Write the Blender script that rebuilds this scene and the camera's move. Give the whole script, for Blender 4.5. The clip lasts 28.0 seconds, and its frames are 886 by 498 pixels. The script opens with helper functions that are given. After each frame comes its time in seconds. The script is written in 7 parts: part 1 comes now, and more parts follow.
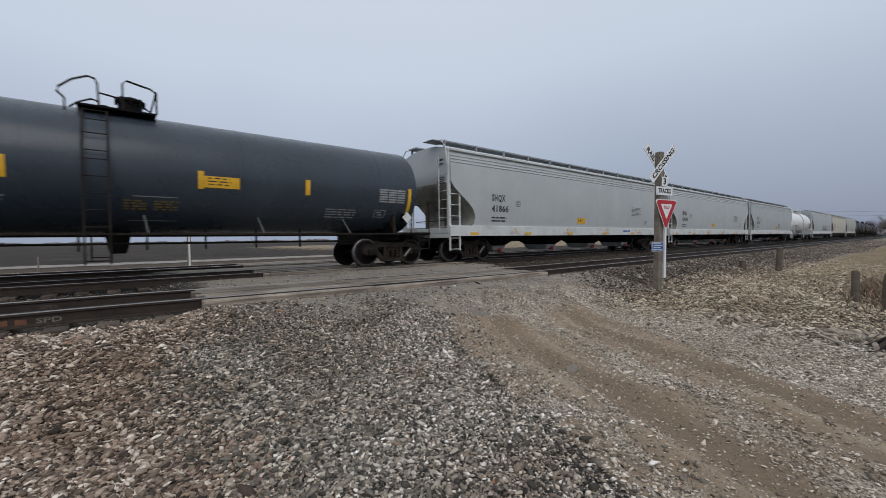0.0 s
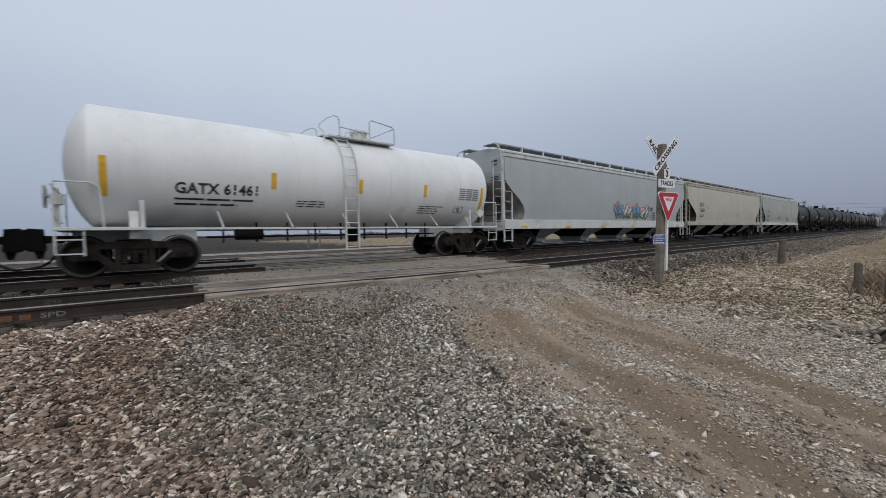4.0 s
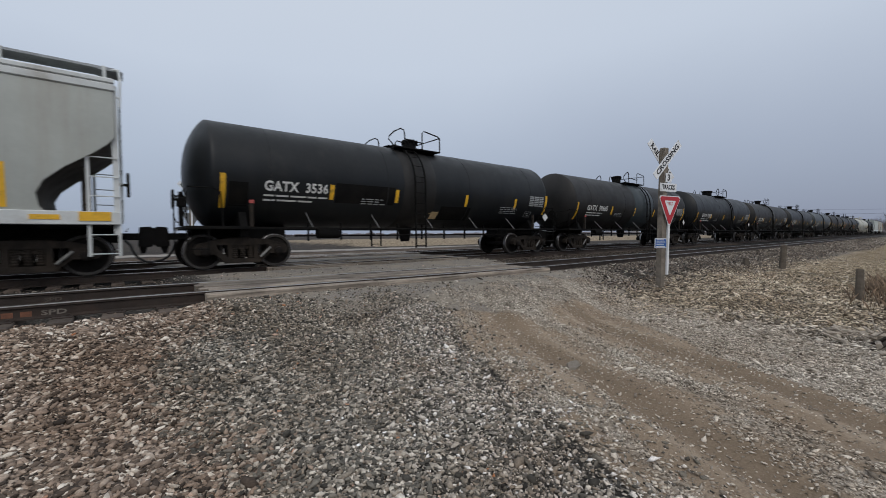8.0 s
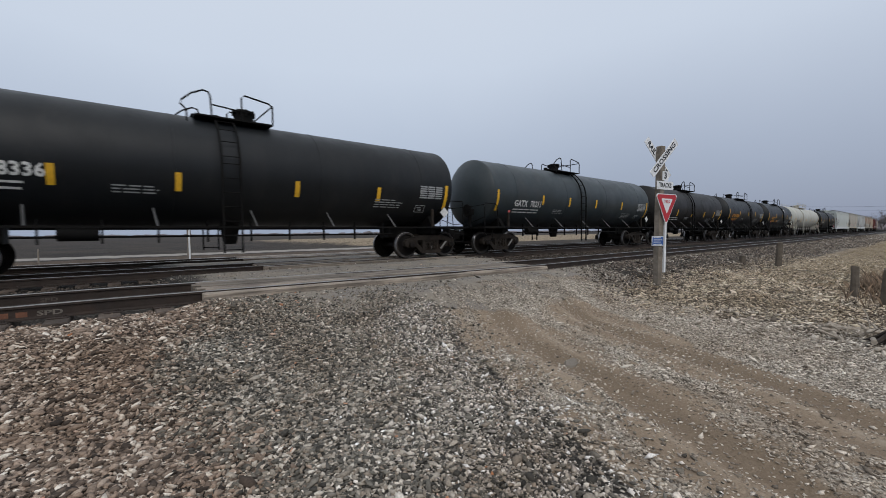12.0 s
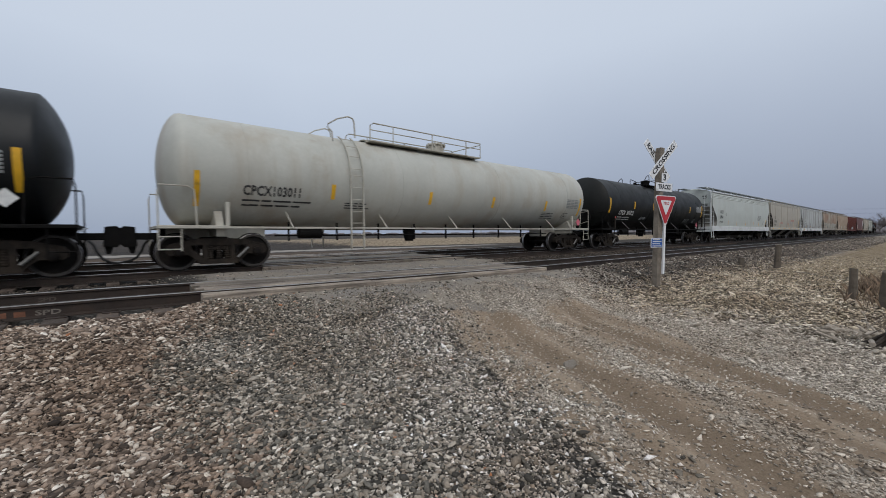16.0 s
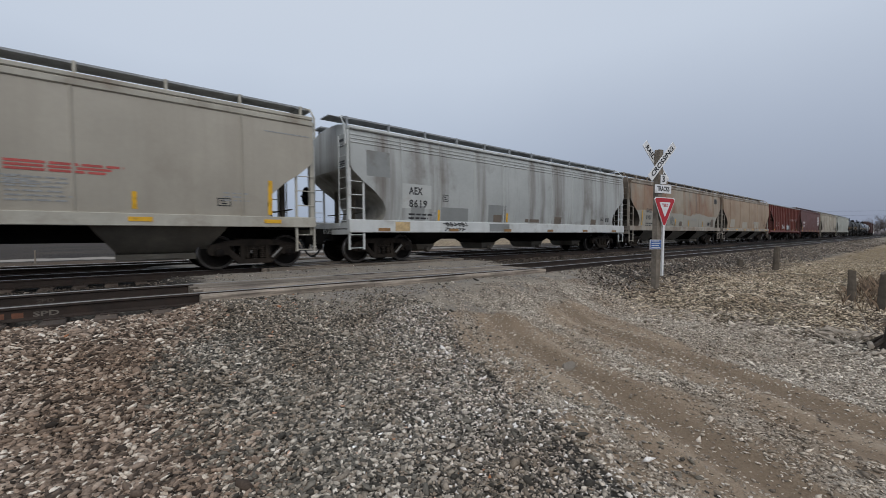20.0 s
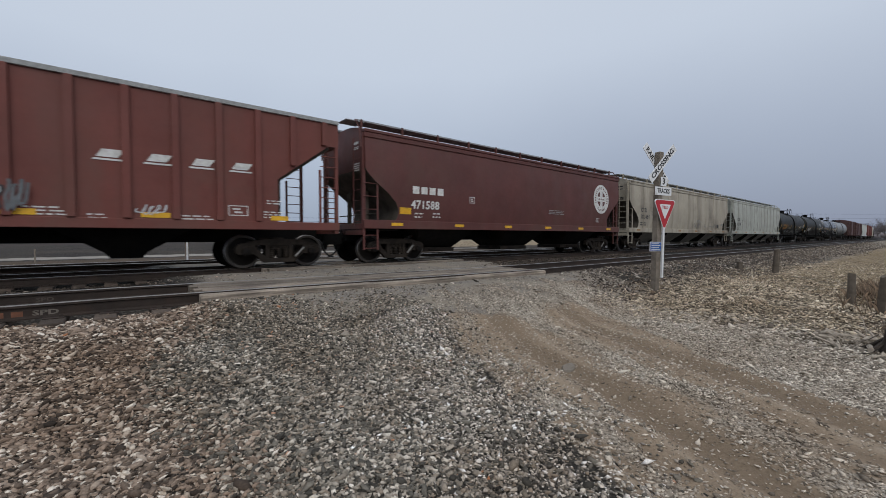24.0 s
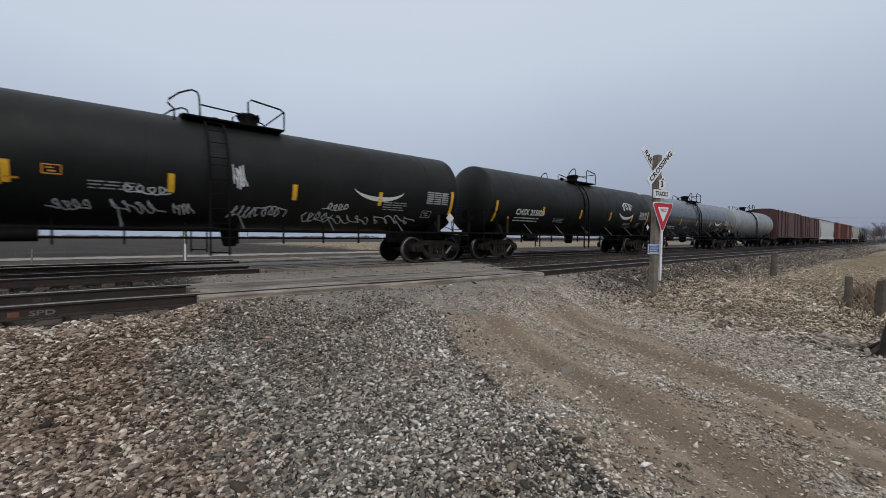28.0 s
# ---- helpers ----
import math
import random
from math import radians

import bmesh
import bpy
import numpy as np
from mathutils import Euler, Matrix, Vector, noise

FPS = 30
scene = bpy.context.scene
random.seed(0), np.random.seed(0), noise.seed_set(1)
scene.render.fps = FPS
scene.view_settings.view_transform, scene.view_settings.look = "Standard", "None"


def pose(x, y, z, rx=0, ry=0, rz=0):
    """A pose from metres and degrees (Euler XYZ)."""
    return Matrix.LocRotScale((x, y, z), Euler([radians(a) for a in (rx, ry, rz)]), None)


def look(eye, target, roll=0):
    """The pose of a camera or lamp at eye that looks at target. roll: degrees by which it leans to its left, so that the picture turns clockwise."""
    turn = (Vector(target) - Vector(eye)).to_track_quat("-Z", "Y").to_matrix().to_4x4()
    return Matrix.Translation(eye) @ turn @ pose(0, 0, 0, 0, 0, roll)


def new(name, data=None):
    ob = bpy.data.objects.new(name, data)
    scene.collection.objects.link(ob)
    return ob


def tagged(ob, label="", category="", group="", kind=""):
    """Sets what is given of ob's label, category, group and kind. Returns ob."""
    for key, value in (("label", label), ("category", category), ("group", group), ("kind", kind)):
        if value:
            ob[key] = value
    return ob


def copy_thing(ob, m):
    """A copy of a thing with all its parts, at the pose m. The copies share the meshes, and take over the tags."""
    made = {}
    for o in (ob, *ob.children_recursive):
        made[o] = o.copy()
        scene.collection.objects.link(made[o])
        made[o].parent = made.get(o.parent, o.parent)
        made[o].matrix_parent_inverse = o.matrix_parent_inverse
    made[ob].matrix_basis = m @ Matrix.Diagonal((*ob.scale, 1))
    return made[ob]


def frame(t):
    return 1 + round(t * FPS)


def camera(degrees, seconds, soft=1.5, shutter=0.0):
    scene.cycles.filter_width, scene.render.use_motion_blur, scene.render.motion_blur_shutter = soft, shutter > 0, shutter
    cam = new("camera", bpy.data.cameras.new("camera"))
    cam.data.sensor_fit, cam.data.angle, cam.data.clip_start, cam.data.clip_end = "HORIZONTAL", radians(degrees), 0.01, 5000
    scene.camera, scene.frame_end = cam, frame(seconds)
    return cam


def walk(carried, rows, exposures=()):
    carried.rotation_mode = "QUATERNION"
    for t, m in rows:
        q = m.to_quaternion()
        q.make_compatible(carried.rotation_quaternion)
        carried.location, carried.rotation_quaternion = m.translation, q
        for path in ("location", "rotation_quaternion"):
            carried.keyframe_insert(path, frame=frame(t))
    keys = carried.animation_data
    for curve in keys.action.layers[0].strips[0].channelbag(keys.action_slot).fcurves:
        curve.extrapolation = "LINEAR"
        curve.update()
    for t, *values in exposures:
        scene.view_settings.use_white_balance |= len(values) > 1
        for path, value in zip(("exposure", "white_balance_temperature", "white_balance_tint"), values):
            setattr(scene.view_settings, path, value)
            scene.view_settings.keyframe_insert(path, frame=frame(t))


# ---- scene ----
# Handheld camera beside the level crossing: it only turns a little.
EYE = (0.0, 0.0, 0.85)
PATH = [
    (0, 88.677, 0.802, -39.451), (0.5, 88.621, 0.874, -39.449), (1, 88.502, 0.885, -39.413), (1.5, 88.390, 0.904, -39.299),
    (2, 88.295, 0.944, -39.251), (2.5, 88.174, 1.052, -39.209), (3, 88.058, 1.129, -39.183), (3.5, 87.838, 1.092, -39.196),
    (5.5, 87.798, 0.674, -39.495), (6, 87.909, 0.628, -39.476), (6.5, 87.998, 0.540, -39.338), (7, 87.988, 0.492, -39.296),
    (7.5, 87.975, 0.447, -39.189), (8, 87.988, 0.428, -39.109), (8.5, 87.872, 0.379, -38.978), (9, 87.793, 0.253, -38.906),
    (9.5, 87.796, 0.317, -39.003), (10, 87.783, 0.453, -39.121), (10.5, 87.777, 0.504, -39.296), (11, 87.814, 0.587, -39.395),
    (11.5, 87.795, 0.629, -39.450), (12, 87.795, 0.629, -39.450), (12.5, 87.786, 0.651, -39.515), (14.5, 87.826, 0.568, -39.583),
    (15, 87.851, 0.545, -39.526), (15.5, 87.850, 0.547, -39.514), (16, 87.930, 0.440, -39.549), (16.5, 87.961, 0.394, -39.561),
    (17, 88.040, 0.342, -39.593), (17.5, 88.101, 0.277, -39.587), (18, 88.084, 0.256, -39.618), (18.5, 88.143, 0.267, -39.679),
    (19, 88.174, 0.262, -39.727), (19.5, 88.112, 0.319, -39.731), (20, 88.141, 0.369, -39.663), (20.5, 88.151, 0.357, -39.586),
    (21, 88.219, 0.310, -39.559), (21.5, 88.220, 0.207, -39.581), (23.5, 88.343, 0.088, -39.664), (24, 88.279, 0.067, -39.662),
    (24.5, 88.265, 0.070, -39.709), (25, 88.294, -0.000, -39.785), (25.5, 88.294, -0.000, -39.785), (26, 88.387, -0.040, -39.823),
    (26.5, 88.487, -0.078, -39.777), (27, 88.544, -0.149, -39.762), (27.5, 88.544, -0.222, -39.765), (28, 88.544, -0.165, -39.863),
]

cam = camera(96.05, 28.0, soft=0.4, shutter=0.1)
walk(cam, [(t, pose(*EYE, rx, ry, rz)) for t, rx, ry, rz in PATH],
     exposures=[(0, 0.03), (1.5, 0.0), (8, 0.0), (9.5, 0.05), (12, 0.09), (15, 0.09), (16.5, 0.03), (18, 0.0), (23, 0.0), (28, 0.02)])

# ---- light: overcast late-winter day ----
scene.view_settings.exposure = 0.0
world = bpy.data.worlds.new("overcast")
scene.world = world
world.use_nodes = True
wn, wl = world.node_tree.nodes, world.node_tree.links
wn.clear()
w_out = wn.new("ShaderNodeOutputWorld")
w_bg = wn.new("ShaderNodeBackground")
w_sky = wn.new("ShaderNodeTexSky")
w_sky.sky_type = "NISHITA"
w_sky.sun_disc = False
w_sky.sun_elevation = radians(42)
w_sky.sun_rotation = radians(205)
w_sky.air_density, w_sky.dust_density = 1.0, 4.0
w_scale = wn.new("ShaderNodeVectorMath")
w_scale.operation = "SCALE"
w_scale.inputs["Scale"].default_value = 0.1
w_co = wn.new("ShaderNodeTexCoord")
w_sep = wn.new("ShaderNodeSeparateXYZ")
w_ramp = wn.new("ShaderNodeValToRGB")
cr = w_ramp.color_ramp
cr.elements[0].position, cr.elements[0].color = 0.0, (0.325, 0.385, 0.505, 1)
cr.elements[1].position, cr.elements[1].color = 1.0, (0.78, 0.83, 0.90, 1)
e = cr.elements.new(0.12)
e.color = (0.405, 0.47, 0.59, 1)
e = cr.elements.new(0.38)
e.color = (0.60, 0.67, 0.78, 1)
w_noise = wn.new("ShaderNodeTexNoise")
w_noise.inputs["Scale"].default_value = 1.6
w_noise.inputs["Detail"].default_value = 4
w_add = wn.new("ShaderNodeMath")
w_add.operation = "MULTIPLY_ADD"
w_add.inputs[1].default_value = 0.16
w_sub = wn.new("ShaderNodeMath")
w_sub.operation = "SUBTRACT"
w_sub.inputs[1].default_value = 0.08
w_mix = wn.new("ShaderNodeMix")
w_mix.data_type = "RGBA"
w_mix.inputs[0].default_value = 0.12
wl.new(w_co.outputs["Generated"], w_sep.inputs[0])
wl.new(w_co.outputs["Generated"], w_noise.inputs["Vector"])
wl.new(w_noise.outputs[0], w_add.inputs[0])
wl.new(w_sep.outputs[2], w_add.inputs[2])
wl.new(w_add.outputs[0], w_sub.inputs[0])
wl.new(w_sub.outputs[0], w_ramp.inputs[0])
wl.new(w_sky.outputs[0], w_scale.inputs[0])
w_side = wn.new("ShaderNodeMapRange")
w_side.inputs[1].default_value, w_side.inputs[2].default_value = 0.55, 1.0
w_side.inputs[3].default_value, w_side.inputs[4].default_value = 0.0, 0.6
w_low = wn.new("ShaderNodeMapRange")
w_low.inputs[1].default_value, w_low.inputs[2].default_value = 0.0, 0.42
w_low.inputs[3].default_value, w_low.inputs[4].default_value = 1.0, 0.0
w_both = wn.new("ShaderNodeMath")
w_both.operation = "MULTIPLY"
w_bank = wn.new("ShaderNodeMix")
w_bank.data_type = "RGBA"
w_bank.inputs[7].default_value = (0.235, 0.262, 0.36, 1)
wl.new(w_sep.outputs[0], w_side.inputs[0])
wl.new(w_sep.outputs[2], w_low.inputs[0])
wl.new(w_side.outputs[0], w_both.inputs[0])
wl.new(w_low.outputs[0], w_both.inputs[1])
wl.new(w_both.outputs[0], w_bank.inputs[0])
wl.new(w_ramp.outputs[0], w_bank.inputs[6])
wl.new(w_bank.outputs[2], w_mix.inputs[6])
wl.new(w_scale.outputs[0], w_mix.inputs[7])
wl.new(w_mix.outputs[2], w_bg.inputs[0])
w_bg.inputs[1].default_value = 1.0
wl.new(w_bg.outputs[0], w_out.inputs[0])

sun = bpy.data.lights.new("sun", "SUN")
sun.energy, sun.angle, sun.color = 0.9, radians(40), (1.0, 0.97, 0.93)
new("sun", sun).matrix_basis = look((-9, -14, 22), (0, 6, 0))


# ---- materials ----
def mat(name, color, rough=0.6, metal=0.0, var=0.25, scale=3.0, grime=None, grime_amt=0.0, streak=0.0, bump=0.0,
        bump_scale=60.0, island=0.0, obj=0.0, spec=0.5, fade=0.0, grain=0.0):
    """Painted or raw surface: base colour varied at two scales, stains, vertical streaks and fine relief."""
    m = bpy.data.materials.new(name)
    m.use_nodes = True
    n, l = m.node_tree.nodes, m.node_tree.links
    b = n["Principled BSDF"]
    b.inputs["Roughness"].default_value = rough
    b.inputs["Metallic"].default_value = metal
    b.inputs["Specular IOR Level"].default_value = spec
    co = n.new("ShaderNodeTexCoord")

    def noise_at(sc, detail=5.0, stretch=None):
        t = n.new("ShaderNodeTexNoise")
        t.inputs["Scale"].default_value = sc
        t.inputs["Detail"].default_value = detail
        t.inputs["Roughness"].default_value = 0.62
        if stretch:
            mp = n.new("ShaderNodeMapping")
            mp.inputs["Scale"].default_value = stretch
            l.new(co.outputs["Object"], mp.inputs[0])
            l.new(mp.outputs[0], t.inputs["Vector"])
        else:
            l.new(co.outputs["Object"], t.inputs["Vector"])
        return t.outputs[0]

    def ramp(src, p0, p1, c0=(0, 0, 0, 1), c1=(1, 1, 1, 1)):
        r = n.new("ShaderNodeValToRGB")
        r.color_ramp.elements[0].position, r.color_ramp.elements[0].color = p0, c0
        r.color_ramp.elements[1].position, r.color_ramp.elements[1].color = p1, c1
        l.new(src, r.inputs[0])
        return r.outputs[0]

    def mix(fac, a, c, mode="MIX"):
        x = n.new("ShaderNodeMix")
        x.data_type, x.blend_type = "RGBA", mode
        for sock, v in ((x.inputs[0], fac), (x.inputs[6], a), (x.inputs[7], c)):
            if isinstance(v, (int, float)):
                sock.default_value = v
            elif isinstance(v, tuple):
                sock.default_value = (*v, 1) if len(v) == 3 else v
            else:
                l.new(v, sock)
        return x.outputs[2]

    lo = tuple(c * (1 - var) for c in color)
    hi = tuple(min(1, c * (1 + var)) for c in color)
    col = mix(ramp(noise_at(scale), 0.3, 0.7), lo, hi)
    fine = ramp(noise_at(scale * 14, 3.0), 0.25, 0.75, (1 - var * 0.5,) * 3 + (1,), (1 + var * 0.3,) * 3 + (1,))
    col = mix(1.0, col, fine, "MULTIPLY")
    if fade:
        col = mix(ramp(noise_at(0.55, 3.0), 0.42, 0.62, (0, 0, 0, 1), (fade,) * 3 + (1,)), col, tuple(min(1, c * 1.5 + 0.05) for c in color))
    if grime:
        col = mix(ramp(noise_at(scale * 0.6, 7.0), 0.62 - 0.3 * grime_amt, 0.75), col, grime)
    if streak:
        s = ramp(noise_at(1.0, 5.0, (1.3, 1.3, 0.07)), 0.48, 0.72, (0, 0, 0, 1), (streak,) * 3 + (1,))
        col = mix(s, col, grime or tuple(c * 0.4 for c in color))
    if grain:
        g = ramp(noise_at(1.0, 6.0, (0.8, 26.0, 26.0)), 0.36, 0.66, (1 - grain,) * 3 + (1,), (1 + 0.3 * grain,) * 3 + (1,))
        col = mix(1.0, col, g, "MULTIPLY")
    if island or obj:
        src = n.new("ShaderNodeNewGeometry").outputs["Random Per Island"] if island else n.new("ShaderNodeObjectInfo").outputs["Random"]
        k = island or obj
        col = mix(1.0, col, ramp(src, 0.0, 1.0, (1 - k,) * 3 + (1,), (1 + k,) * 3 + (1,)), "MULTIPLY")
    l.new(col, b.inputs["Base Color"])
    l.new(ramp(noise_at(scale * 2.3), 0.2, 0.8, (max(0.05, rough - 0.12),) * 3 + (1,), (min(1, rough + 0.12),) * 3 + (1,)), b.inputs["Roughness"])
    if bump:
        bp = n.new("ShaderNodeBump")
        bp.inputs["Strength"].default_value = bump
        bp.inputs["Distance"].default_value = 0.01
        l.new(noise_at(bump_scale, 4.0), bp.inputs["Height"])
        l.new(bp.outputs[0], b.inputs["Normal"])
    return m


RUST = (0.10, 0.045, 0.02)
DUST = (0.20, 0.17, 0.13)
M = {
    "steel_black": mat("steel_black", (0.0055, 0.0052, 0.005), 0.75, 0.0, 0.4, 2.5, (0.012, 0.010, 0.008), 0.4, bump=0.3, spec=0.12),
    "truck": mat("truck_cast_steel", (0.024, 0.0195, 0.016), 0.85, 0.0, 0.4, 4.0, (0.042, 0.032, 0.024), 0.35, bump=0.5, spec=0.15),
    "wheel": mat("wheel_steel", (0.0065, 0.005, 0.0042), 0.75, 0.0, 0.35, 5.0, (0.022, 0.016, 0.012), 0.4, bump=0.2, spec=0.2),
    "rim": mat("worn_rim_steel", (0.045, 0.04, 0.036), 0.6, 0.3, 0.3, 5.0, (0.04, 0.03, 0.022), 0.3),
    "tread": mat("polished_steel", (0.26, 0.25, 0.25), 0.38, 1.0, 0.15, 6.0),
    "rail": mat("rusty_rail", (0.027, 0.0175, 0.0125), 0.8, 0.0, 0.35, 3.0, (0.048, 0.027, 0.018), 0.4, bump=0.4),
    "railtop": mat("worn_rail_head", (0.30, 0.29, 0.28), 0.36, 0.9, 0.2, 2.0, (0.12, 0.08, 0.06), 0.1),
    "tie": mat("weathered_tie", (0.075, 0.055, 0.042), 0.9, 0.0, 0.4, 5.0, (0.15, 0.12, 0.095), 0.4, bump=0.8, obj=0.3),
    "plank": mat("crossing_timber", (0.30, 0.25, 0.20), 0.9, 0.0, 0.3, 1.3, (0.15, 0.12, 0.10), 0.4, bump=0.9, obj=0.4, grain=0.6),
    "post": mat("weathered_post", (0.215, 0.183, 0.148), 0.9, 0.0, 0.3, 5.0, (0.07, 0.055, 0.04), 0.4, streak=0.5, bump=0.8),
    "sign_white": mat("sign_white", (0.74, 0.75, 0.76), 0.45, 0.0, 0.06, 4.0, (0.35, 0.33, 0.3), 0.05),
    "sign_black": mat("sign_black", (0.015, 0.015, 0.016), 0.5, var=0.1),
    "sign_red": mat("sign_red", (0.45, 0.02, 0.03), 0.4, var=0.12, scale=4.0),
    "sign_blue": mat("sign_blue", (0.02, 0.09, 0.32), 0.4, var=0.1),
    "galv": mat("galvanised", (0.52, 0.54, 0.56), 0.45, 0.6, 0.15, 6.0),
    "walk": mat("galvanised_walkway", (0.29, 0.305, 0.32), 0.6, 0.2, 0.2, 4.0, bump=0.5, bump_scale=90),
    "yellow": mat("yellow_reflector", (0.72, 0.40, 0.02), 0.5, var=0.15, scale=5.0, grime=(0.2, 0.13, 0.03), grime_amt=0.1),
    "decal_white": mat("decal_white", (0.62, 0.62, 0.60), 0.55, var=0.2, scale=9.0),
    "decal_black": mat("decal_black", (0.025, 0.025, 0.027), 0.55, var=0.2),
    "decal_grey": mat("decal_grey", (0.30, 0.31, 0.31), 0.6, var=0.3, scale=14.0),
    "pink": mat("pink_tag", (0.55, 0.12, 0.16), 0.6),
    # slope sheets: real grime plus the shade on their undersides put into the colour
    "slope": mat("shaded_grimy_slope_sheet", (0.085, 0.074, 0.06), 0.85, 0.0, 0.35, 2.0, (0.03, 0.025, 0.02), 0.5, bump=0.3, spec=0.2),
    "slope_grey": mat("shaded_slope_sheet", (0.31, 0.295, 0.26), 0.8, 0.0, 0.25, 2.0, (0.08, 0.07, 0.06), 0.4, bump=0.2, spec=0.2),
    # bay sides: near-black that paints in the shade between the bays
    "bay_side": mat("shaded_bay_side", (0.018, 0.0155, 0.013), 0.85, 0.0, 0.35, 2.0, (0.035, 0.028, 0.022), 0.4, bump=0.3, spec=0.15),
    "lever": mat("worn_lever_steel", (0.20, 0.195, 0.185), 0.6, 0.2, 0.3, 5.0),
    "old_post": mat("dark_weathered_post", (0.12, 0.098, 0.075), 0.9, 0.0, 0.3, 5.0, (0.05, 0.04, 0.03), 0.4, streak=0.5, bump=0.8),
    "faint": mat("faint_chalk", (0.15, 0.13, 0.11), 0.8, var=0.4, scale=12.0),
    "old_chalk": mat("rubbed_chalk", (0.07, 0.055, 0.045), 0.85, var=0.4, scale=12.0),
    "old_paint": mat("faded_orange_paint", (0.16, 0.065, 0.035), 0.8, var=0.4, scale=12.0),
    "orange_text": mat("orange_lettering", (0.62, 0.27, 0.03), 0.55),
    "red_text": mat("red_lettering", (0.45, 0.08, 0.07), 0.6),
    "graf_white": mat("spray_white", (0.55, 0.57, 0.58), 0.7, var=0.25, scale=6.0),
    "graf_blue": mat("spray_blue", (0.12, 0.32, 0.52), 0.65, var=0.3, scale=6.0),
    "graf_orange": mat("spray_orange", (0.62, 0.16, 0.06), 0.65, var=0.3, scale=6.0),
    "graf_tan": mat("spray_tan", (0.52, 0.38, 0.20), 0.7, var=0.3, scale=6.0),
    "graf_grey": mat("spray_grey", (0.13, 0.14, 0.15), 0.7, var=0.3, scale=6.0),
    "hose": mat("rubber_hose", (0.02, 0.02, 0.02), 0.7),
}


# ---- mesh tools ----
class Shape:
    """Collects vertices and faces; faces flagged smooth or flat."""

    def __init__(self):
        self.v, self.f, self.s, self.m = [], [], [], []

    def add(self, verts, faces, smooth=False, slot=0):
        o = len(self.v)
        self.v += [tuple(p) for p in verts]
        self.f += [tuple(i + o for i in q) for q in faces]
        self.s += [smooth] * len(faces)
        self.m += [slot] * len(faces)
        return self

    def box(self, x0, x1, y0, y1, z0, z1, bev=0.0, slot=0):
        if bev <= 0:
            v = [(x, y, z) for z in (z0, z1) for y in (y0, y1) for x in (x0, x1)]
            return self.add(v, [(0, 2, 3, 1), (4, 5, 7, 6), (0, 1, 5, 4), (2, 6, 7, 3), (0, 4, 6, 2), (1, 3, 7, 5)], slot=slot)
        rings = []
        for z, k in ((z0, bev), (z0 + bev, 0), (z1 - bev, 0), (z1, bev)):
            rings.append([(x0 + k, y0 + k, z), (x1 - k, y0 + k, z), (x1 - k, y1 - k, z), (x0 + k, y1 - k, z)])
        return self.loft(rings, slot=slot)

    def loft(self, rings, smooth=False, caps=True, slot=0):
        n = len(rings[0])
        v = [p for r in rings for p in r]
        f = [(i * n + j, i * n + (j + 1) % n, (i + 1) * n + (j + 1) % n, (i + 1) * n + j)
             for i in range(len(rings) - 1) for j in range(n)]
        if caps:
            f += [tuple(range(n))[::-1], tuple(range((len(rings) - 1) * n, len(rings) * n))]
        return self.add(v, f, smooth, slot)

    def prism_y(self, outline, y0, y1, slot=0):
        """An outline of (x, z) drawn out from y0 to y1."""
        return self.loft([[(x, y0, z) for x, z in outline], [(x, y1, z) for x, z in outline]], slot=slot)

    def prism_x(self, outline, x0, x1, slot=0):
        return self.loft([[(x0, y, z) for y, z in outline], [(x1, y, z) for y, z in outline]], slot=slot)

    def spin_y(self, profile, cx, cz, n=24, smooth=True, slot=0):
        """A profile of (y, r) turned round the axle through (cx, cz)."""
        rings = [[(cx + r * math.cos(2 * math.pi * k / n), y, cz + r * math.sin(2 * math.pi * k / n)) for k in range(n)] for y, r in profile]
        return self.loft(rings, smooth, slot=slot)

    def spin_x(self, profile, cy, cz, n=32, smooth=True, slot=0):
        rings = [[(x, cy + r * math.cos(2 * math.pi * k / n), cz + r * math.sin(2 * math.pi * k / n)) for k in range(n)] for x, r in profile]
        return self.loft(rings, smooth, slot=slot)

    def spin_z(self, profile, cx, cy, n=20, smooth=True, slot=0):
        rings = [[(cx + r * math.cos(2 * math.pi * k / n), cy + r * math.sin(2 * math.pi * k / n), z) for k in range(n)] for z, r in profile]
        return self.loft(rings, smooth, slot=slot)

    def tube(self, pts, r, n=6, slot=0):
        pts = [Vector(p) for p in pts]
        rings = []
        for i, p in enumerate(pts):
            d = (pts[min(i + 1, len(pts) - 1)] - pts[max(i - 1, 0)]).normalized()
            a = d.cross(Vector((0, 0, 1)) if abs(d.z) < 0.9 else Vector((1, 0, 0))).normalized()
            b = d.cross(a)
            rings.append([p + r * (math.cos(2 * math.pi * k / n) * a + math.sin(2 * math.pi * k / n) * b) for k in range(n)])
        return self.loft(rings, n > 4, slot=slot)

    def bar(self, p0, p1, w, d):
        """A square bar in the xz plane from p0 to p1 (x, z), w high, drawn from y = d[0] to d[1]."""
        a, b = Vector(p0), Vector(p1)
        u = (b - a).normalized()
        nn = Vector((-u.y, u.x)) * w / 2
        return self.prism_y([tuple(q) for q in (a - nn, b - nn, b + nn, a + nn)], *d)

    def mesh(self, name, mats):
        me = bpy.data.meshes.new(name)
        me.from_pydata(self.v, [], self.f)
        me.polygons.foreach_set("use_smooth", self.s)
        me.polygons.foreach_set("material_index", self.m)
        for m in mats if isinstance(mats, (list, tuple)) else [mats]:
            me.materials.append(m)
        me.set_sharp_from_angle(angle=radians(38))
        me.update()
        return me


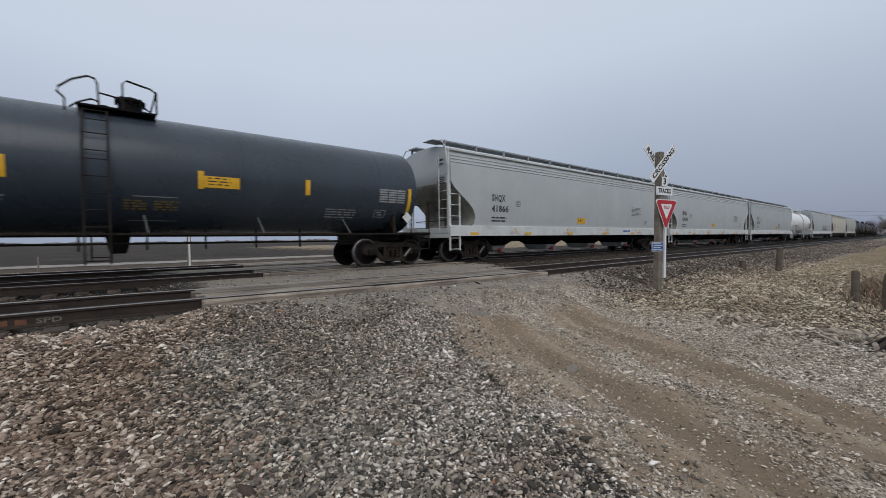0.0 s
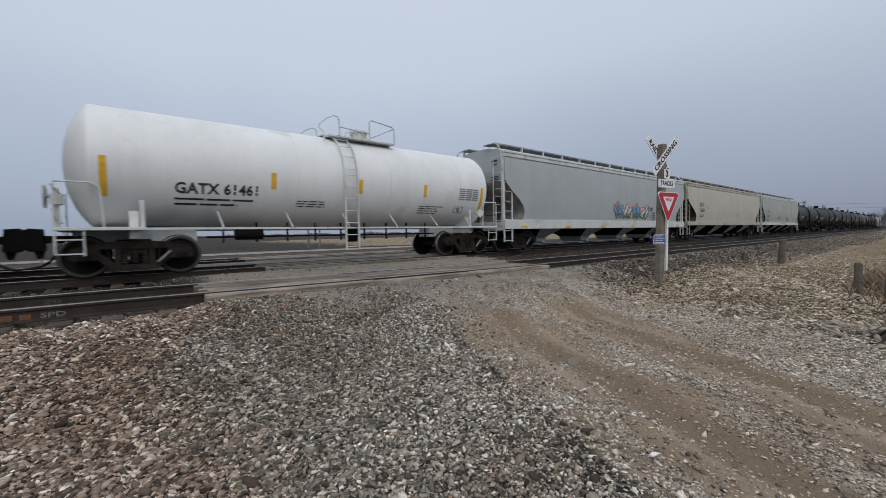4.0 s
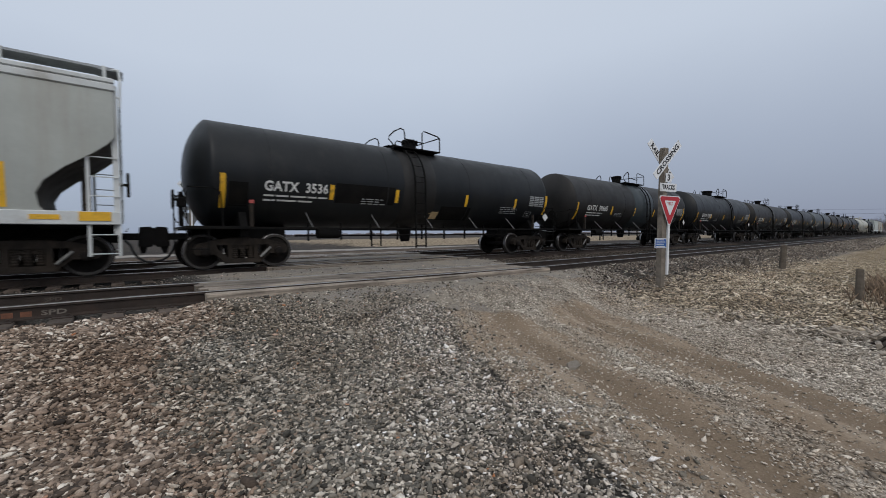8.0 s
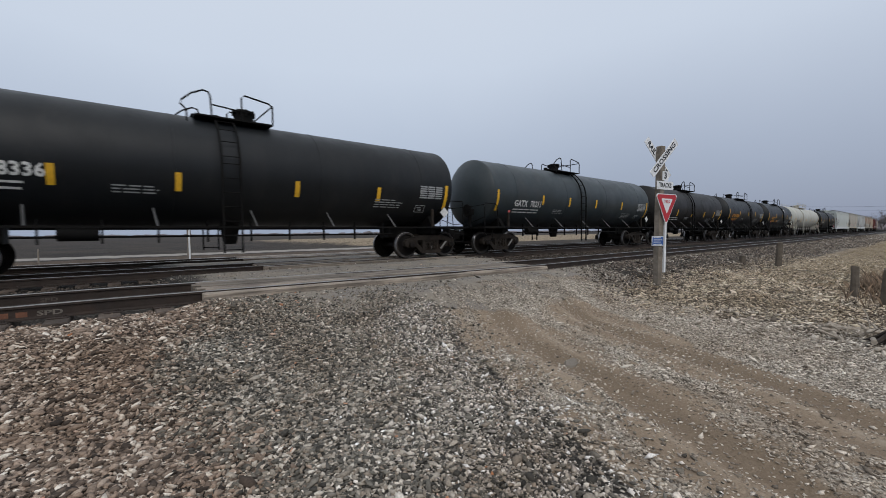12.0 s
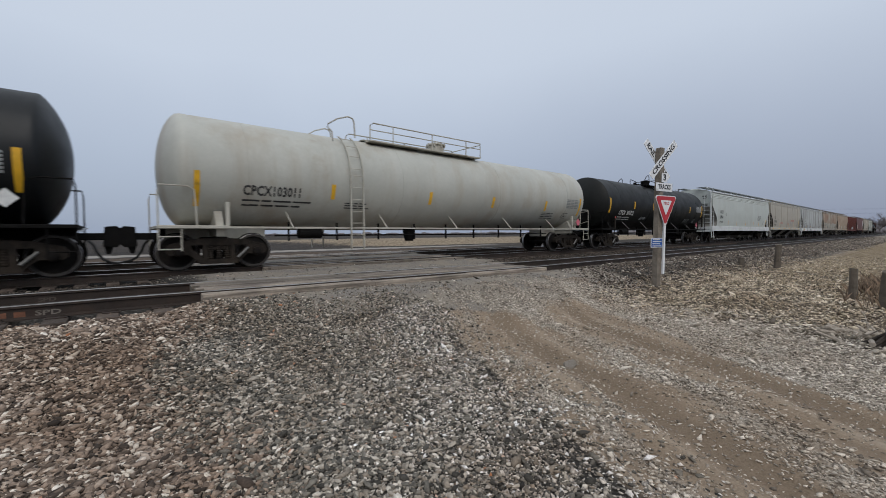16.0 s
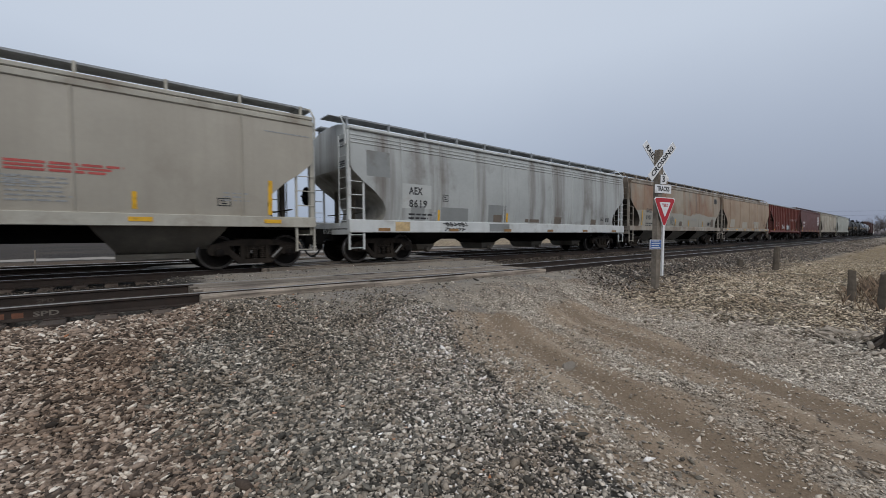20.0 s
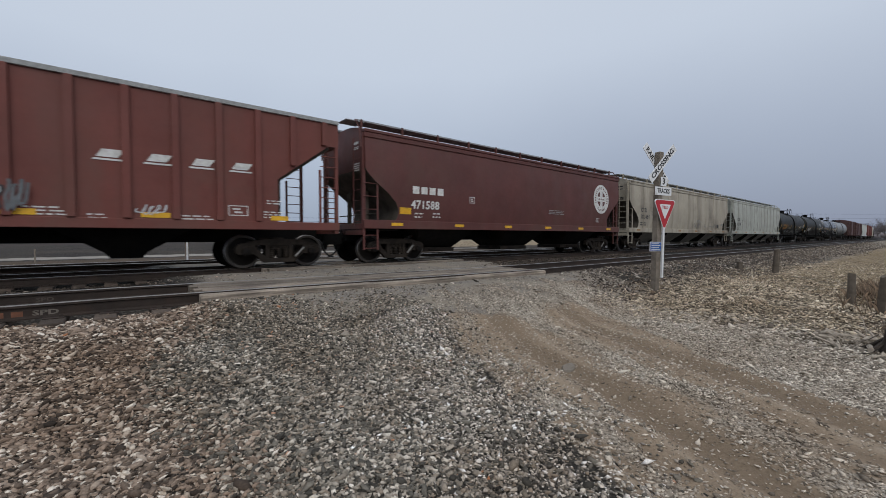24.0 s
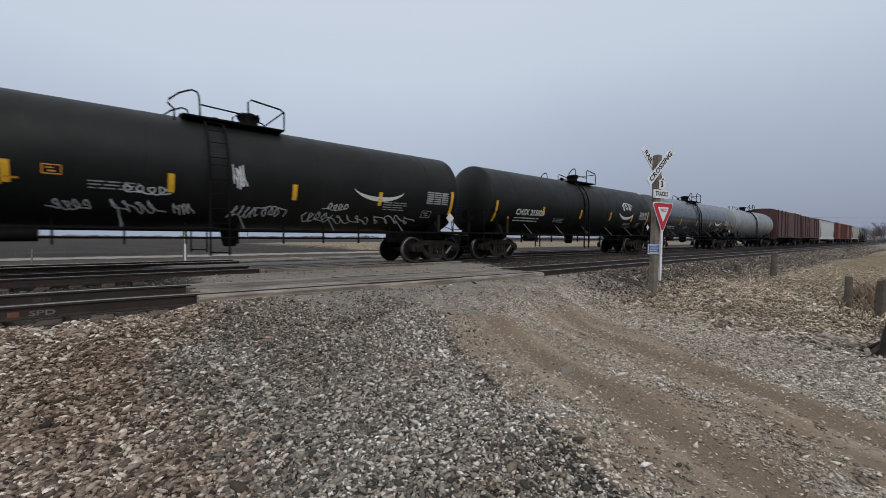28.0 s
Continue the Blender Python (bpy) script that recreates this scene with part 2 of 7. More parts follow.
def big_mesh(name, verts, faces, mats):
    """A mesh from arrays: verts (n, 3), faces (m, k)."""
    me = bpy.data.meshes.new(name)
    k = faces.shape[1]
    me.vertices.add(len(verts))
    me.vertices.foreach_set("co", verts.astype(np.float32).ravel())
    me.loops.add(faces.size)
    me.loops.foreach_set("vertex_index", faces.astype(np.int32).ravel())
    me.polygons.add(len(faces))
    me.polygons.foreach_set("loop_start", np.arange(0, faces.size, k, dtype=np.int32))
    for m in mats:
        me.materials.append(m)
    me.update(calc_edges=True)
    me.validate()
    return me


def thing(name, label, category, at=None, group="", kind=""):
    ob = new(name)
    ob.empty_display_size = 0.3
    ob.matrix_basis = at or Matrix()
    return tagged(ob, label, category, group, kind)


def part(name, shape, material, parent, label="", at=None):
    """One mesh object under a thing or a part; shape may be a Shape or a ready mesh."""
    me = shape.mesh(name, material) if isinstance(shape, Shape) else shape
    ob = new(name, me)
    ob.parent = parent
    if at is not None:
        ob.matrix_basis = at
    if label:
        ob["label"] = label
    return ob


def solid(name, shape, material, label, category, group="", kind="", at=None):
    ob = new(name, shape.mesh(name, material) if isinstance(shape, Shape) else shape)
    if at is not None:
        ob.matrix_basis = at
    return tagged(ob, label, category, group, kind)


# ---- plan: the tracks run along x; y grows away from the camera; rail heads lie at z = 0 ----
T1, T2, T3 = 7.72, 12.69, 17.15
GAUGE = 0.718


def bend(x):
    """Sideways drift of the tracks where they curve away far down the line."""
    return np.maximum(np.asarray(x, float) - 150.0, 0) ** 2 / 4000.0


def smooth01(a, b, x):
    k = np.clip((x - a) / (b - a), 0, 1)
    return k * k * (3 - 2 * k)


def t1_height(x):
    return 0.03 - 0.09 * np.clip(x / 9.0, 0, 1)


def road_u(x, y):
    """Sideways distance from the road's middle line, positive to its right as seen from the camera."""
    return (x - 4.15) * 0.917 - (y - 1.6) * 0.399


def rut_a(y):
    return -0.52 - 0.02 * np.maximum(y - 1.5, 0)


def rut_b(y):
    return 0.86 + 0.05 * np.clip(y, 0, 4)


def chip_line(y):
    return np.interp(y, [0.0, 1.2, 3.3, 4.4], [-0.10, 0.13, 0.28, 0.05])


def right_edge(y):
    """Where the dirt ends and the gravel verge begins."""
    return np.interp(y, [0.0, 1.3, 2.1, 3.5, 4.5], [1.10, 1.18, 1.42, 1.75, 1.35])


def stony(x, y):
    """Share of loose stone left on the dirt road, in bands beside and between the wheel ruts."""
    u = road_u(x, y)
    v = (x - 4.15) * 0.399 + (y - 1.6) * 0.917
    fade = 0.55 + 0.45 * np.sin(v * 2.3 + 1.5 * np.sin(u * 5.0))
    wob = 0.04 * np.sin(v * 3.7) + 0.03 * np.sin(v * 8.3 + 1.0)
    d = 1.0 * np.exp(-((u - chip_line(y) + wob) / 0.30) ** 2) * (0.55 + 0.45 * fade)
    d += 1.0 * np.exp(-((u + 1.15 + wob) / 0.13) ** 2) * (0.4 + 0.6 * fade)
    d += 0.75 * np.exp(-((u + 0.78 - wob) / 0.07) ** 2) * smooth01(2.8, 1.8, y) * fade
    d += 1.0 * smooth01(-0.05, 0.22, u - right_edge(y) + wob) + 0.6 * smooth01(-1.36, -1.48, u)
    d *= 0.85 + 0.25 * np.sin(u * 23 + 3.0 * np.sin(v * 0.7) + 1.7 * np.sin(u * 7.3)) + 0.2 * np.sin(v * 5.1 + 2.0 * np.sin(u * 9.0))
    d += 0.7 * np.exp(-((x - 6.0) ** 2 / 1.2 + (y - 4.6) ** 2 / 0.12))
    d = np.maximum(d, 0.8 * smooth01(4.1, 4.5, y) * smooth01(5.5, 5.0, y) * (0.5 + 0.5 * np.sin(x * 3.3 + y * 2.0)))
    return np.clip(d, 0.09, 1)


def ground_z(x, y):
    x, y = np.asarray(x, float), np.asarray(y, float)
    bed = -0.24 + 0 * x
    low = -0.64 - 0.10 * smooth01(9, 30, x) * smooth01(3.5, 1, y)
    shoulder = smooth01(3.6, 6.15, y)
    z = low + (bed - low) * shoulder
    on_road = smooth01(2.6, 1.7, np.abs(road_u(x, y) + 0.3)) * smooth01(1.5, 6.0, y)
    z = z + on_road * (-0.075 - z) * smooth01(3.0, 6.3, y)
    between = (y > 6.3) & (y < 19)
    cross = smooth01(0.35, 1.05, x) * smooth01(11.6, 10.2, x - 0.12 * (y - 7.7))
    z = np.where(between, -0.24, z)
    level = -0.055 + np.where(y < 10.2, t1_height(x) - 0.02, 0.0)
    for yc, half in ((T1, 1.14), (T2, 1.36), (T3, 1.14)):
        level = level - 0.11 * smooth01(half + 0.12, half - 0.06, np.abs(y - yc))
    z = z + cross * smooth01(5.2, 6.6, y) * smooth01(20.5, 19.0, y) * (level - z)
    z = z + 0.035 * (1 - cross) * smooth01(5.2, 5.9, y) * smooth01(7.02, 6.9, y) * smooth01(30, 14, x)
    far = smooth01(19.0, 21.5, y)
    z = z * (1 - far) + (-0.62) * far
    u = road_u(x, y)
    near = smooth01(7.5, 5.0, y) * smooth01(-60, -20, -np.abs(x))
    ruts = np.exp(-((u - rut_a(y)) / 0.22) ** 2) + np.exp(-((u - rut_b(y)) / 0.24) ** 2) + 0.6 * np.exp(-((u + 1.28) / 0.09) ** 2)
    z = z - 0.04 * ruts * near + 0.012 * np.sin(u * 13 + np.sin(x * 0.9)) * near * smooth01(2.2, 1.2, np.abs(u))
    mound = 0.16 * np.exp(-(((x - 11.2) / 2.6) ** 2 + ((y - 2.6) / 1.1) ** 2))
    mound += 0.10 * np.exp(-(((x - 17) / 4.0) ** 2 + ((y - 3.2) / 1.0) ** 2))
    bumps = 0.018 * np.sin(x * 2.1 + 1.3 * np.sin(y * 1.7)) * np.cos(y * 2.6 + 0.7) + 0.01 * np.sin(x * 5.3 + y * 3.1)
    heaps = smooth01(2.2, 3.6, u) * smooth01(5.6, 4.2, y) * smooth01(26, 12, x) * smooth01(-1.5, 0.2, y)
    bumps = bumps + heaps * (0.045 * np.sin(x * 1.7 + 2.1 * np.sin(y * 1.9 + 0.6)) * np.sin(y * 3.3 + 0.8 * np.sin(x * 1.3)) + 0.028 * np.sin(x * 4.9 + 1.4 * np.sin(y * 4.1)) * np.cos(y * 6.3 + x))
    bank = 0.75 * smooth01(45, 52, y) * smooth01(17, 32, x) * smooth01(420, 150, x) * smooth01(140, 70, y)
    return z + mound + bank + bumps * np.where(between, 0.4, 1.0)


def grid_axis(breaks):
    out = []
    for a, b, step in breaks:
        out += list(np.arange(a, b, step))
    return np.array(out + [breaks[-1][1]])


def ground_material():
    m = bpy.data.materials.new("ground")
    m.use_nodes = True
    n, l = m.node_tree.nodes, m.node_tree.links
    b = n["Principled BSDF"]
    b.inputs["Roughness"].default_value = 0.95
    b.inputs["Specular IOR Level"].default_value = 0.2
    co = n.new("ShaderNodeTexCoord")

    def tex(kind, sc, out=0, **kw):
        t = n.new(kind)
        t.inputs["Scale"].default_value = sc
        for k, v in kw.items():
            t.inputs[k].default_value = v
        l.new(co.outputs["Object"], t.inputs["Vector"])
        return t.outputs[out]

    def ramp(src, stops):
        r = n.new("ShaderNodeValToRGB")
        while len(r.color_ramp.elements) < len(stops):
            r.color_ramp.elements.new(0.5)
        for el, (p, c) in zip(r.color_ramp.elements, stops):
            el.position, el.color = p, (*c, 1)
        l.new(src, r.inputs[0])
        return r.outputs[0]

    def mix(fac, a, c, mode="MIX"):
        x = n.new("ShaderNodeMix")
        x.data_type, x.blend_type = "RGBA", mode
        for sock, v in ((x.inputs[0], fac), (x.inputs[6], a), (x.inputs[7], c)):
            if isinstance(v, float):
                sock.default_value = v
            elif isinstance(v, tuple):
                sock.default_value = (*v, 1)
            else:
                l.new(v, sock)
        return x.outputs[2]

    def attr(name):
        a = n.new("ShaderNodeAttribute")
        a.attribute_name = name
        return a.outputs["Fac"]

    def breakup(src, sc):
        """The mask with a ragged edge."""
        a = n.new("ShaderNodeMath")
        a.operation = "MULTIPLY_ADD"
        a.inputs[1].default_value = 0.9
        l.new(tex("ShaderNodeTexNoise", sc, Detail=7.0, Roughness=0.7), a.inputs[0])
        l.new(src, a.inputs[2])
        return ramp(a.outputs[0], [(0.62, (0, 0, 0)), (0.86, (1, 1, 1))])

    # gravel under the loose stones is darkened to stand for shade in the gaps
    grain = tex("ShaderNodeTexVoronoi", 34.0, 1)
    gravel = ramp(grain, [(0.0, (0.02, 0.018, 0.016)), (0.55, (0.045, 0.04, 0.034)), (0.85, (0.12, 0.108, 0.094)), (1.0, (0.34, 0.32, 0.29))])
    fine = tex("ShaderNodeTexNoise", 45.0, Detail=6.0, Roughness=0.75)
    dirt = mix(ramp(fine, [(0.35, (0, 0, 0)), (0.7, (1, 1, 1))]), (0.27, 0.20, 0.138), (0.43, 0.342, 0.25))
    dirt = mix(ramp(tex("ShaderNodeTexNoise", 1.4, Detail=4.0), [(0.4, (0, 0, 0)), (0.65, (0.5, 0.5, 0.5))]), dirt, (0.23, 0.17, 0.118))
    turn = n.new("ShaderNodeMapping")
    turn.vector_type = "TEXTURE"
    turn.inputs["Rotation"].default_value = (0, 0, radians(66.5))
    turn.inputs["Scale"].default_value = (1.9, 0.24, 1.0)
    l.new(co.outputs["Object"], turn.inputs[0])
    ways = n.new("ShaderNodeTexNoise")
    ways.inputs["Scale"].default_value, ways.inputs["Detail"].default_value, ways.inputs["Roughness"].default_value = 1.0, 6.0, 0.6
    l.new(turn.outputs[0], ways.inputs["Vector"])
    dirt = mix(ramp(ways.outputs[0], [(0.46, (0, 0, 0)), (0.66, (0.6, 0.6, 0.6))]), dirt, (0.21, 0.153, 0.105))
    dirt = mix(ramp(ways.outputs[0], [(0.32, (0.5, 0.5, 0.5)), (0.46, (0, 0, 0))]), dirt, (0.46, 0.385, 0.30))
    # dark stops stand for soil and shade between the bank's broken stones
    chips = ramp(tex("ShaderNodeTexVoronoi", 26.0, 1), [(0.0, (0.03, 0.024, 0.018)), (0.45, (0.085, 0.066, 0.047)), (0.75, (0.20, 0.162, 0.115)), (1.0, (0.44, 0.375, 0.28))])
    fields = mix(ramp(tex("ShaderNodeTexNoise", 0.12, Detail=8.0, Roughness=0.7), [(0.4, (0, 0, 0)), (0.62, (1, 1, 1))]), (0.028, 0.023, 0.02), (0.054, 0.043, 0.033))
    col = mix(attr("bare"), gravel, ramp(grain, [(0.0, (0.05, 0.043, 0.036)), (0.3, (0.14, 0.12, 0.097)), (0.7, (0.25, 0.21, 0.165)), (1.0, (0.52, 0.47, 0.41))]))
    col = mix(breakup(attr("dirt"), 2.2), col, dirt)
    rut_dark = mix(ramp(fine, [(0.35, (0, 0, 0)), (0.7, (1, 1, 1))]), (0.185, 0.135, 0.092), (0.275, 0.21, 0.148))
    col = mix(breakup(attr("rut_dark"), 2.6), col, rut_dark)
    col = mix(breakup(attr("chips"), 1.6), col, chips)
    grit = ramp(tex("ShaderNodeTexVoronoi", 75.0, 1), [(0.0, (0.20, 0.163, 0.125)), (0.5, (0.37, 0.32, 0.262)), (1.0, (0.58, 0.53, 0.455))])
    col = mix(breakup(attr("grit"), 1.9), col, grit)
    fines = ramp(tex("ShaderNodeTexNoise", 60.0, Detail=5.0, Roughness=0.8), [(0.3, (0.13, 0.117, 0.10)), (0.55, (0.26, 0.235, 0.205)), (0.75, (0.46, 0.42, 0.37))])
    fines = mix(ramp(tex("ShaderNodeTexNoise", 1.1, Detail=5.0), [(0.42, (0, 0, 0)), (0.6, (0.65, 0.65, 0.65))]), fines, (0.30, 0.255, 0.20))
    col = mix(breakup(attr("packed"), 1.5), col, fines)
    col = mix(breakup(attr("field"), 0.5), col, fields)
    straw = mix(ramp(tex("ShaderNodeTexNoise", 3.0, Detail=8.0, Roughness=0.75), [(0.38, (0, 0, 0)), (0.62, (1, 1, 1))]), (0.11, 0.08, 0.052), (0.38, 0.305, 0.21))
    col = mix(breakup(attr("straw"), 0.7), col, straw)
    loam = mix(ramp(tex("ShaderNodeTexNoise", 9.0, Detail=8.0, Roughness=0.75), [(0.35, (0, 0, 0)), (0.7, (1, 1, 1))]), (0.035, 0.025, 0.018), (0.14, 0.10, 0.068))
    col = mix(breakup(attr("loam"), 1.6), col, loam)
    # near-black track bed: oily ballast with the train's shade painted in
    col = mix(breakup(attr("shade_and_oil"), 1.2), col, (0.016, 0.014, 0.012))
    col = mix(breakup(attr("pale"), 0.3), col, (0.30, 0.275, 0.245))
    l.new(col, b.inputs["Base Color"])
    bp = n.new("ShaderNodeBump")
    bp.inputs["Strength"].default_value = 0.7
    bp.inputs["Distance"].default_value = 0.035
    rough = n.new("ShaderNodeMath")
    rough.operation = "ADD"
    l.new(tex("ShaderNodeTexNoise", 55.0, Detail=4.0, Roughness=0.7), rough.inputs[0])
    l.new(tex("ShaderNodeTexNoise", 7.0, Detail=8.0, Roughness=0.7), rough.inputs[1])
    l.new(rough.outputs[0], bp.inputs["Height"])
    l.new(bp.outputs[0], b.inputs["Normal"])
    return m


def build_ground():
    xs = grid_axis([(-3000, -300, 300), (-300, -40, 20), (-40, -6, 2), (-6, 14, 0.11), (14, 30, 0.3), (30, 60, 1), (60, 300, 12), (300, 3000, 300)])
    ys = grid_axis([(-600, -40, 80), (-40, -3, 3), (-3, 9.5, 0.10), (9.5, 22, 0.3), (22, 60, 2), (60, 300, 20), (300, 3000, 300)])
    X, Y = np.meshgrid(xs, ys)
    Z = ground_z(X, Y)
    nx, ny = len(xs), len(ys)
    i = np.arange((ny - 1) * (nx - 1))
    r, c = i // (nx - 1), i % (nx - 1)
    a = r * nx + c
    me = big_mesh("ground", np.stack([X.ravel(), Y.ravel(), Z.ravel()], 1), np.stack([a, a + 1, a + nx + 1, a + nx], 1), [ground_material()])
    me.polygons.foreach_set("use_smooth", np.ones(len(i), bool))
    u = road_u(X, Y)
    left_edge = -1.42 - 0.05 * np.maximum(Y - 3.6, 0)
    near = smooth01(7.2, 6.2, Y)
    edge_r = right_edge(Y)
    dirt = smooth01(left_edge - 0.2, left_edge + 0.2, u) * smooth01(edge_r + 0.35, edge_r - 0.1, u) * near
    dirt = dirt * (1 - 0.35 * stony(X, Y))
    dirt = dirt * (1 - 0.85 * smooth01(4.3, 5.2, Y))
    chips = smooth01(2.0, 3.4, u) * smooth01(5.4, 4.2, Y) * smooth01(34, 20, X) * 0.95
    field = smooth01(20.5, 22.5, Y)
    field = np.maximum(field, smooth01(-9.0, -13.0, Y))
    packed = smooth01(-0.3, 0.3, Y - (6.3 - 0.5 * np.maximum(X - 1, 0))) * smooth01(4.3, 4.8, Y) * smooth01(6.95, 6.8, Y) * smooth01(0.6, 1.0, X) * smooth01(11.5, 9.5, X)
    packed = np.maximum(packed, 0.95 * smooth01(0.7, 2.8, X) * smooth01(11.8, 10.4, X - 0.12 * (Y - 7.7)) * (Y > 6.8) * (Y < 19.5))
    grit = 0.55 * stony(X, Y) * (u > -1.4) * (u < edge_r + 0.3) * smooth01(5.4, 4.4, Y)
    grit = np.maximum(grit, 0.9 * smooth01(edge_r, edge_r + 0.3, u) * smooth01(3.6, 2.6, u) * smooth01(6, 4.6, Y))
    # dark strips along the rails stand for shade under the train, over oily ballast
    shade_and_oil = 0.62 * np.maximum(smooth01(1.75, 1.25, np.abs(Y - T2)), smooth01(1.6, 1.1, np.abs(Y - T3))) * (1 - 0.75 * smooth01(2.0, 3.0, X) * smooth01(11.5, 10.5, X))
    # ground between the tracks is darkened with the same mask
    shade_and_oil = np.maximum(shade_and_oil, 0.42 * smooth01(8.8, 9.4, Y) * smooth01(19.5, 18.5, Y) * (1 - 0.8 * smooth01(0.4, 1.6, X) * smooth01(13.5, 12.0, X)))
    bare = 1 - smooth01(-0.15, 0.15, Y - 2.55 + 0.84 * X) * smooth01(-0.1, 0.1, X + 0.9 + 0.13 * (Y - 3)) * smooth01(40, 30, X)
    bare = np.maximum(bare, smooth01(-0.5, -1.5, X)) * (Y < 6.6)
    pale = 0.75 * np.exp(-((Y - 39) / 2.0) ** 2) * smooth01(60, 20, X)
    straw = np.maximum(0.8 * smooth01(42, 48, Y) * smooth01(17, 34, X) * smooth01(420, 200, X) * smooth01(150, 70, Y), 0.8 * smooth01(16, 24, X) * smooth01(4.2, 3.0, Y) * smooth01(-12, -6, Y))
    loam = 0.8 * np.exp(-(((X - 13.0) / 2.6) ** 2 + ((Y + 0.1) / 0.9) ** 2)) + 0.75 * np.exp(-(((X - 9.3) / 1.3) ** 2 + ((Y - 0.35) / 0.4) ** 2))
    loam = np.maximum(loam, 0.6 * smooth01(20.5, 22.0, Y) * smooth01(37, 33, Y) * smooth01(40, 25, X))
    # darker brown along both wheel ruts
    rut_dark = 0.62 * (np.exp(-((u - rut_a(Y)) / 0.20) ** 2) + np.exp(-((u - rut_b(Y)) / 0.22) ** 2)) * smooth01(5.2, 4.2, Y)
    for name, val in (("dirt", dirt), ("rut_dark", rut_dark), ("chips", chips), ("grit", grit), ("packed", packed), ("bare", bare), ("shade_and_oil", shade_and_oil), ("field", field), ("straw", straw), ("loam", loam), ("pale", pale)):
        at = me.attributes.new(name, "FLOAT", "POINT")
        at.data.foreach_set("value", val.astype(np.float32).ravel())
    tagged(new("ground", me), "grey gravel and tan dirt ground with worn wheel ruts and far bare fields", "ground", kind="structure")


build_ground()

# loose stones
ICO = np.array([(-1, 1.618, 0), (1, 1.618, 0), (-1, -1.618, 0), (1, -1.618, 0), (0, -1, 1.618), (0, 1, 1.618), (0, -1, -1.618), (0, 1, -1.618),
                (1.618, 0, -1), (1.618, 0, 1), (-1.618, 0, -1), (-1.618, 0, 1)]) / 1.9
ICO_F = np.array([(0, 11, 5), (0, 5, 1), (0, 1, 7), (0, 7, 10), (0, 10, 11), (1, 5, 9), (5, 11, 4), (11, 10, 2), (10, 7, 6), (7, 1, 8),
                  (3, 9, 4), (3, 4, 2), (3, 2, 6), (3, 6, 8), (3, 8, 9), (4, 9, 5), (2, 4, 11), (6, 2, 10), (8, 6, 7), (9, 8, 1)])


def stone_material(name, stops, rough=0.9):
    m = bpy.data.materials.new(name)
    m.use_nodes = True
    n, l = m.node_tree.nodes, m.node_tree.links
    b = n["Principled BSDF"]
    b.inputs["Roughness"].default_value = rough
    b.inputs["Specular IOR Level"].default_value = 0.3
    r = n.new("ShaderNodeValToRGB")
    while len(r.color_ramp.elements) < len(stops):
        r.color_ramp.elements.new(0.5)
    for el, (p, c) in zip(r.color_ramp.elements, stops):
        el.position, el.color = p, (*c, 1)
    l.new(n.new("ShaderNodeNewGeometry").outputs["Random Per Island"], r.inputs[0])
    t = n.new("ShaderNodeTexNoise")
    t.inputs["Scale"].default_value = 70
    t.inputs["Detail"].default_value = 5
    l.new(n.new("ShaderNodeTexCoord").outputs["Object"], t.inputs["Vector"])
    big = n.new("ShaderNodeTexNoise")
    big.inputs["Scale"].default_value = 1.1
    big.inputs["Detail"].default_value = 4
    l.new(n["Texture Coordinate"].outputs["Object"], big.inputs["Vector"])
    col = r.outputs[0]
    for src, lo, hi, warm in ((t.outputs[0], 0.72, 1.25, 1.0), (big.outputs[0], 0.8, 1.15, 0.86)):
        q = n.new("ShaderNodeValToRGB")
        q.color_ramp.elements[0].position, q.color_ramp.elements[0].color = 0.3, (lo, lo * 0.98 * (0.5 + 0.5 * warm), lo * 0.97 * warm, 1)
        q.color_ramp.elements[1].position, q.color_ramp.elements[1].color = 0.7, (hi, hi, hi, 1)
        l.new(src, q.inputs[0])
        x = n.new("ShaderNodeMix")
        x.data_type, x.blend_type = "RGBA", "MULTIPLY"
        x.inputs[0].default_value = 1.0
        l.new(col, x.inputs[6])
        l.new(q.outputs[0], x.inputs[7])
        col = x.outputs[2]
    l.new(col, b.inputs["Base Color"])
    return m


GREY_STONES = stone_material("crushed_stone", [(0.0, (0.030, 0.028, 0.024)), (0.22, (0.100, 0.094, 0.081)), (0.5, (0.190, 0.176, 0.149)), (0.66, (0.262, 0.214, 0.166)), (0.76, (0.30, 0.272, 0.228)),
                                               (0.88, (0.40, 0.36, 0.305)), (0.96, (0.56, 0.515, 0.445)), (0.99, (0.74, 0.69, 0.62)), (1.0, (0.4, 0.184, 0.0918))])
PALE_STONES = stone_material("pale_crushed_stone", [(0.0, (0.081, 0.0743, 0.0675)), (0.25, (0.243, 0.224, 0.2)), (0.55, (0.432, 0.392, 0.344)), (0.8, (0.675, 0.614, 0.54)), (1.0, (0.9, 0.9, 0.9))])
BROWN_STONES = stone_material("rust_dusted_crushed_stone", [(0.0, (0.032, 0.025, 0.02)), (0.22, (0.12, 0.092, 0.072)), (0.52, (0.235, 0.182, 0.142)), (0.7, (0.32, 0.245, 0.19)),
                                                            (0.85, (0.42, 0.35, 0.285)), (0.94, (0.62, 0.56, 0.48)), (0.99, (0.78, 0.73, 0.65)), (1.0, (0.36, 0.16, 0.08))])
TAN_STONES = stone_material("tan_stone_chips", [(0.0, (0.05, 0.04, 0.03)), (0.25, (0.23, 0.186, 0.135)), (0.5, (0.50, 0.42, 0.31)), (0.8, (0.70, 0.605, 0.46)), (1.0, (0.84, 0.77, 0.65))])
